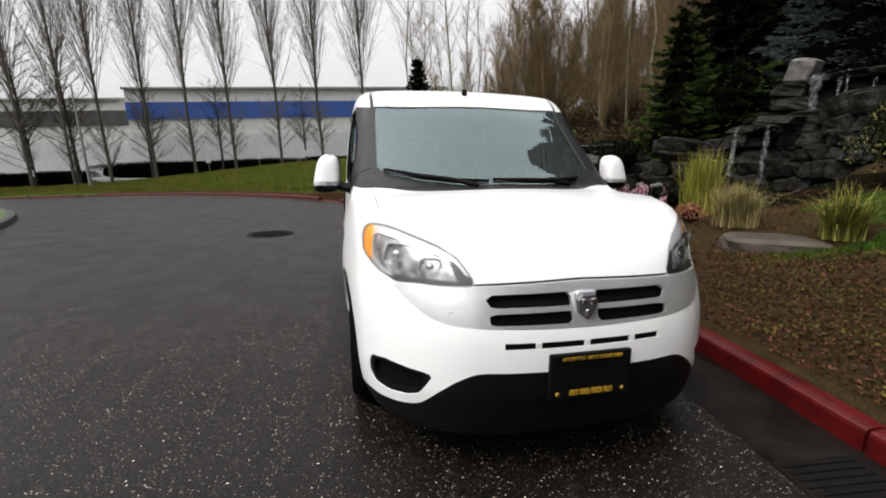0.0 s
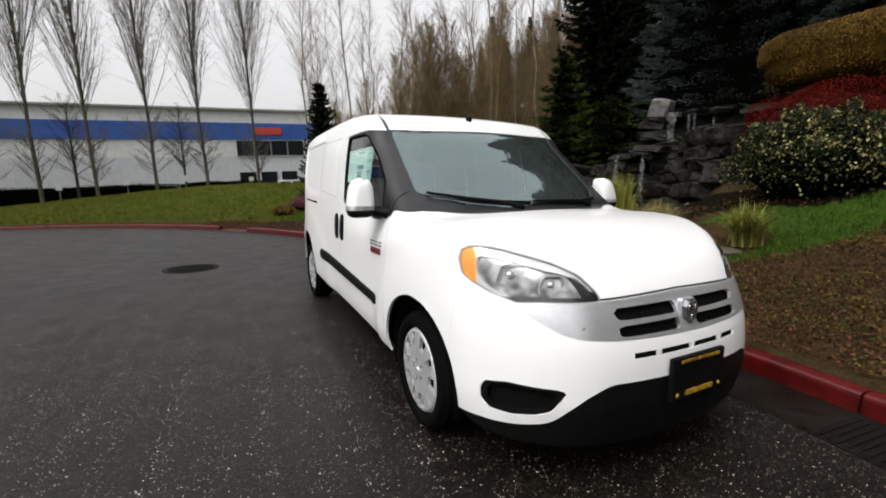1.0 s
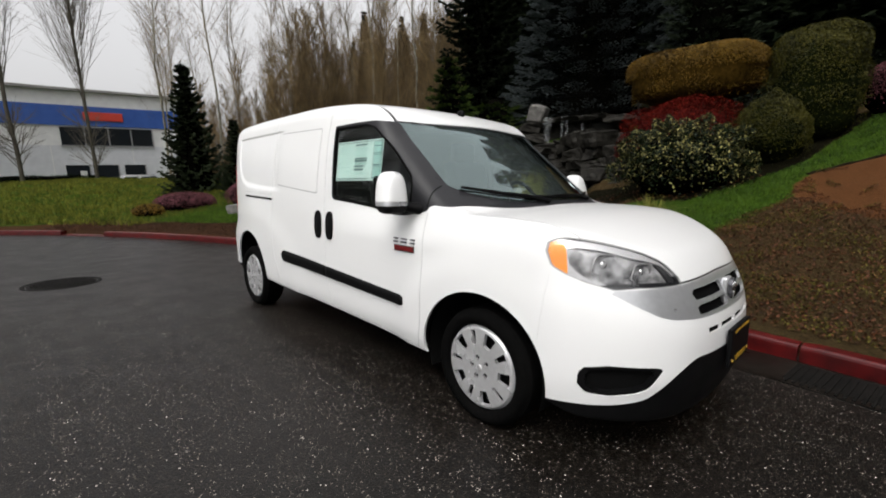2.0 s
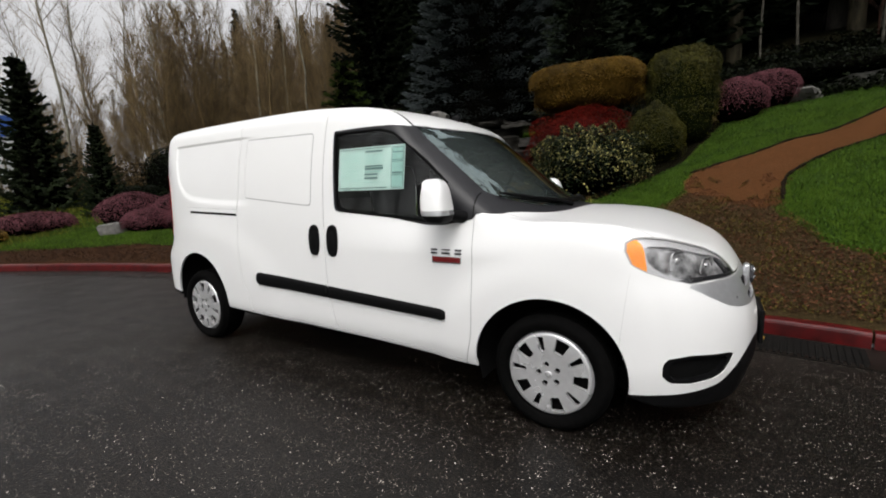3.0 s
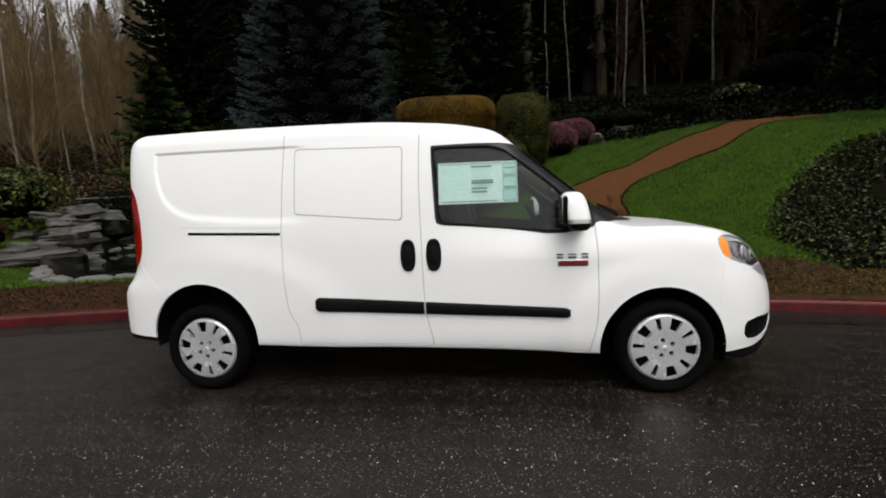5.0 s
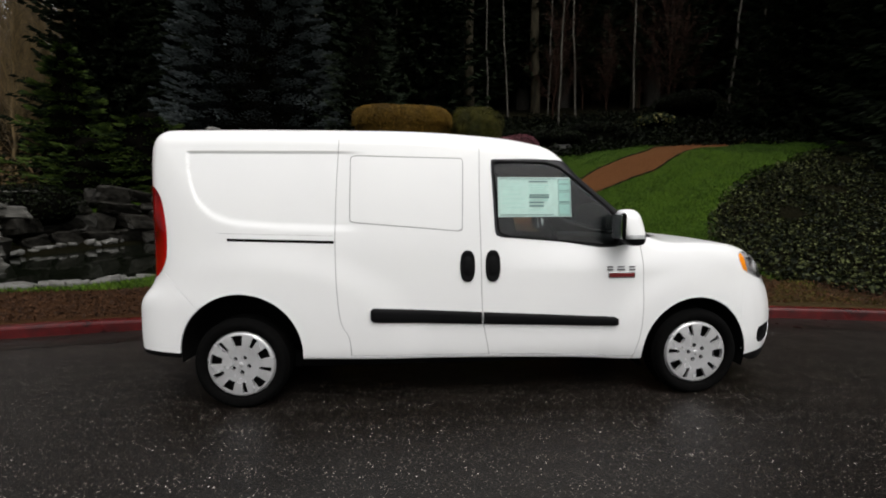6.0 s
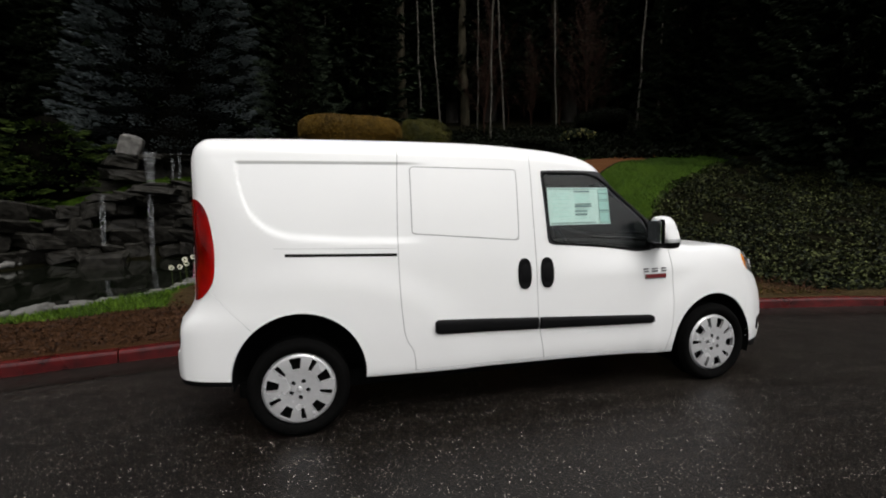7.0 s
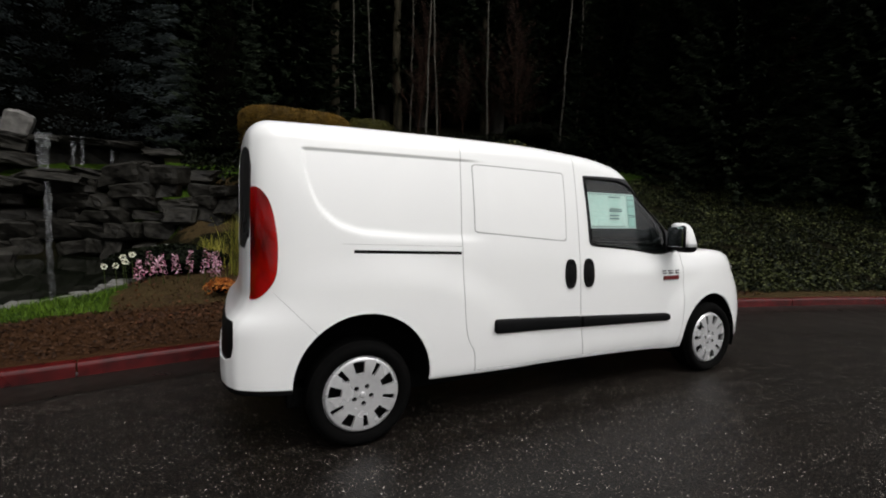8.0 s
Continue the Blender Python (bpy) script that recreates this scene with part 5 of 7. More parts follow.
def build_office():
    white = material("painted_concrete_white", (.66, .66, .66), (.78, .78, .77), .7, 3, bump=.003, bump_scale=30)
    grey = material("painted_concrete_grey", (.56, .57, .60), (.66, .67, .70), .7, 3, bump=.003, bump_scale=30)
    blue = material("blue_band_paint", (.025, .085, .34), (.04, .115, .42), .5, 2)
    slate = material("slate_band_paint", (.05, .05, .055), (.075, .075, .08), .6, 2)
    coping = plain("roof_coping", (.30, .29, .28), .5)
    glassy = plain("office_glass", (.015, .018, .022), .08)
    frame_m = plain("office_window_frame", (.30, .30, .31), .5)
    red = plain("sign_red", (.55, .05, .03), .5)
    Y = 30.0
    office = thing("office_building", "long white two-storey building with a blue band", "building", farther(Matrix.Identity(4)))
    box_part("wall", -14.6, 6.2, Y, Y + 12, -.5, 6.25, white, office)
    box_part("plinth_wall", -14.58, 6.22, Y - .05, Y, -.5, 3.35, grey, office, "pale grey lower wall")
    box_part("band", -14.62, 6.24, Y - .06, Y, 4.42, 5.48, blue, office, "broad blue band")
    box_part("coping", -14.7, 6.3, Y - .15, Y + .1, 6.25, 6.38, coping, office)
    sign = box_part("sign", .35, 2.15, Y - .12, Y - .06, 4.72, 5.18, red, office, "red block sign", .03)
    for k, (z0, z1) in enumerate(((3.38, 4.34), (1.4, 2.3))):
        x0 = -.75
        for i in range(4 if k == 0 else 3):
            x1 = x0 + 1.06
            win = box_part("window", x0 + .03, x1 - .03, Y - .07, Y - .01, z0, z1, glassy, office, "dark office window")
            box_part("mullion", x1 - .03, x1 + .03, Y - .10, Y - .01, z0, z1, frame_m, win)
            if k == 0:
                box_part("sill", x0 - .02, x1 + .02, Y - .12, Y - .01, z0 - .07, z0, frame_m, win)
            x0 = x1 + (.0 if k == 0 else .25)
    for x in np.arange(-12, 6, 3.6):
        box_part("joint_cover", x - .02, x + .02, Y - .065, Y - .05, -.5, 3.34, white, office)
    box_part("roof_unit", -2.5, -1.6, Y + 2, Y + 3, 6.25, 6.75, coping, office, "grey roof unit", .03)
    wing = thing("office_wing", "long grey-banded building beside the blue-banded one", "building", farther(Matrix.Identity(4)))
    box_part("wall", -46, -14.75, Y + .9, Y + 12, -.5, 5.75, white, wing)
    box_part("plinth_wall", -46, -14.76, Y + .85, Y + .9, -.5, 3.1, grey, wing, "pale grey lower wall")
    box_part("band", -46, -14.75, Y + .84, Y + .9, 4.15, 5.1, slate, wing, "dark slate band")
    box_part("coping", -46, -14.7, Y + .75, Y + 1.0, 5.75, 5.87, coping, wing)


def parked_car(x, y, z, mat, label):
    """A small far car of which the roof and windows rise above the mound."""
    glassy = bpy.data.materials["office_glass"]
    car = thing("parked_car", label, "car", pose(x, y, z, 0, 0, 4))
    bm = box_bm(4.3, 1.75, .62, (0, 0, .62), .16, 3)
    part("car_body", from_bm("car_body", bm, mat, True), car)
    bm = box_bm(2.5, 1.5, .55, (-.15, 0, 1.15), .02)
    for w in bm.verts:
        if w.co.z > 1.2:
            w.co.x = -.15 + (w.co.x + .15) * .68
            w.co.y *= .84
    bmesh.ops.bevel(bm, geom=list(bm.edges), offset=.05, segments=2, affect="EDGES")
    part("car_cabin", from_bm("car_cabin", bm, mat, True), car)
    for sx, w in ((-.72, .85), (.35, .95)):
        part("car_window", from_bm("car_window", box_bm(w, .03, .30, (sx, -.72, 1.16), .01), glassy), car)
    for wx in (-1.35, 1.35):
        part("car_wheel", from_bm("car_wheel", lathe_bm([(.001, .1), (.2, .1), (.3, .09), (.31, -.09), (.001, -.1)], 20), bpy.data.materials["tyre_rubber"], True), car, m=pose(wx, -.8, .31, 0, 0, -90))


build_office()
car_white = plain("car_white_paint", (.7, .71, .72), .25, coat=.5)
for x, y, zz, text in ((-6.4, 27.2, .38, "white car parked beyond the grass mound"), (2.3, 28.0, .55, "white car parked in front of the office windows"), (-16.5, 27.5, -.1, "pale car parked beyond the hedge")):
    x, y = beyond_mound(x, y)
    parked_car(x, y, float(land(x, y)) - .4, car_white, text)
post_m = plain("sign_post_steel", (.25, .25, .25), .5, metal=.6)
card_m = plain("small_sign_white", (.66, .66, .66), .5)
for x, y in ((-8.9, 25.3), (-6.2, 25.6), (-3.6, 25.9), (-.2, 27.0), (-17.5, 25.0)):
    x, y = beyond_mound(x, y)
    z = float(land(x, y))
    sp = thing("parking_sign", "small white sign on a thin post behind the mound", "sign", pose(x, y, z), group="parking signs")
    v, f = tube([(0, 0, -.1), (0, 0, 1.1)], .025, 6)
    part("post", fast_mesh("post", v, f, post_m), sp)
    part("board", from_bm("board", box_bm(.34, .03, .44, (0, -.03, .98), .01), card_m), sp)
# a street lamp stands among the poplars
lx, ly = beyond_mound(-13.6, 22.5)
lamp = thing("street_lamp", "slim grey street lamp with a curved arm", "street lamp", pose(lx, ly, float(land(lx, ly))))
v, f = tube([(0, 0, 0), (0, 0, 3), (0, 0, 6.2)], [.09, .07, .05], 8)
part("pole", fast_mesh("pole", v, f, post_m, True), lamp)
v, f = tube([(0, 0, 6.1), (-.3, 0, 6.45), (-.8, 0, 6.62), (-1.5, 0, 6.7)], [.04, .035, .03, .03], 6)
part("arm", fast_mesh("arm", v, f, post_m, True), lamp)
part("lamp_head", from_bm("lamp_head", box_bm(.6, .22, .1, (-1.75, 0, 6.69), .03), post_m, True), lamp)
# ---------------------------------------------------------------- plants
# Near-black solid cores: the shade between leaves is put into this colour.
core_dark = material("shaded_inner_core", (.0008, .0008, .0006), (.0032, .003, .0022), .9, 9, bump=.02, spec=.0)


def leaf_quads(at, normal, length, width, rng, fold=.25, flat=.5):
    """Corners and quads of leaves that stand at points, facing roughly along the normals."""
    k = len(at)
    jit = normal + rng.normal(0, flat, (k, 3))
    jit /= np.linalg.norm(jit, axis=1)[:, None] + 1e-9
    u = np.cross(jit, rng.normal(0, 1, (k, 3)))
    u /= np.linalg.norm(u, axis=1)[:, None] + 1e-9
    w = np.cross(jit, u)
    le = (length * rng.uniform(.6, 1.3, k))[:, None]
    wi = (width * rng.uniform(.7, 1.2, k))[:, None]
    v = np.stack([at - u * le / 2, at + w * wi / 2 + jit * fold * wi, at + u * le / 2, at - w * wi / 2 + jit * fold * wi], 1)
    return v.reshape(-1, 3), np.arange(4 * k).reshape(-1, 4)


def lumps(p, seed, scale):
    """A smooth uneven value for points, by a few waves."""
    r = np.random.default_rng(seed)
    out = np.zeros(len(p))
    for k in range(7):
        w = r.normal(0, 1, 3) * scale * (1 + .35 * k)
        out += np.sin(p @ w + r.uniform(0, 6.3)) / (1 + .4 * k)
    return out / 3


def shrub(name, label, category, at, half, leaf, count, mats, seed, power=2.0, rough=.12, layers=.3, wave=2.2, group="", core_scale=.86, flat=.7, length_ratio=1.8):
    """A bush: a core coloured as inner shade, a leaf cloud with uneven outline."""
    rng = np.random.default_rng(seed)
    root = thing(name, label, category, pose(*at), group)
    d = rng.normal(0, 1, (count, 3))
    d[:, 2] = np.where(d[:, 2] < -.35, -d[:, 2], d[:, 2])
    d /= np.linalg.norm(d, axis=1)[:, None]
    e = 2 / power
    s = np.sign(d) * np.abs(d) ** e
    s /= (np.abs(s) ** power).sum(1)[:, None] ** (1 / power)
    half = np.array(half)
    base = s * half
    scale = 1 + rough * lumps(base, seed, wave / half.mean()) - layers * rng.uniform(0, 1, count) ** 2.2
    low = base[:, 2] < 0
    base[low, :2] *= (half[:2].mean() / (np.hypot(base[low, 0] / half[0], base[low, 1] / half[1]) * half[:2].mean() + 1e-6))[:, None] * .97
    p = base * scale[:, None] + (0, 0, half[2] * .8)
    nrm = s / half
    nrm /= np.linalg.norm(nrm, axis=1)[:, None]
    v, f = leaf_quads(p, nrm, leaf, leaf / length_ratio, rng, flat=flat)
    crown = part("foliage", fast_mesh("foliage", v, f, mats[0]), root)
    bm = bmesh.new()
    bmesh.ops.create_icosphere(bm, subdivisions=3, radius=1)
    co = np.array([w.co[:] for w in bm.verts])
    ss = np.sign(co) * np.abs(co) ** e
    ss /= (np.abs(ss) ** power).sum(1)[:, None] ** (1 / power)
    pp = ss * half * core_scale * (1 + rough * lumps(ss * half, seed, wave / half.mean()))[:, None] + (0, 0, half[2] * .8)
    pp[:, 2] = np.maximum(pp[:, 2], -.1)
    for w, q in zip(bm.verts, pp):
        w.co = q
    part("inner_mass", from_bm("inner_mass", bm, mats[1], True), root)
    return root


def conifer_meshes(name, h, r, whorls, per, seed, crown_m, bark_m, twig=.42, width=.09, droop=.25, bare=.06, twigs=16, power=.85, tier=1.0, rise=.10, thick=.75, core=.6):
    """A trunk and a tiered crown of needled sprays, as two meshes."""
    rng = np.random.default_rng(seed)
    tv, tf = tube([(0, 0, -.3), (0, 0, h * .3), (.02 * h * .1, 0, h * .7), (0, 0, h)], [.022 * h, .016 * h, .007 * h, .01], 8)
    pts, dirs, lens, wid = [], [], [], []
    for i in range(whorls):
        u = bare + (1 - bare) * (i / whorls) ** 1.05
        n_b = max(4, int(per * (1 - u * .45)))
        for j in range(n_b):
            L = r * (1 - u) ** power * rng.uniform(.72, 1.12) + .12
            az = 2 * math.pi * (j + rng.uniform(-.3, .3)) / n_b + i * 1.9
            z0 = h * u + rng.uniform(-.3, .3) * tier * h / whorls
            s = np.linspace(.08, 1, twigs)
            side = np.where(np.arange(twigs) % 2 == 0, 1, -1)
            out = L * s
            zz = z0 - droop * L * np.sin(s * 2.3) + (rise * L * s**3)
            c, sn = math.cos(az), math.sin(az)
            base = np.stack([c * out, sn * out, zz], 1)
            turn = az + side * rng.uniform(.45, .95, twigs) * (1 - .75 * s)
            tl = twig * (.55 + .6 * (1 - s)) * (.5 + .5 * L / r) * rng.uniform(.7, 1.25, twigs)
            dr = np.stack([np.cos(turn), np.sin(turn), (-.22 + rng.uniform(-.3, .25, twigs)) * tier], 1)
            pts.append(base), dirs.append(dr), lens.append(tl), wid.append(np.full(twigs, width) * rng.uniform(.7, 1.3, twigs))
    p, d, L, w = np.concatenate(pts), np.concatenate(dirs), np.concatenate(lens), np.concatenate(wid)
    d /= np.linalg.norm(d, axis=1)[:, None]
    up = np.tile([0, 0, 1.0], (len(d), 1)) + rng.normal(0, .35, d.shape)
    u = np.cross(d, up)
    u /= np.linalg.norm(u, axis=1)[:, None]
    q = np.cross(u, d)
    pieces = []
    for ax, k in ((u, 1.0), (q, thick)):
        a = (w * k)[:, None] * ax
        mid = p + d * (L * .45)[:, None]
        tip = p + d * L[:, None]
        pieces.append((np.stack([p, mid - a, tip, mid + a], 1).reshape(-1, 3), np.arange(4 * len(p)).reshape(-1, 4)))
    # a ragged solid heart, near black as crown shade, keeps the sky out
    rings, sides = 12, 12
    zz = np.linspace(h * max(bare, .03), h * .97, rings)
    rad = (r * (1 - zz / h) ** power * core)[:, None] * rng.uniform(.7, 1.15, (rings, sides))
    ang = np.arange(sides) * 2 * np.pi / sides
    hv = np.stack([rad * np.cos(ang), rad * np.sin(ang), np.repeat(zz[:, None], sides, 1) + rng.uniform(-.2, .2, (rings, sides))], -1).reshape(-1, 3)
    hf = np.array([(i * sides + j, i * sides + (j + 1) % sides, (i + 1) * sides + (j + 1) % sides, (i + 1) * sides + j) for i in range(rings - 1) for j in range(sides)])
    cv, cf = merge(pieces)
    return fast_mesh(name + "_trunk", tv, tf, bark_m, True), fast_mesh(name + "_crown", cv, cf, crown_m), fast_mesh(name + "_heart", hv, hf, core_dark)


def tiered_meshes(name, h, r, tiers, per, seed, crown_m, tip_m, bark_m, power=.85, blades=46, length=.24, width=.035, bare=.05, pad=.16, level=1.0, even=0.0):
    """A conifer whose branches end in flat, level pads of needles, with dark gaps between the tiers."""
    rng = np.random.default_rng(seed)
    tv, tf = tube([(0, 0, -.3), (0, 0, h * .5), (0, 0, h)], [.02 * h, .012 * h, .01], 8)
    pts, dirs, ends = [], [], []
    for i in range(tiers):
        u = bare + (1 - bare) * i / tiers
        reach = r * (1 - u) ** power + .15
        n_b = max(5, int(per * (.35 + .65 * reach / r)))
        for j in range(n_b):
            az = 2 * math.pi * (j + rng.uniform(-.35, .35)) / n_b + i * 2.4
            L = reach * rng.uniform(.72 + .16 * even, 1.12 - .04 * even)
            z0 = h * u + rng.uniform(-.2, .2) * (1 - .6 * even) * h / tiers
            s = rng.uniform(0, 1, blades) ** (.6 - .2 * even)
            off = rng.normal(0, 1, blades) * pad * L * (1.15 - s * .8)
            out = L * (.25 + .75 * s)
            sag = -.14 * out + .12 * L * s**3 - .35 * off**2 / (.3 * L + .1) + rng.normal(0, .025, blades)
            c, sn = math.cos(az), math.sin(az)
            pts.append(np.stack([c * out - sn * off, sn * out + c * off, z0 + sag], 1))
            turn = az + np.clip(off / (.25 * L + .05), -1, 1) * .9 + rng.normal(0, .25, blades)
            dirs.append(np.stack([np.cos(turn), np.sin(turn), -.1 + .32 * level * (s > .7) + rng.normal(0, .13 * level, blades)], 1))
            ends.append((s > .7) | (np.abs(off) > .17 * L))
    p, d = np.concatenate(pts), np.concatenate(dirs)
    k = len(p)
    d /= np.linalg.norm(d, axis=1)[:, None]
    up = np.tile([0, 0, 1.0], (k, 1)) + rng.normal(0, .3, (k, 3))
    side = np.cross(d, up)
    side /= np.linalg.norm(side, axis=1)[:, None]
    le = (length * rng.uniform(.6, 1.3, k))[:, None]
    wi = (width * rng.uniform(.7, 1.3, k))[:, None]
    q = np.cross(side, d)
    cv = np.stack([p, p + d * le * .5 - side * wi, p + d * le, p + d * le * .5 + side * wi], 1).reshape(-1, 3)
    dv = np.stack([p, p + d * le * .5 - q * wi * .7, p + d * le, p + d * le * .5 + q * wi * .7], 1).reshape(-1, 3)
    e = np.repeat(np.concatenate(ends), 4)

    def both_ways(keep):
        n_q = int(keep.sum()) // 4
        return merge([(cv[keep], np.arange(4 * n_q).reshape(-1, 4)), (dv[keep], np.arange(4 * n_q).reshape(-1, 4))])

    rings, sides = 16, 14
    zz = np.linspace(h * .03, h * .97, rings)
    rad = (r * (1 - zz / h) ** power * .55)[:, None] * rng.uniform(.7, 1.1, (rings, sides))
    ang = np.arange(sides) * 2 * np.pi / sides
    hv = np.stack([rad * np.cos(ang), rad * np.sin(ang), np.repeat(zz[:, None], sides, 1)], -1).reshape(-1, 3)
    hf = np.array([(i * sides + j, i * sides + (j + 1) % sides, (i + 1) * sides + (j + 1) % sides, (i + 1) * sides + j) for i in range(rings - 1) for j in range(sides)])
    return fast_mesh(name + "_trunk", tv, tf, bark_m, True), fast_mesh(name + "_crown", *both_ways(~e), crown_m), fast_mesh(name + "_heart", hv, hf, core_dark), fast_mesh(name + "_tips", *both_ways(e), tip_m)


def conifer(name, label, meshes, x, y, z=None, scale=1.0, turn=0.0, group="", lean=0.0):
    root = thing(name, label, "tree", pose(x, y, float(land(x, y)) if z is None else z, lean, 0, turn) @ Matrix.Scale(scale, 4), group)
    part("trunk", meshes[0], root)
    part("crown", meshes[1], root)
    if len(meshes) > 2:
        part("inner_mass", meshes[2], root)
    if len(meshes) > 3:
        part("frosted_crown", meshes[3], root)
    return root


def bare_meshes(name, h, r0, seed, bark_m, twig_m, branches=46, angle=(14, 26), start=.1, reach=.26, twigs=7, wobble=.02, sub_len=.45, curl=.5, thin=.30, tip=.004, low=0):
    """A leafless tree: a tapered trunk, rising limbs and fine twigs."""
    rng = np.random.default_rng(seed)
    zs = np.linspace(-.3, h, 12)
    path = np.stack([np.cumsum(rng.normal(0, wobble * h / 12, 12)), np.cumsum(rng.normal(0, wobble * h / 12, 12)), zs], 1)
    path[0:2, :2] *= .2
    trunk = [tube(path, np.linspace(r0, r0 * .12, 12), 7)]
    limbs = []
    for i in range(branches):
        u = start + (1 - start) * (i + rng.uniform(0, 1)) / branches * .95
        base = np.array([np.interp(u * h, zs, path[:, k]) for k in range(3)])
        L = h * reach * (1 - .65 * u) * rng.uniform(.6, 1.15)
        az, el = rng.uniform(0, 6.28), radians(rng.uniform(*angle))
        if i < low:
            el, L = radians(rng.uniform(25, 70)), h * .085 * rng.uniform(.6, 1.3)
            base = np.array([0, 0, h * rng.uniform(.03, .16)])
        d = np.array([math.sin(el) * math.cos(az), math.sin(el) * math.sin(az), math.cos(el)])
        s = np.linspace(0, 1, 5)[:, None]
        line = base + d * L * s + np.array([d[0], d[1], 0]) * (-curl * .25) * L * s**2 + rng.normal(0, .012 * L, (5, 3)) * s
        rb = r0 * thin * (1 - .7 * u)
        limbs.append(tube(line, np.linspace(rb, tip, 5), 4))
        for j in range(twigs):
            t = rng.uniform(.15, .95)
            b2 = np.array([np.interp(t, s[:, 0], line[:, k]) for k in range(3)])
            d2 = d + rng.normal(0, .42, 3)
            d2[2] = abs(d2[2]) + .15
            d2 /= np.linalg.norm(d2)
            l2 = L * sub_len * (1.1 - .6 * t) * rng.uniform(.5, 1.2)
            limbs.append(tube([b2, b2 + d2 * l2], [max(rb * .35, tip), tip * .7], 3))
    tv, tf = merge(trunk)
    lv, lf = merge(limbs)
    return fast_mesh(name + "_trunk", tv, tf, bark_m, True), fast_mesh(name + "_crown", lv, lf, twig_m)


def grass_tuft(name, label, at, count, length, mat, seed, spread=.12, lean=.5, width=.012):
    """A clump of arching blades."""
    rng = np.random.default_rng(seed)
    root = thing(name, label, "plant", pose(*at))
    az = rng.uniform(0, 6.28, count)
    le = length * rng.uniform(.55, 1.15, count)
    out = lean * rng.uniform(.1, 1.0, count)
    base = np.stack([rng.normal(0, spread, count), rng.normal(0, spread, count), np.zeros(count)], 1)
    rows = []
    for s in (0, .35, .7, 1.0):
        o, z = le * out * s**1.8, le * (s - .45 * out * s**2.6)
        c = base + np.stack([np.cos(az) * o, np.sin(az) * o, z], 1)
        w = width * (1 - s * .9)
        side = np.stack([-np.sin(az), np.cos(az), np.zeros(count)], 1) * w
        rows += [c - side, c + side]
    v = np.stack(rows, 1).reshape(-1, 3)
    b = np.arange(count)[:, None] * 8
    f = np.concatenate([b + np.array([[2 * i, 2 * i + 1, 2 * i + 3, 2 * i + 2]]) for i in range(3)])
    part("foliage", fast_mesh("foliage", v, f, mat), root)
    return root


def blades_on(name, label, region, count, length, width, mat, seed, height=bumpy_land):
    """Grass as one sheet of blades over the part of the ground where region(x, y) holds."""
    rng = np.random.default_rng(seed)
    x, y = region(rng, count)
    z = height(x, y)
    k = len(x)
    az = rng.uniform(0, 6.28, k)
    le = length * rng.uniform(.5, 1.3, k)
    p = np.stack([x, y, z - .005], 1)
    side = np.stack([np.cos(az), np.sin(az), np.zeros(k)], 1) * width
    tip = p + np.stack([rng.normal(0, .35, k) * le, rng.normal(0, .35, k) * le, le], 1)
    v = np.stack([p - side, p + side, tip], 1).reshape(-1, 3)
    return tagged(new(name, fast_mesh(name, v, np.arange(3 * k).reshape(-1, 3), mat)), label, "grass", kind="stuff")


def leaves_on(name, label, category, region, count, size, mat, seed, lift=0.0, flat=.35, ratio=1.5):
    """Loose or creeping leaves over the ground as one sheet."""
    rng = np.random.default_rng(seed)
    x, y = region(rng, count)
    k = len(x)
    z = bumpy_land(x, y) + .012 + lift * rng.uniform(0, 1, k) ** 1.5 * (.4 + .6 * (.5 + .5 * np.sin(x * 3.1) * np.cos(y * 2.7)))
    v, f = leaf_quads(np.stack([x, y, z], 1), np.tile([0, 0, 1.0], (k, 1)), size, size / ratio, rng, flat=flat)
    return tagged(new(name, fast_mesh(name, v, f, mat)), label, category, kind="stuff")


def leafy(name, dark, light, rough=.5, island=.5, scale=2.0, spec=.14):
    return material(name, dark, light, rough, scale, island=island, spread=(.25, .75), spec=spec, detail=2)


bark_dark = material("dark_bark", (.012, .010, .008), (.04, .034, .028), .85, 14, bump=.02, stretch=(1, 1, .25))
bark_grey = material("grey_bark", (.028, .024, .017), (.085, .074, .052), .8, 12, bump=.012, stretch=(1, 1, .3))
bark_pale = material("pale_birch_bark", (.08, .072, .05), (.26, .235, .17), .75, 10, bump=.008, stretch=(1, 1, .4))
twig_grey = material("grey_twigs", (.07, .06, .048), (.15, .13, .10), .8, 6)
twig_brown = material("olive_brown_twigs", (.056, .037, .015), (.205, .138, .054), .8, 1.2, island=.3)
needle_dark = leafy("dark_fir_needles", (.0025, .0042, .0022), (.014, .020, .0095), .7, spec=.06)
needle_blue = leafy("blue_spruce_needles", (.030, .038, .040), (.165, .19, .195), .6, .3)
needle_green = leafy("green_cedar_needles", (.016, .032, .006), (.085, .125, .022), .6)
# Inner cedar needles: the green darkened for the shade between branch tiers.
needle_shaded = leafy("shaded_cedar_needles", (.004, .009, .003), (.022, .035, .010), .7, spec=.06)


# Birch bark and twigs darkened to carry the shade of the hillside woods.
bark_shaded = material("shaded_birch_bark", (.018, .017, .014), (.10, .093, .076), .8, 10, bump=.008, stretch=(1, 1, .4), spec=.1)
twig_shaded = material("shaded_bare_twigs", (.010, .008, .005), (.03, .024, .015), .8, 6, spec=.1)
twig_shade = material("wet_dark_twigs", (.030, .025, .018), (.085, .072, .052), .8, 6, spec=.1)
twig_russet = material("russet_twigs", (.009, .0042, .0025), (.034, .0155, .0095), .8, 1.5, island=.4, spec=.1)
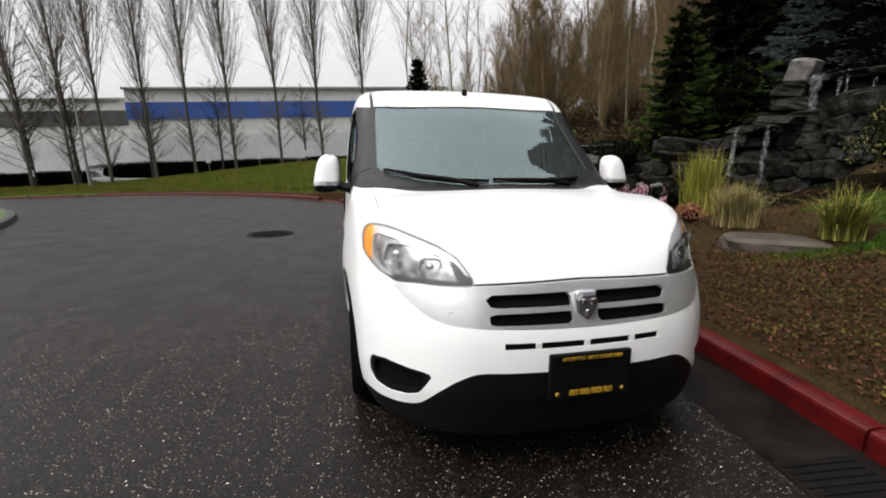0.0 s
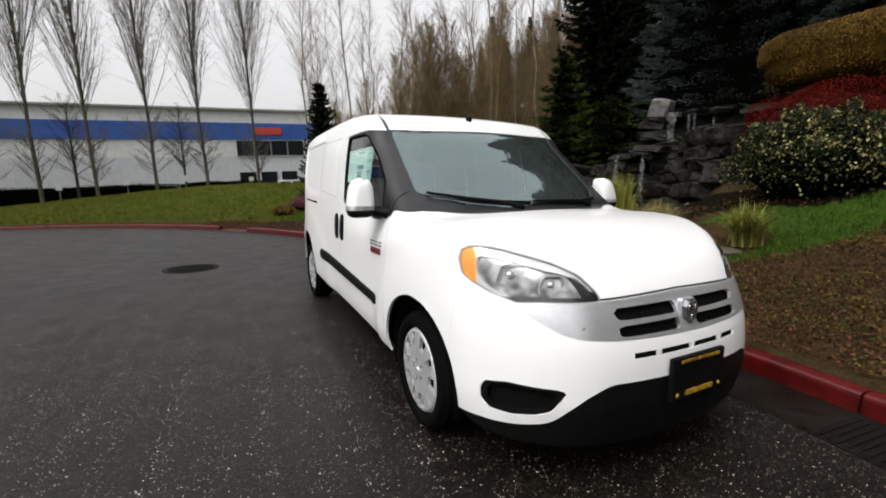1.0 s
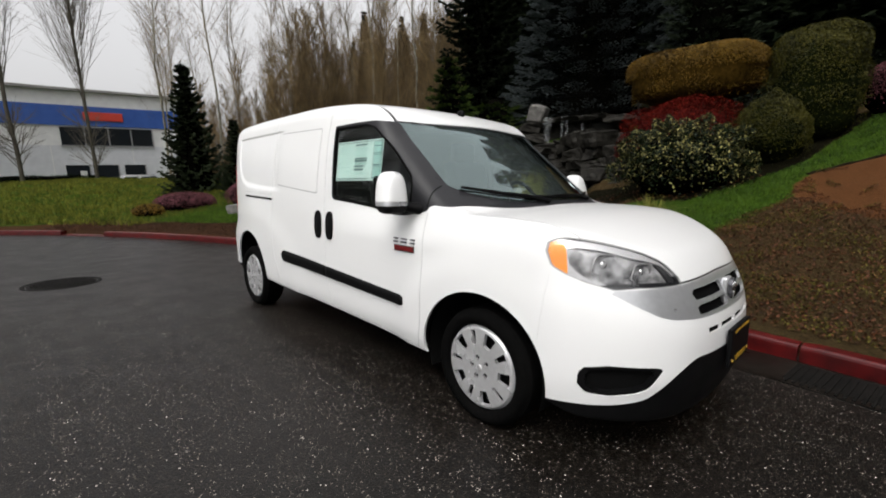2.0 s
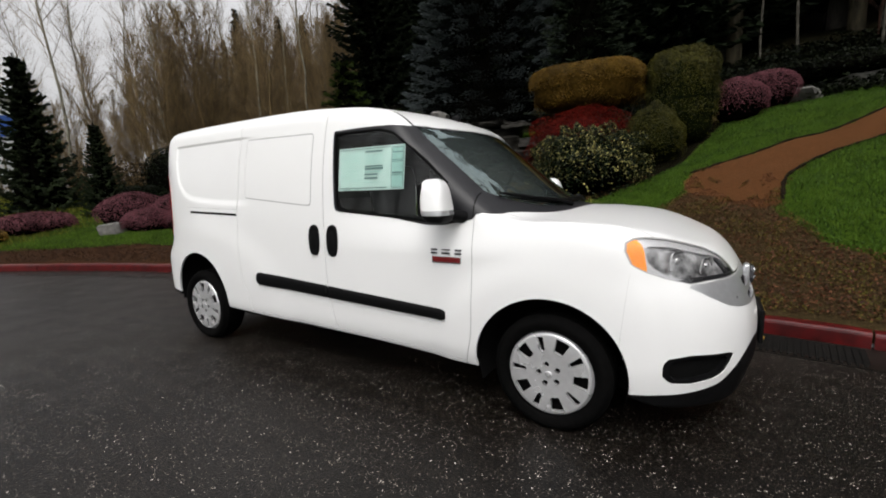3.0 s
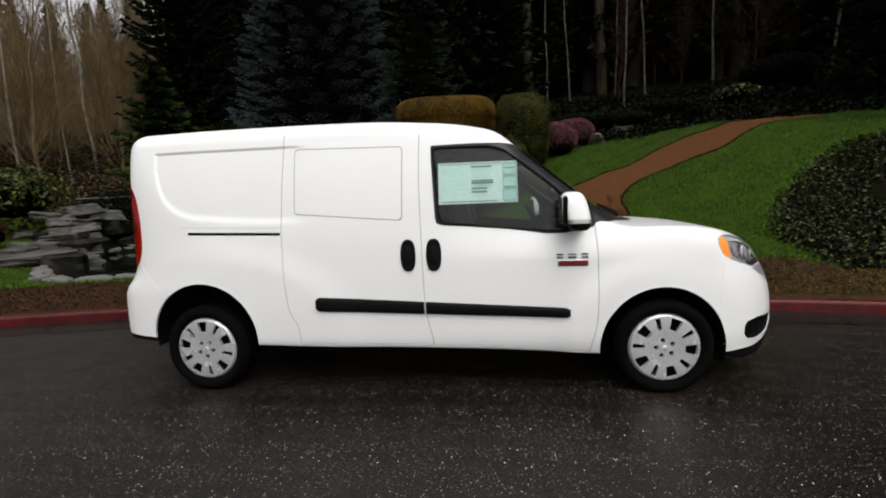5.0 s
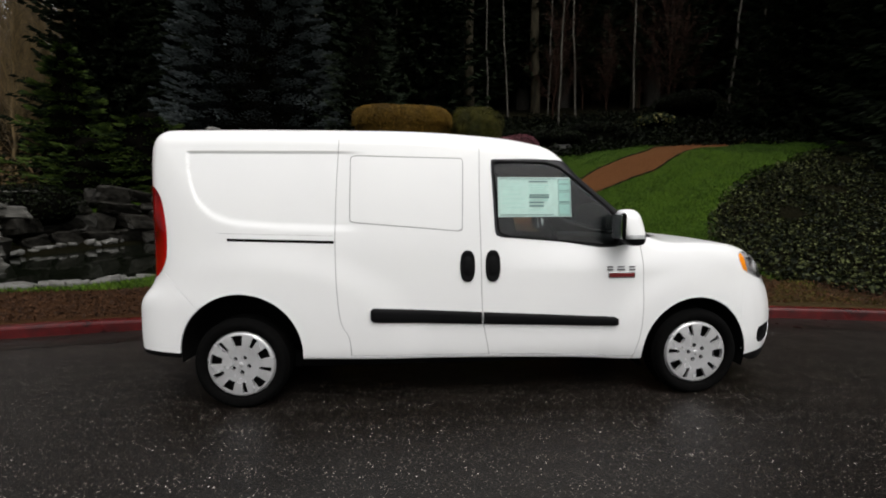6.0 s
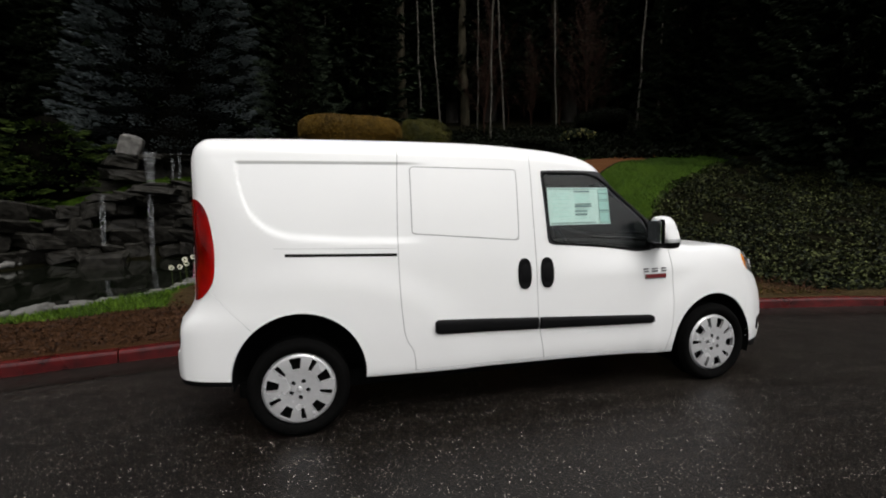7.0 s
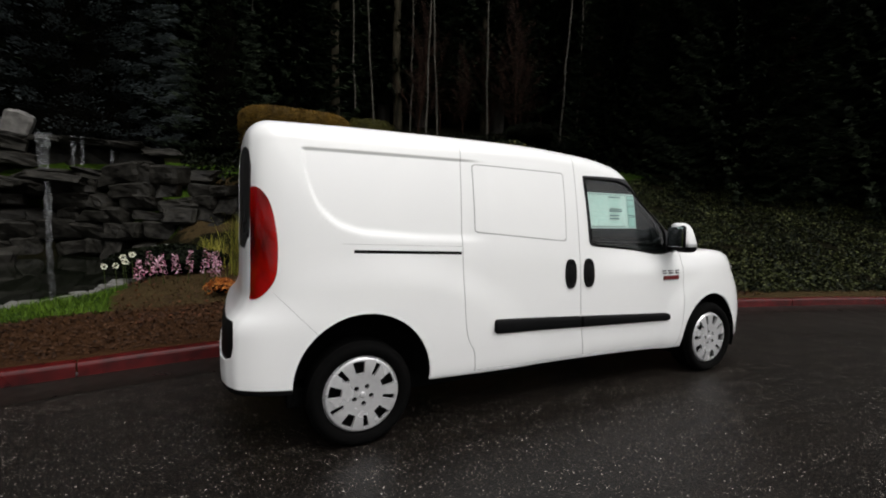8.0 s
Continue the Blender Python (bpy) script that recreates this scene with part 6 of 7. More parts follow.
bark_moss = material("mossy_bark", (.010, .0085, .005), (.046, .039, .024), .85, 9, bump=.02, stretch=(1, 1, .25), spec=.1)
# poplars in a row on the mound before the office
poplar = [bare_meshes("poplar", 18.5, .085, 11 + k, bark_grey, twig_grey, branches=210, twigs=11, angle=(11, 26), start=.08, reach=.34, curl=.9, low=28, sub_len=.46, thin=.24, tip=.0042) for k in range(3)]
rng = random.Random(8)
for k, x in enumerate((-31, -28.4, -26, -23.6, -21.2, -19.0, -16.9, -14.9, -13.2, -11.2, -9.2, -7.15, -4.75, -2.45, 0.05)):
    y = 24.0 + rng.uniform(-.3, .3)
    x, y = beyond_mound(x, y)
    conifer("poplar", "tall bare poplar in a row on the grass mound", poplar[k % 3], x, y, None, rng.uniform(1.2, 1.4), rng.uniform(0, 360), "poplar row")
# smaller, wider leafless trees between them and the wall
crab = [bare_meshes("small_tree", 5.2, .09, 31 + k, bark_dark, twig_shade, branches=52, twigs=14, angle=(25, 60), start=.25, reach=.42, curl=-.2) for k in range(2)]
for k, (x, y) in enumerate(((-20.3, 26.0), (-17.8, 25.6), (-15.8, 25.9), (-12.2, 26.2), (-8.4, 26.3), (-3.6, 26.6))):
    x, y = beyond_mound(x, y)
    conifer("small_bare_tree", "small bare spreading tree near the office wall", crab[k % 2], x, y, None, rng.uniform(1.1, 1.4) * (1.45 if k < 3 else 1), rng.uniform(0, 360), "small bare trees")

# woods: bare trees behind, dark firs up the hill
birch = [bare_meshes("birch", 16, .055, 55 + k, bark_shaded, twig_shaded, branches=24, twigs=5, angle=(20, 45), start=.45, reach=.18, wobble=.028, sub_len=.5) for k in range(2)]
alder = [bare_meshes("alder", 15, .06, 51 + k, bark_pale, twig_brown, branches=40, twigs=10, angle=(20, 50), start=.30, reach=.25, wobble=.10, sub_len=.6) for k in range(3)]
stout = [bare_meshes("stout_tree", 17, .24, 81 + k, bark_moss, twig_shaded, branches=26, twigs=5, angle=(20, 50), start=.4, reach=.2, wobble=.04, sub_len=.5) for k in range(2)]
brush = [bare_meshes("brush", 6.5, .04, 85 + k, twig_russet, twig_russet, branches=44, twigs=15, angle=(8, 40), start=.03, reach=.45, wobble=.12, sub_len=.5, tip=.006, thin=.25) for k in range(2)]
thick = [bare_meshes("thicket", 7.5, .07, 61 + k, twig_brown, twig_brown, branches=56, twigs=20, angle=(8, 42), start=.03, reach=.42, wobble=.12, sub_len=.5, tip=.006, thin=.2) for k in range(3)]
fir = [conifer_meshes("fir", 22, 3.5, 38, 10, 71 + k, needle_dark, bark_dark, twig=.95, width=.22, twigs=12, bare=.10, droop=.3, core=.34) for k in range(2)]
spots = []


def scatter(count, a0, a1, d0, d1, apart, seed):
    r = random.Random(seed)
    got = []
    for _ in range(count * 30):
        if len(got) >= count:
            break
        a, d = r.uniform(a0, a1), d0 + (d1 - d0) * r.random() ** 1.2
        x, y = at_polar(d, a)
        if all((x - u) ** 2 + (y - w) ** 2 > apart**2 for u, w in got + spots):
            got.append((x, y))
    spots.extend(got)
    return got


def wedge(count, b0, b1, r0, r1, apart, seed):
    """Places seen from the road between two bearings east of north."""
    r = random.Random(seed)
    got = []
    for _ in range(count * 30):
        if len(got) >= count:
            break
        b, q = radians(r.uniform(b0, b1)), r0 + (r1 - r0) * r.random()
        x, y = -2.5 + q * math.sin(b), q * math.cos(b)
        if all((x - u) ** 2 + (y - w) ** 2 > apart**2 for u, w in got + spots):
            got.append((x, y))
    spots.extend(got)
    return got


for k, (x, y) in enumerate(wedge(36, 12, 52, 25, 48, 1.9, 5)):
    conifer("alder", "bare pale-trunked tree in the woods", alder[k % 3], x, y, None, rng.uniform(.8, 1.3), rng.uniform(0, 360), "bare woodland trees")
for k, (x, y) in enumerate(wedge(135, 13, 53, 25, 54, 1.1, 6)):
    turned = math.degrees(math.atan2(x + 2.5, y))
    conifer("woodland_thicket", "dense olive-brown bare thicket tree", thick[k % 3], x, y, None, rng.uniform(.75, 1.3) * (.46 + .54 * smoothstep(12, 31, turned)), rng.uniform(0, 360), "thicket trees")
spots += [(19.2, -9.7), (18.1, -5.3), (20.4, -7.0), (20.3, -2.1), (21.2, -3.4), (17.4, -13.6), (20.0, -17.2)]
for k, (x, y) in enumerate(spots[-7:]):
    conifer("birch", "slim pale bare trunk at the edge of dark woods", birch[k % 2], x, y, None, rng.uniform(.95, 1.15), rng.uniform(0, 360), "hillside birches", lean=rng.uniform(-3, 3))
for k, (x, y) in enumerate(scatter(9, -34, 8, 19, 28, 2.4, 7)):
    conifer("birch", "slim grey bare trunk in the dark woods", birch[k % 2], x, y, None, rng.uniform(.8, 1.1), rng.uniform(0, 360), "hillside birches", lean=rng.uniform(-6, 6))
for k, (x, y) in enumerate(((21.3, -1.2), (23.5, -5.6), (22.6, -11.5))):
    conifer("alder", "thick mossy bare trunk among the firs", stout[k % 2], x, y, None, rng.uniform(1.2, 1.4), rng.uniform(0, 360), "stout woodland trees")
for k, (x, y) in enumerate(scatter(44, -40, -6, 17.5, 30, 1.5, 12)):
    conifer("russet_thicket", "reddish-brown bare brush in the dark woods", brush[k % 2], x, y, None, rng.uniform(.7, 1.3), rng.uniform(0, 360), "russet brush")
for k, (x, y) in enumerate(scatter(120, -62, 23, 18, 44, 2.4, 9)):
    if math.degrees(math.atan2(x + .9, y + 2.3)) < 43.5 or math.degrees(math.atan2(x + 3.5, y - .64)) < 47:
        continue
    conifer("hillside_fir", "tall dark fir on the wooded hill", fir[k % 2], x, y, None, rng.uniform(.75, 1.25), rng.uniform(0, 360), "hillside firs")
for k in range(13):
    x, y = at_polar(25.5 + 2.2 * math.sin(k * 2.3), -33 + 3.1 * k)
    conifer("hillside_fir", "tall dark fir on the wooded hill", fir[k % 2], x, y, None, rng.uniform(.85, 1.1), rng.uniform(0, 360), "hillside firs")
for k, (x, y) in enumerate(wedge(14, 26, 50, 52, 75, 4, 10)):
    conifer("hillside_fir", "tall dark fir far behind the bare woods", fir[k % 2], x, y, None, rng.uniform(.40, .62), rng.uniform(0, 360), "hillside firs")

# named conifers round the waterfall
# Frosted tips keep their pale colour; inner needles are darkened as tier shade.
spruce = tiered_meshes("blue_spruce", 15, 4.9, 19, 24, 91, leafy("shaded_spruce_needles", (.002, .003, .003), (.010, .013, .013), .7), needle_blue, bark_dark, blades=170, length=.20, width=.032, pad=.10, level=.4, even=1.0)
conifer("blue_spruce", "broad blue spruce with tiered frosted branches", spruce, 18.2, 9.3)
firs = conifer_meshes("tall_fir", 19, 3.0, 52, 14, 92, needle_dark, bark_dark, twig=.55, width=.10, twigs=20, droop=.28, bare=.02, core=.36)
conifer("tall_fir", "tall dense dark fir beside the blue spruce", firs, 16.3, 15.0)
conifer("tall_fir", "tall dense dark fir beside the blue spruce", firs, 20.0, 14.5, None, 1.1, 80)
for x, y, size in ((6.4, -12.6, 1.0), (3.4, -15.6, 1.1), (9.9, -14.2, .95), (-.5, -17.5, 1.05), (13.2, -13.6, .9)):
    conifer("tall_fir", "tall dense dark fir rising from the ivy bank", firs, x, y, None, size, x * 40)
cone = tiered_meshes("grey_fir", 9, 2.3, 14, 14, 93, needle_dark, leafy("grey_green_needles", (.014, .022, .014), (.07, .09, .058), .6), bark_dark, blades=46, length=.24, width=.04)
conifer("grey_green_fir", "conical grey-green fir behind the clipped hedge", cone, 17.0, 4.2)
small = tiered_meshes("small_fir", 5.4, 1.8, 12, 13, 94, needle_shaded, needle_green, bark_dark, blades=48, length=.22, width=.035)
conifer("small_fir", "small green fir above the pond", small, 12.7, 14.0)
cedar = tiered_meshes("cedar", 2.8, 2.4, 5, 13, 95, needle_shaded, needle_green, bark_dark, power=.45, blades=66, length=.22, width=.035, bare=.25)
conifer("spreading_cedar", "low spreading green cedar over the rocks", cedar, 13.2, 11.6, 1.75)
conifer("spreading_cedar", "low spreading green cedar over the rocks", cedar, 11.6, 12.6, 1.2, .8, 70)
thuja = conifer_meshes("thuja", 5.2, 1.25, 30, 13, 96, leafy("thuja_sprays", (.004, .008, .003), (.026, .036, .014), .6), bark_dark, twig=.32, width=.07, twigs=14, droop=.45, bare=.01)
conifer("column_conifer", "dark narrow conifer at the end of the mound", thuja, 2.65, 19.1)
conifer("column_conifer", "dark bushy conifer behind the heather", thuja, 3.5, 16.4, None, .58, 40)

# clipped and loose shrubs
gold_m = leafy("golden_hedge_leaves", (.028, .016, .0025), (.185, .105, .012), .6, .35)
red_m = leafy("red_barberry_leaves", (.024, .0022, .0016), (.115, .008, .004), .7, .3, spec=.04)
vary_m = material("variegated_leaves", (.006, .011, .003), (.27, .24, .085), .45, 2.0, island=1.0, spread=(.66, 1.15), detail=2, spec=.1)
dome_m = leafy("dome_shrub_leaves", (.006, .008, .0012), (.062, .056, .005), .6, .4)
pink_m = leafy("pink_heather_sprigs", (.04, .011, .015), (.18, .065, .08), .7, .7)
ivy_m = material("ivy_leaves", (.0035, .006, .0017), (.075, .085, .028), .6, .9, island=.8, spread=(.48, 1.1), detail=2, spec=.10)
# Near-black leaves: shade is put into the colour of these shrubs and hedges.
shade_m = leafy("shaded_shrub_leaves", (.0008, .0016, .0005), (.005, .0075, .002), .6, .7, spec=.06)
L = lambda x, y: float(land(x, y))
# Solid cores repeat the leaf colours darker, for the shade inside each shrub.
gold_core = material("golden_shaded_core", (.012, .007, .0012), (.05, .028, .005), .9, 14, spec=.03, bump=.02)
red_core = material("red_shaded_core", (.012, .002, .002), (.045, .006, .005), .9, 14, spec=.03, bump=.02)
dome_core = material("green_shaded_core", (.002, .0035, .001), (.010, .012, .0025), .9, 14, spec=.03, bump=.02)
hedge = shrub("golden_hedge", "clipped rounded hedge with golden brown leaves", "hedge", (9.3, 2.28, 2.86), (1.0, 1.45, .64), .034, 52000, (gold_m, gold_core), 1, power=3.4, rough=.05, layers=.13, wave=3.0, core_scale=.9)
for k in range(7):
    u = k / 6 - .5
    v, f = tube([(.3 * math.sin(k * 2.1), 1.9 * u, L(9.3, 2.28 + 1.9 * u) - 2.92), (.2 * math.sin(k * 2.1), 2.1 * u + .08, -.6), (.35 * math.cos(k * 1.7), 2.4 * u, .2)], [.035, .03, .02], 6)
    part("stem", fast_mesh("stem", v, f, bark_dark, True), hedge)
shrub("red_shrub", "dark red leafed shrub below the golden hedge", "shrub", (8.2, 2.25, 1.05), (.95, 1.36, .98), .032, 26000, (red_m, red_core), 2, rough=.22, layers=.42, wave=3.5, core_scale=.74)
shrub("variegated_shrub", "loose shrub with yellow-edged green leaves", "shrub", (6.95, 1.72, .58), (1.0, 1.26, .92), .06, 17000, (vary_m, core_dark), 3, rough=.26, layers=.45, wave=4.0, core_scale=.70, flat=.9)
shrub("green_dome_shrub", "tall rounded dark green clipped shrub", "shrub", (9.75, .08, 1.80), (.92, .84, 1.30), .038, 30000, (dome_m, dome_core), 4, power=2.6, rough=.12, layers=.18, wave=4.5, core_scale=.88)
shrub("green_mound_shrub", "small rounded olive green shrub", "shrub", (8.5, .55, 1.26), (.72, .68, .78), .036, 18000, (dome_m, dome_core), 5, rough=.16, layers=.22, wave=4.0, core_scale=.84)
for k, (x, y, hx, hy, hz) in enumerate(((11.05, -1.1, .75, .7, .62), (11.85, -1.75, .8, .75, .60), (3.1, 13.7, .95, .8, .58), (4.0, 12.6, .95, .9, .55), (2.9, 12.4, .7, .6, .38), (1.4, 15.6, 1.0, .7, .36), (3.6, 12.0, .6, .55, .34))):
    shrub("heather", "low mounded dusky pink heather", "shrub", (x, y, L(x, y) - .08), (hx, hy, hz), .034, 11000, (pink_m, core_dark), 20 + k, rough=.10, layers=.2, group="heathers")
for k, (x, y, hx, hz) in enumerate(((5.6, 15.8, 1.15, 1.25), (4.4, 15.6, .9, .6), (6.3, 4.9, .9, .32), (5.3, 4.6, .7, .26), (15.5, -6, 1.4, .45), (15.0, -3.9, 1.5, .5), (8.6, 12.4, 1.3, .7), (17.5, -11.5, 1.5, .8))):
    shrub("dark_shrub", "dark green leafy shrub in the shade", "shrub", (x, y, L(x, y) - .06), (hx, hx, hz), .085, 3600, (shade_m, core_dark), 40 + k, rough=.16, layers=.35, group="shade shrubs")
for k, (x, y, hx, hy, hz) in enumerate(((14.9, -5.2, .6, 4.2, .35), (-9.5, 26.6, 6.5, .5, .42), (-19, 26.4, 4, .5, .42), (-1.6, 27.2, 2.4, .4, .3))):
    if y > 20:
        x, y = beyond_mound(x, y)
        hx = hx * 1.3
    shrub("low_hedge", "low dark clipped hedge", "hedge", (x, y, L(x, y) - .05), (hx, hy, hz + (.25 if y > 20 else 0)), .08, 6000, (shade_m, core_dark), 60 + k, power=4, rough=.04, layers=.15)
shrub("yellow_shrub", "small yellowish leafy shrub on the slope", "shrub", (15.8, -8.9, L(15.8, -8.9)), (.9, .9, .40), .14, 900, (vary_m, core_dark), 70, rough=.2, layers=.5, core_scale=.6)
shrub("yellow_shrub", "small yellowish leafy shrub by the bark strip", "shrub", (.1, 14.6, L(.1, 14.6)), (.5, .4, .24), .06, 1500, (gold_m, core_dark), 71, rough=.2)
shrub("rhododendron", "loose yellow-green leafy shrub above the rock cascade", "shrub", (6.9, 13.9, L(6.9, 13.9) + .35), (1.15, 1.1, .85), .15, 1500, (leafy("rhododendron_leaves", (.008, .014, .003), (.075, .080, .016), .5, .8), core_dark), 72, rough=.25, layers=.5, core_scale=.6)
shrub("russet_shrub", "low russet brown shrub between heather and rocks", "shrub", (5.1, 13.2, L(5.1, 13.2)), (.8, .7, .5), .05, 3000, (leafy("russet_leaves", (.02, .008, .004), (.075, .03, .014), .7, .6), core_dark), 73, rough=.2, layers=.4)

# tufts, flowers and leaves on the beds
reed_m = leafy("reed_blades", (.10, .11, .014), (.36, .33, .06), .6, .7)
sedge_m = leafy("sedge_blades", (.11, .09, .03), (.36, .30, .13), .6, .7)
flax_m = leafy("flax_blades", (.045, .055, .009), (.25, .235, .05), .5, .7)
grass_tuft("tall_grass_tuft", "tall yellow-green ornamental grass clump", (4.55, 3.55, L(4.55, 3.55)), 800, 1.0, reed_m, 1, .10, .42, .007)
grass_tuft("sedge_tuft", "arching dry straw-coloured grass clump", (3.95, 2.3, L(3.95, 2.3)), 1500, .58, sedge_m, 2, .09, .78, .0045)
grass_tuft("flax_tuft", "spiky yellow-green grass clump in the bed", (3.95, 1.05, L(3.95, 1.05)), 460, .58, flax_m, 3, .06, .95, .009)
grass_tuft("reed_tuft", "green grass clump beside the rock wall", (5.2, 4.15, L(5.2, 4.15)), 240, .6, reed_m, 4, .08, .6, .009)
stem_m = leafy("flower_stems", (.02, .035, .008), (.06, .08, .02), .6)
petal_m = leafy("pink_petals", (.30, .09, .15), (.66, .42, .50), .6, .8)
white_m = leafy("white_petals", (.55, .52, .36), (.75, .74, .62), .6, .6)
orange_m = leafy("orange_leaves", (.22, .05, .008), (.45, .16, .03), .6, .8)


def flower_spike(x, y, h, seed):
    r = np.random.default_rng(seed)
    root = thing("flower_spike", "upright pink and white flower spike in the bed", "flower", pose(x, y, L(x, y), r.uniform(-6, 6), r.uniform(-6, 6)), "pink flowers")
    v, f = tube([(0, 0, 0), (.01, 0, h * .5), (0, 0, h)], [.006, .005, .003], 4)
    part("stem", fast_mesh("stem", v, f, stem_m), root)
    k = 70
    z = h * r.uniform(.35, 1, k)
    az = r.uniform(0, 6.28, k)
    rad = .055 * (1.15 - (z / h)) + .018
    p = np.stack([np.cos(az) * rad, np.sin(az) * rad, z], 1)
    v, f = leaf_quads(p, p * (1, 1, .2) / rad[:, None], .035, .026, r)
    part("petals", fast_mesh("petals", v, f, petal_m), root)["kind"] = "stuff"


def daffodil(x, y, h, seed):
    r = np.random.default_rng(seed)
    root = thing("white_flower", "pale yellow-white flower on a thin stem", "flower", pose(x, y, L(x, y)), "white flowers")
    v, f = tube([(0, 0, 0), (0, .01, h)], [.005, .004], 4)
    part("stem", fast_mesh("stem", v, f, stem_m), root)
    az = np.arange(6) * 1.047
    p = np.stack([-.02 + 0 * az, np.cos(az) * .03, h + np.sin(az) * .03], 1)
    v, f = leaf_quads(p, np.tile([-1.0, 0, .2], (6, 1)), .042, .028, r, flat=.2)
    part("petals", fast_mesh("petals", v, f, white_m), root)


for k, (x, y, h) in enumerate(((3.98, 5.0, .42), (4.02, 4.88, .52), (4.1, 4.72, .46), (4.22, 4.55, .45), (4.12, 4.42, .50), (3.95, 4.20, .55), (4.0, 4.10, .48), (3.9, 4.05, .42), (4.25, 4.02, .46), (3.75, 3.7, .4), (4.3, 4.85, .4))):
    flower_spike(x, y, h, k)
for k, (x, y, h) in enumerate(((4.3, 5.45, .40), (4.22, 5.30, .36), (4.15, 5.2, .44), (4.3, 5.12, .46), (4.05, 5.15, .38))):
    daffodil(x, y, h, k)
shrub("orange_shrub", "small orange-leafed plant at the bed's edge", "plant", (3.25, 3.95, L(3.25, 3.95)), (.20, .2, .14), .035, 500, (orange_m, core_dark), 80, rough=.2, layers=.5, core_scale=.5)
shrub("pale_red_plant", "small reddish dry plant among the tufts", "plant", (3.9, 3.0, L(3.9, 3.0)), (.22, .2, .16), .04, 500, (leafy("dry_red_leaves", (.12, .03, .02), (.35, .16, .10), .7), core_dark), 81, rough=.2, layers=.5, core_scale=.5)


def within_ring(a0, a1, d0, d1, keep=None):
    def pick(r, count):
        a = r.uniform(a0, a1, count)
        d = np.sqrt(r.uniform((RK + d0) ** 2, (RK + d1) ** 2, count)) - RK
        x = CX + (RK + d) * np.cos(np.radians(a))
        y = CY + (RK + d) * np.sin(np.radians(a))
        if keep is None:
            return x, y
        ok = keep(x, y)
        return x[ok], y[ok]

    return pick


lawn_m = leafy("lawn_blades", (.009, .023, .002), (.048, .096, .008), .6, .7)
lawn_keep = lambda x, y: (outline_distance(LITTER, x, y) > .02) & (outline_distance(BED, x, y) > .02) & (outline_distance(TRAIL, x, y) > .03) & (outline_distance(IVY, x, y) > .0) & (np.hypot((x - 7.3) / 3.7, (y - 8.3) / 3.0) > 1.12)
blades_on("lawn_grass", "short wet green lawn beside the bark path", within_ring(-24, 1, 1.2, 11.5, lawn_keep), 190000, .055, .006, lawn_m, 1)
blades_on("verge_grass", "short green grass between bark strip and pond", within_ring(7, 34, 1.55, 5.5, lawn_keep), 110000, .07, .007, leafy("verge_blades", (.014, .034, .003), (.085, .150, .012), .6, .7), 2)
blades_on("mound_grass", "rough green grass on the mound", within_ring(28, 105, .9, 11, lawn_keep), 125000, .13, .012, leafy("mound_blades", (.030, .042, .004), (.150, .150, .018), .7, .7), 3)
litter_m = leafy("fallen_leaves", (.020, .0075, .0035), (.095, .034, .014), .6, .7)
moss_m = leafy("moss_sprigs", (.026, .024, .004), (.095, .080, .013), .8, .6)
in_litter = lambda x, y: (outline_distance(LITTER, x, y) < .1) & (outline_distance(TRAIL, x, y) + .35 * np.sin(x * 7.3 + 3 * np.sin(y * 5.1)) * np.cos(y * 8.7) > -.2)
leaves_on("leaf_litter", "wet brown fallen leaves on the soil", "leaves", within_ring(-14, 5, .17, 6, in_litter), 80000, .027, litter_m, 4, lift=.02, flat=.5)
leaves_on("moss_patches", "yellow-green moss sprigs among fallen leaves", "moss", within_ring(-14, 5, .17, 6, lambda x, y: in_litter(x, y) & (np.sin(x * 4.1 + 2 * np.sin(y * 2.3)) * np.cos(y * 3.7 + x) > -.1)), 70000, .022, moss_m, 5, lift=.035, flat=.9)
leaves_on("bark_chips", "brown bark chips on the strip behind the kerb", "bark", within_ring(3, 34, .17, 1.6), 16000, .035, leafy("bark_chip", (.012, .0055, .0028), (.056, .025, .011), .75, .8), 6, lift=.008)
in_ivy = lambda x, y: outline_distance(IVY, x, y) < .15
leaves_on("ivy_cover", "dark glossy ivy covering the bank", "ivy", within_ring(-46, -9, .3, 9, lambda x, y: in_ivy(x, y) & (np.sin(x * 1.9 + 1.2 * np.sin(y * 1.3)) * np.cos(y * 2.2 + .7 * x) > -.85)), 95000, .062, ivy_m, 7, lift=.09, flat=.55, ratio=1.2)
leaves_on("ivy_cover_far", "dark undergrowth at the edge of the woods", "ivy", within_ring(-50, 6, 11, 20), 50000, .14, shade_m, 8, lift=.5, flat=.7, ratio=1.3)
leaves_on("bed_leaves", "dead leaves and low weeds in the planting bed", "leaves", within_ring(-3, 12, .9, 6, lambda x, y: outline_distance(BED, x, y) < 0), 5000, .04, litter_m, 9, lift=.03, flat=.6)
leaves_on("wood_floor_leaves", "brown undergrowth below the bare woods", "leaves", within_ring(20, 40, 8, 26), 40000, .13, leafy("woodland_floor_leaves", (.014, .010, .004), (.07, .045, .018), .8, .9), 10, lift=1.5, flat=.9)
# ---------------------------------------------------------------- rock wall, waterfall and pond
rock_m = material("wet_grey_rock", (.0012, .0011, .0009), (.034, .032, .027), .5, 5, spec=.06, bump=.03, bump_scale=7, rough_spread=.12, island=.45, coarse=1.0, spread=(.40, .78))
rock_slab = material("grey_slab_rock", (.012, .0115, .010), (.095, .092, .082), .5, 5, spec=.12, bump=.02, bump_scale=9, island=.2)
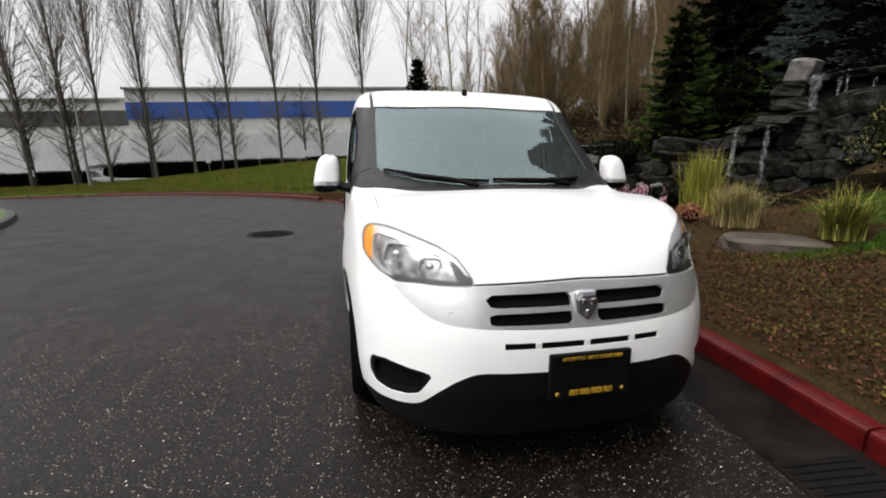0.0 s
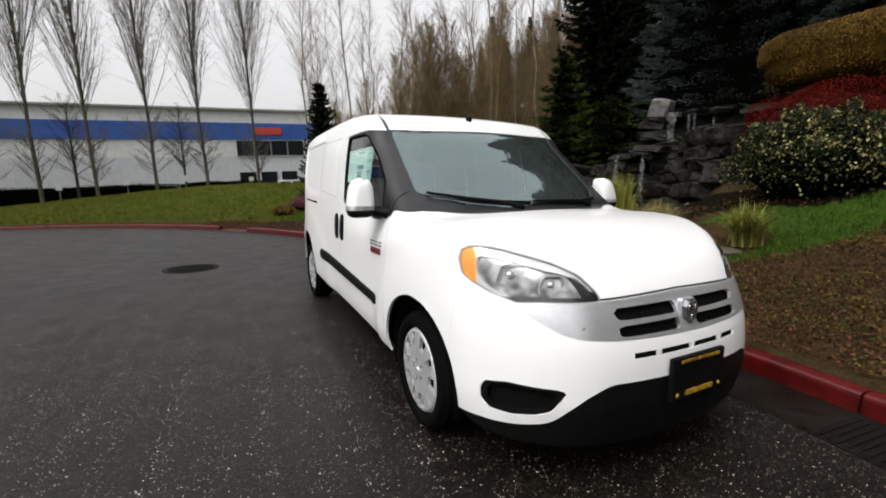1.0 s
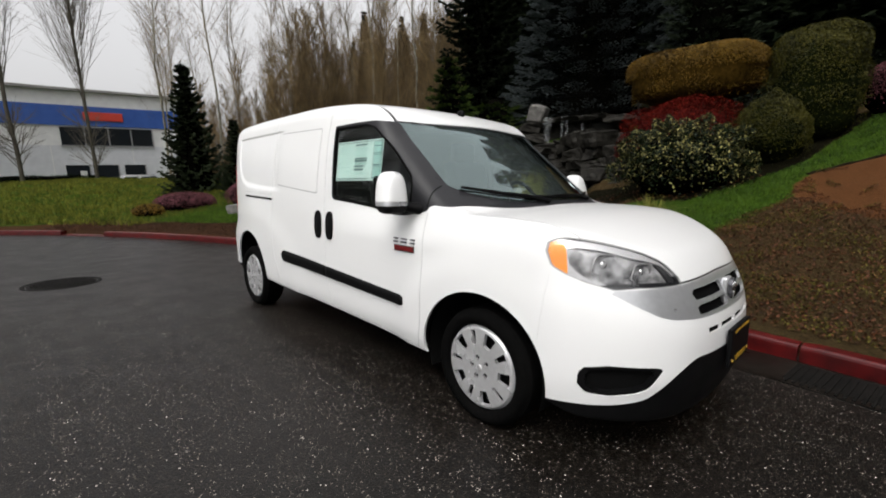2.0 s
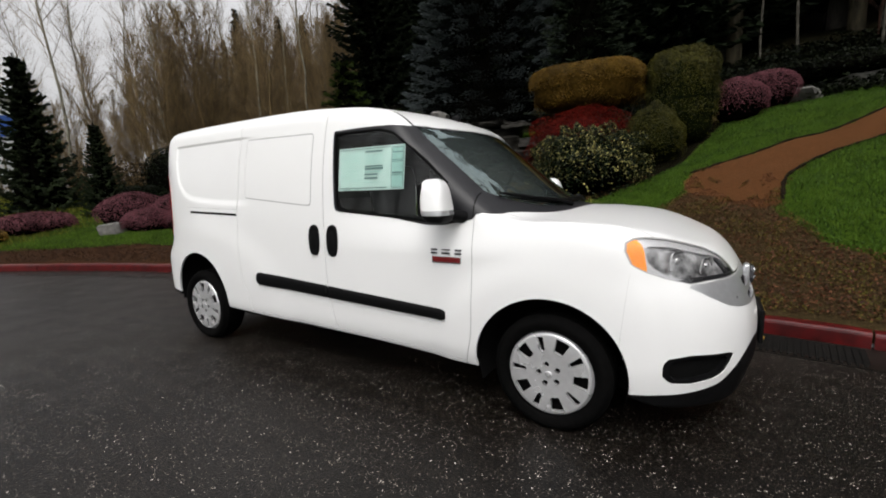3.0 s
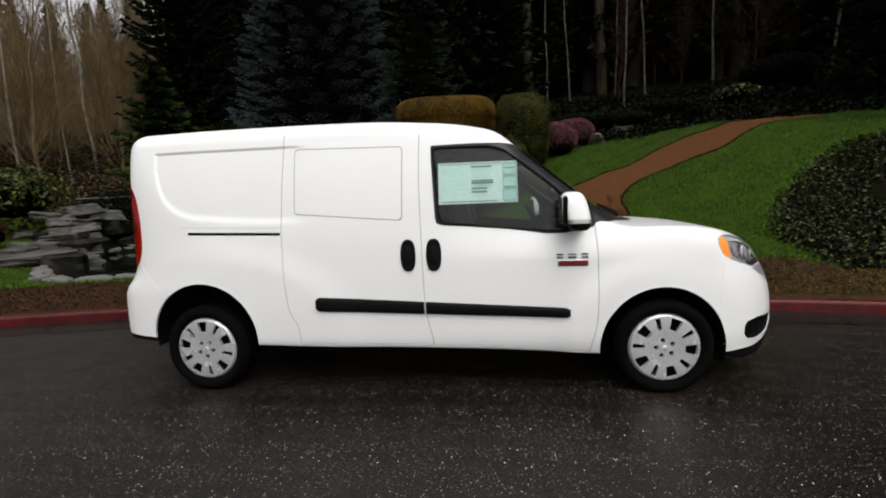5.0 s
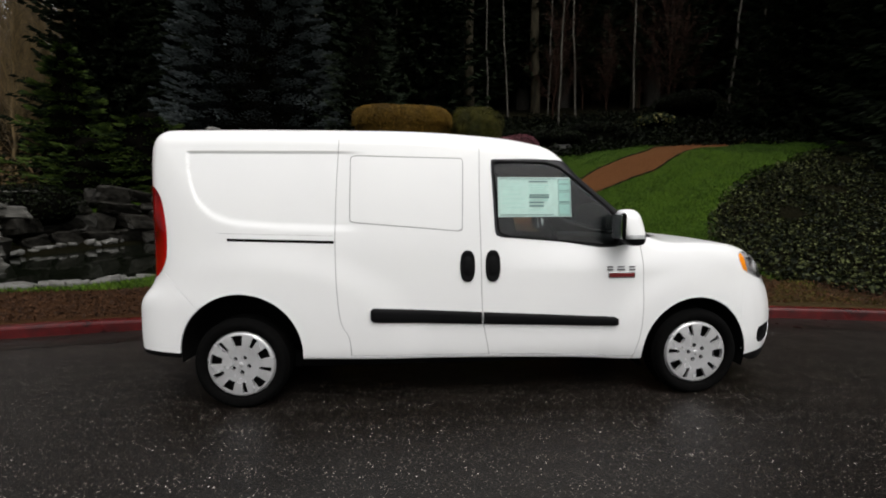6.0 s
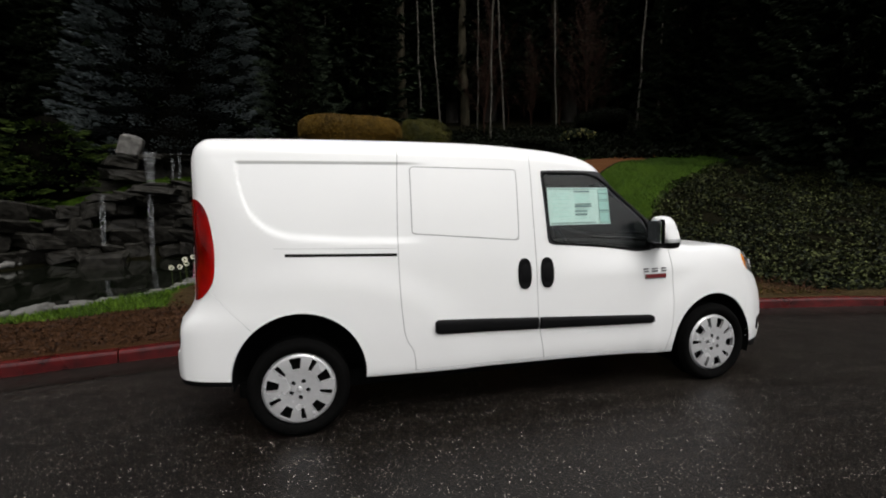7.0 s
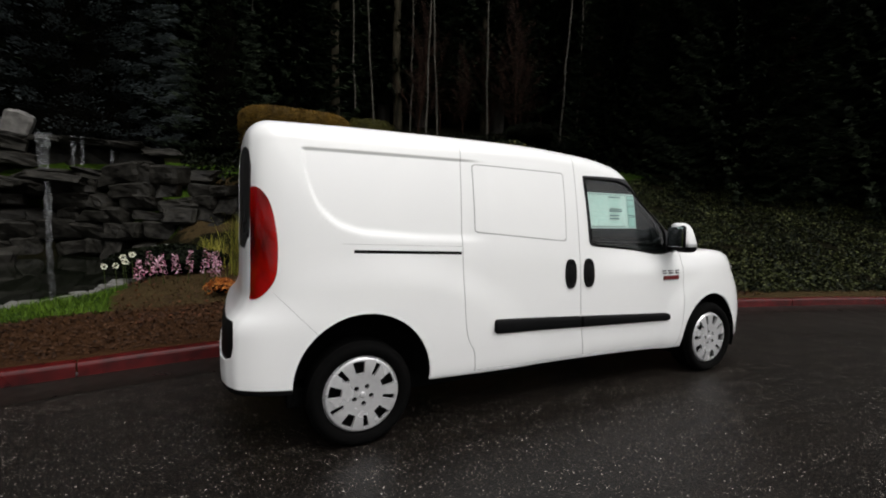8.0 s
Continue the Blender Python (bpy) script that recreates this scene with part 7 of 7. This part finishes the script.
rock_pale = material("pale_grey_rock", (.05, .047, .043), (.17, .162, .15), .6, 5, bump=.02, bump_scale=9, coarse=1.2)
rock_brown = material("brown_grey_rock", (.02, .015, .010), (.075, .058, .042), .6, 6, bump=.02, bump_scale=9)
cobble_m = material("pond_cobble", (.02, .02, .018), (.11, .108, .10), .5, 6, spec=.2, bump=.01, island=.5)


def boulder(seed, sx, sy, sz, cuts=2, rough=.22):
    """A broken, flat-bedded stone."""
    r = np.random.default_rng(seed)
    bm = bmesh.new()
    bmesh.ops.create_cube(bm, size=2)
    bmesh.ops.bevel(bm, geom=list(bm.edges), offset=.22, segments=1, affect="EDGES")
    bmesh.ops.subdivide_edges(bm, edges=list(bm.edges), cuts=cuts, use_grid_fill=True)
    co = np.array([w.co[:] for w in bm.verts])
    off = lumps(co, seed, 1.5) * rough + lumps(co, seed + 99, 4.0) * rough * .35
    skew = r.normal(0, .12, (3, 3)) + np.eye(3)
    co = (co * (1 + off)[:, None]) @ skew.T * (sx / 2, sy / 2, sz / 2)
    for w, q in zip(bm.verts, co):
        w.co = q
    return bm


def build_rock_wall():
    wall = thing("rock_wall", "stacked wall of wet dark boulders round a pond", "rock wall", pose(.45, -.1, 0))
    r = random.Random(12)
    meshes = [from_bm("stone", boulder(200 + k, 1, 1, 1), rock_m, False) for k in range(14)]
    line = [(9.0, 3.2), (9.5, 4.6), (10.1, 6.2), (10.7, 7.4), (10.95, 8.4), (10.8, 9.4), (10.1, 10.6), (8.8, 11.6), (7.2, 12.0)]
    tops = [1.5, 2.1, 2.45, 2.3, 1.85, 1.85, 1.7, 1.3, .9]
    seg = np.r_[0, np.cumsum([math.dist(a, b) for a, b in zip(line, line[1:])])]
    xs, ys = np.array(line).T
    z, course = .05, 0
    while z < 2.45:
        hgt = r.uniform(.34, .52)
        s = r.uniform(0, .5)
        while s < seg[-1]:
            wd = r.uniform(.42, 1.1)
            top = np.interp(s, seg, tops)
            if z + hgt * .5 < top:
                x, y = np.interp(s, seg, xs), np.interp(s, seg, ys)
                x2, y2 = np.interp(s + .1, seg, xs), np.interp(s + .1, seg, ys)
                ang = math.degrees(math.atan2(y2 - y, x2 - x))
                back = .16 * course * .6 + r.uniform(-.12, .12)
                nx, ny = math.sin(radians(ang)), -math.cos(radians(ang))
                part("stone", r.choice(meshes), wall, m=pose(x + nx * back, y + ny * back, z + hgt / 2, r.uniform(-7, 7), r.uniform(-10, 10), ang + r.uniform(-8, 8)) @ Matrix.Diagonal((wd * .93, r.uniform(.6, .9), hgt * r.uniform(.86, 1.12), 1)))
            s += wd
        z += hgt * .93
        course += 1
    # the upper ledge from which the fall drops
    for x, y, zz, sx, sy, sz, turn in ((13.2, 8.9, 3.26, 1.1, 1.2, .22, 5), (13.2, 7.9, 3.24, 1.3, 1.2, .20, -4), (13.1, 6.9, 3.2, 1.2, 1.1, .20, 8), (13.0, 6.0, 3.05, 1.1, 1.1, .28, -8),
                                        (13.7, 9.0, 2.75, 1.4, 1.0, .9, 8), (13.7, 7.8, 2.7, 1.5, 1.0, .9, 0), (13.5, 6.7, 2.7, 1.3, 1.0, .8, 5), (12.9, 9.75, 3.05, .9, 1.0, .36, 25), (12.75, 9.7, 2.65, 1.1, 1.0, .42, 30), (12.9, 10.4, 2.3, 1.5, 1.1, .5, 40),
                                        (12.55, 8.6, 2.2, 1.4, 1.2, .36, 4), (12.5, 7.4, 2.2, 1.4, 1.2, .34, 12), (12.4, 6.3, 2.25, 1.3, 1.1, .4, -5), (12.0, 9.0, 1.7, 1.2, 1.3, .5, 20), (11.7, 10.0, 1.55, 1.2, 1.0, .5, 33), (11.8, 7.9, 1.75, 1.5, 1.2, .45, 0), (12.3, 5.2, 2.3, 1.4, 1.1, .5, 0)):
        part("stone", r.choice(meshes), wall, m=pose(x, y, zz, r.uniform(-5, 5), r.uniform(-5, 5), turn) @ Matrix.Diagonal((sy, sx, sz, 1)))
    # overhanging lips over which the two lower spouts run
    for x, y, zz in ((10.85, 9.25, 1.86), (10.55, 7.95, 2.02)):
        part("spout_lip", r.choice(meshes), wall, m=pose(x, y, zz, 3, -4, 80) @ Matrix.Diagonal((1.05, .8, .20, 1)))
    part("crown_stone", from_bm("crown_stone", boulder(301, .6, .62, .70, 2, .12), rock_pale), wall, "pale upright stone on top of the wall", pose(12.8, 9.42, 3.58, 8, 6, 20))


def water_sheet(x, y, z0, z1, width, lean, seed, mat):
    r = np.random.default_rng(seed)
    rows, cols = 14, 7
    verts, faces = [], []
    for i in range(rows + 1):
        s = i / rows
        for j in range(cols):
            u = j / (cols - 1) - .5
            verts.append((x - lean * s**.6 + .02 * math.sin(9 * u + 4 * s + seed) + r.normal(0, .008), y + u * width * (1 - .25 * s) + r.normal(0, .006), z0 + (z1 - z0) * s))
    for i in range(rows):
        for j in range(cols - 1):
            faces.append((i * cols + j, i * cols + j + 1, (i + 1) * cols + j + 1, (i + 1) * cols + j))
    return mesh_of("water_stream", verts, faces, mat, True)


def build_water():
    fall_m, n, l, b = nodes_of("falling_water")
    tc, mp, nz = n.new("ShaderNodeTexCoord"), n.new("ShaderNodeMapping"), n.new("ShaderNodeTexNoise")
    mp.inputs["Scale"].default_value = (14, 14, 1.2)
    nz.inputs["Scale"].default_value = 2.5
    l.new(tc.outputs["Object"], mp.inputs[0]), l.new(mp.outputs[0], nz.inputs["Vector"])
    rp = n.new("ShaderNodeMapRange")
    rp.inputs[1].default_value, rp.inputs[2].default_value, rp.inputs[3].default_value, rp.inputs[4].default_value = .42, .70, .0, .46
    l.new(nz.outputs[0], rp.inputs[0]), l.new(rp.outputs[0], b.inputs["Alpha"])
    b.inputs["Base Color"].default_value, b.inputs["Roughness"].default_value = (.40, .42, .43, 1), .25
    fall = thing("waterfall", "thin white streams of water falling into the pond", "waterfall", pose(.45, -.3, 0))
    for k, (x, y, z0, z1, w, lean) in enumerate(((12.62, 9.02, 3.40, 2.36, .36, .10), (12.58, 8.34, 3.36, 2.4, .14, .08), (12.55, 8.12, 3.36, 2.5, .10, .08), (12.5, 7.4, 3.32, 2.5, .10, .08), (10.48, 9.55, 1.92, .45, .15, .16), (10.22, 8.24, 2.10, .05, .15, .18))):
        part("water_stream", water_sheet(x, y, z0, z1, w, lean, k, fall_m), fall)
    pond_m, n, l, b = nodes_of("pond_water")
    b.inputs["Base Color"].default_value, b.inputs["Roughness"].default_value = (.004, .005, .003, 1), .04
    nz = n.new("ShaderNodeTexNoise")
    nz.inputs["Scale"].default_value = 5
    bp = n.new("ShaderNodeBump")
    bp.inputs["Strength"].default_value, bp.inputs["Distance"].default_value = .25, .02
    l.new(nz.outputs[0], bp.inputs["Height"]), l.new(bp.outputs[0], b.inputs["Normal"])
    ang = np.linspace(0, 2 * math.pi, 64, endpoint=False)
    verts = [(7.3 + 3.9 * math.cos(t) * (1 + .04 * math.sin(3 * t)), 8.3 + 3.15 * math.sin(t) * (1 + .05 * math.sin(4 * t)), .035) for t in ang]
    tagged(new("pond", mesh_of("pond", verts, [tuple(range(64))], pond_m)), "dark still pond water below the rock wall", "pond", kind="structure")
    edging = thing("pond_edging", "row of rounded grey cobbles along the pond", "stones")
    r = random.Random(3)
    meshes = [from_bm("cobble", boulder(400 + k, 1, 1, 1, 1, .10), cobble_m, True) for k in range(6)]
    for k in range(120):
        t = radians(150 + k * 1.8) if k < 96 else radians(50 + (k - 96) * 4)
        x, y = 7.3 + 3.95 * math.cos(t) * (1 + .04 * math.sin(3 * t)) + r.uniform(-.1, .1), 8.3 + 3.2 * math.sin(t) * (1 + .05 * math.sin(4 * t)) + r.uniform(-.1, .1)
        sz = r.uniform(.10, .25)
        part("cobble", r.choice(meshes), edging, m=pose(x, y, max(float(land(x, y)), .02) + sz * .12, r.uniform(-15, 15), r.uniform(-15, 15), r.uniform(0, 180)) @ Matrix.Diagonal((sz * 1.25, sz, sz * .6, 1)))


def build_cascade():
    """A flight of flat slabs climbing from the verge beside the pond."""
    steps = thing("rock_cascade", "flight of flat grey slabs stepping up beside the pond", "rocks")
    slab = [from_bm("slab", boulder(500 + k, 1, 1, 1, 2, .14), rock_slab) for k in range(6)]
    r = random.Random(21)
    part("ledge", slab[0], steps, "broad flat grey ledge", pose(4.65, 11.35, float(land(4.65, 11.35)) + .10, 2, -2, -38) @ Matrix.Diagonal((1.75, .8, .30, 1)))
    for i in range(26):
        s_ = i / 25
        x, y = 5.2 + 2.6 * s_ + r.uniform(-.5, .5), 11.4 + 1.1 * s_ + r.uniform(-.5, .5)
        w = r.uniform(.4, .95)
        part("slab", r.choice(slab), steps, m=pose(x, y, float(land(x, y)) + .12 + .85 * s_ + r.uniform(-.06, .06), r.uniform(-8, 8), r.uniform(-8, 8), r.uniform(-70, 20)) @ Matrix.Diagonal((w, w * r.uniform(.6, .9), r.uniform(.16, .30), 1)))


build_rock_wall()
build_water()
build_cascade()
for name, label, x, y, sx, sy, sz, turn, mat, dz in (
        ("flat_rock", "broad flat brown-grey rock in the planting bed", 3.5, 1.35, .95, .55, .2, -40, rock_brown, -.04),
        ("boulder", "rounded rock wet by a spout in the pond", 9.3, 8.7, 1.0, 1.0, .75, 10, rock_m, .25),
        ("boulder", "pale boulder above the lawn", 14.4, -3.95, .9, .7, .6, 20, rock_pale, .15),
        ("boulder", "pale boulder by the heather", 12.75, -2.65, 1.0, .7, .4, -15, rock_pale, .08),
        ("boulder", "grey boulder among the heather", 2.35, 12.9, .75, .5, .4, 30, rock_pale, .1),
        ("boulder", "grey boulder beside the pond", 5.2, 10.9, 1.3, .9, .5, 50, rock_m, .1),
        ("boulder", "grey boulder beside the pond", 6.2, 11.6, 1.2, .9, .6, 10, rock_m, .15),
        ("boulder", "grey boulder behind the pond", 9.4, 11.8, .9, .7, .5, 70, rock_slab, .15),
        ("boulder", "small stone at the end of the bed", 5.0, 3.2, .5, .4, .3, 15, rock_m, .08)):
    ob = thing(name, label, "rock", pose(x, y, float(land(x, y)) + dz, 0, 0, turn), me=from_bm(name, boulder(int(x * 37 + y * 11) % 997, sx, sy, sz, 2, .14), mat, False))
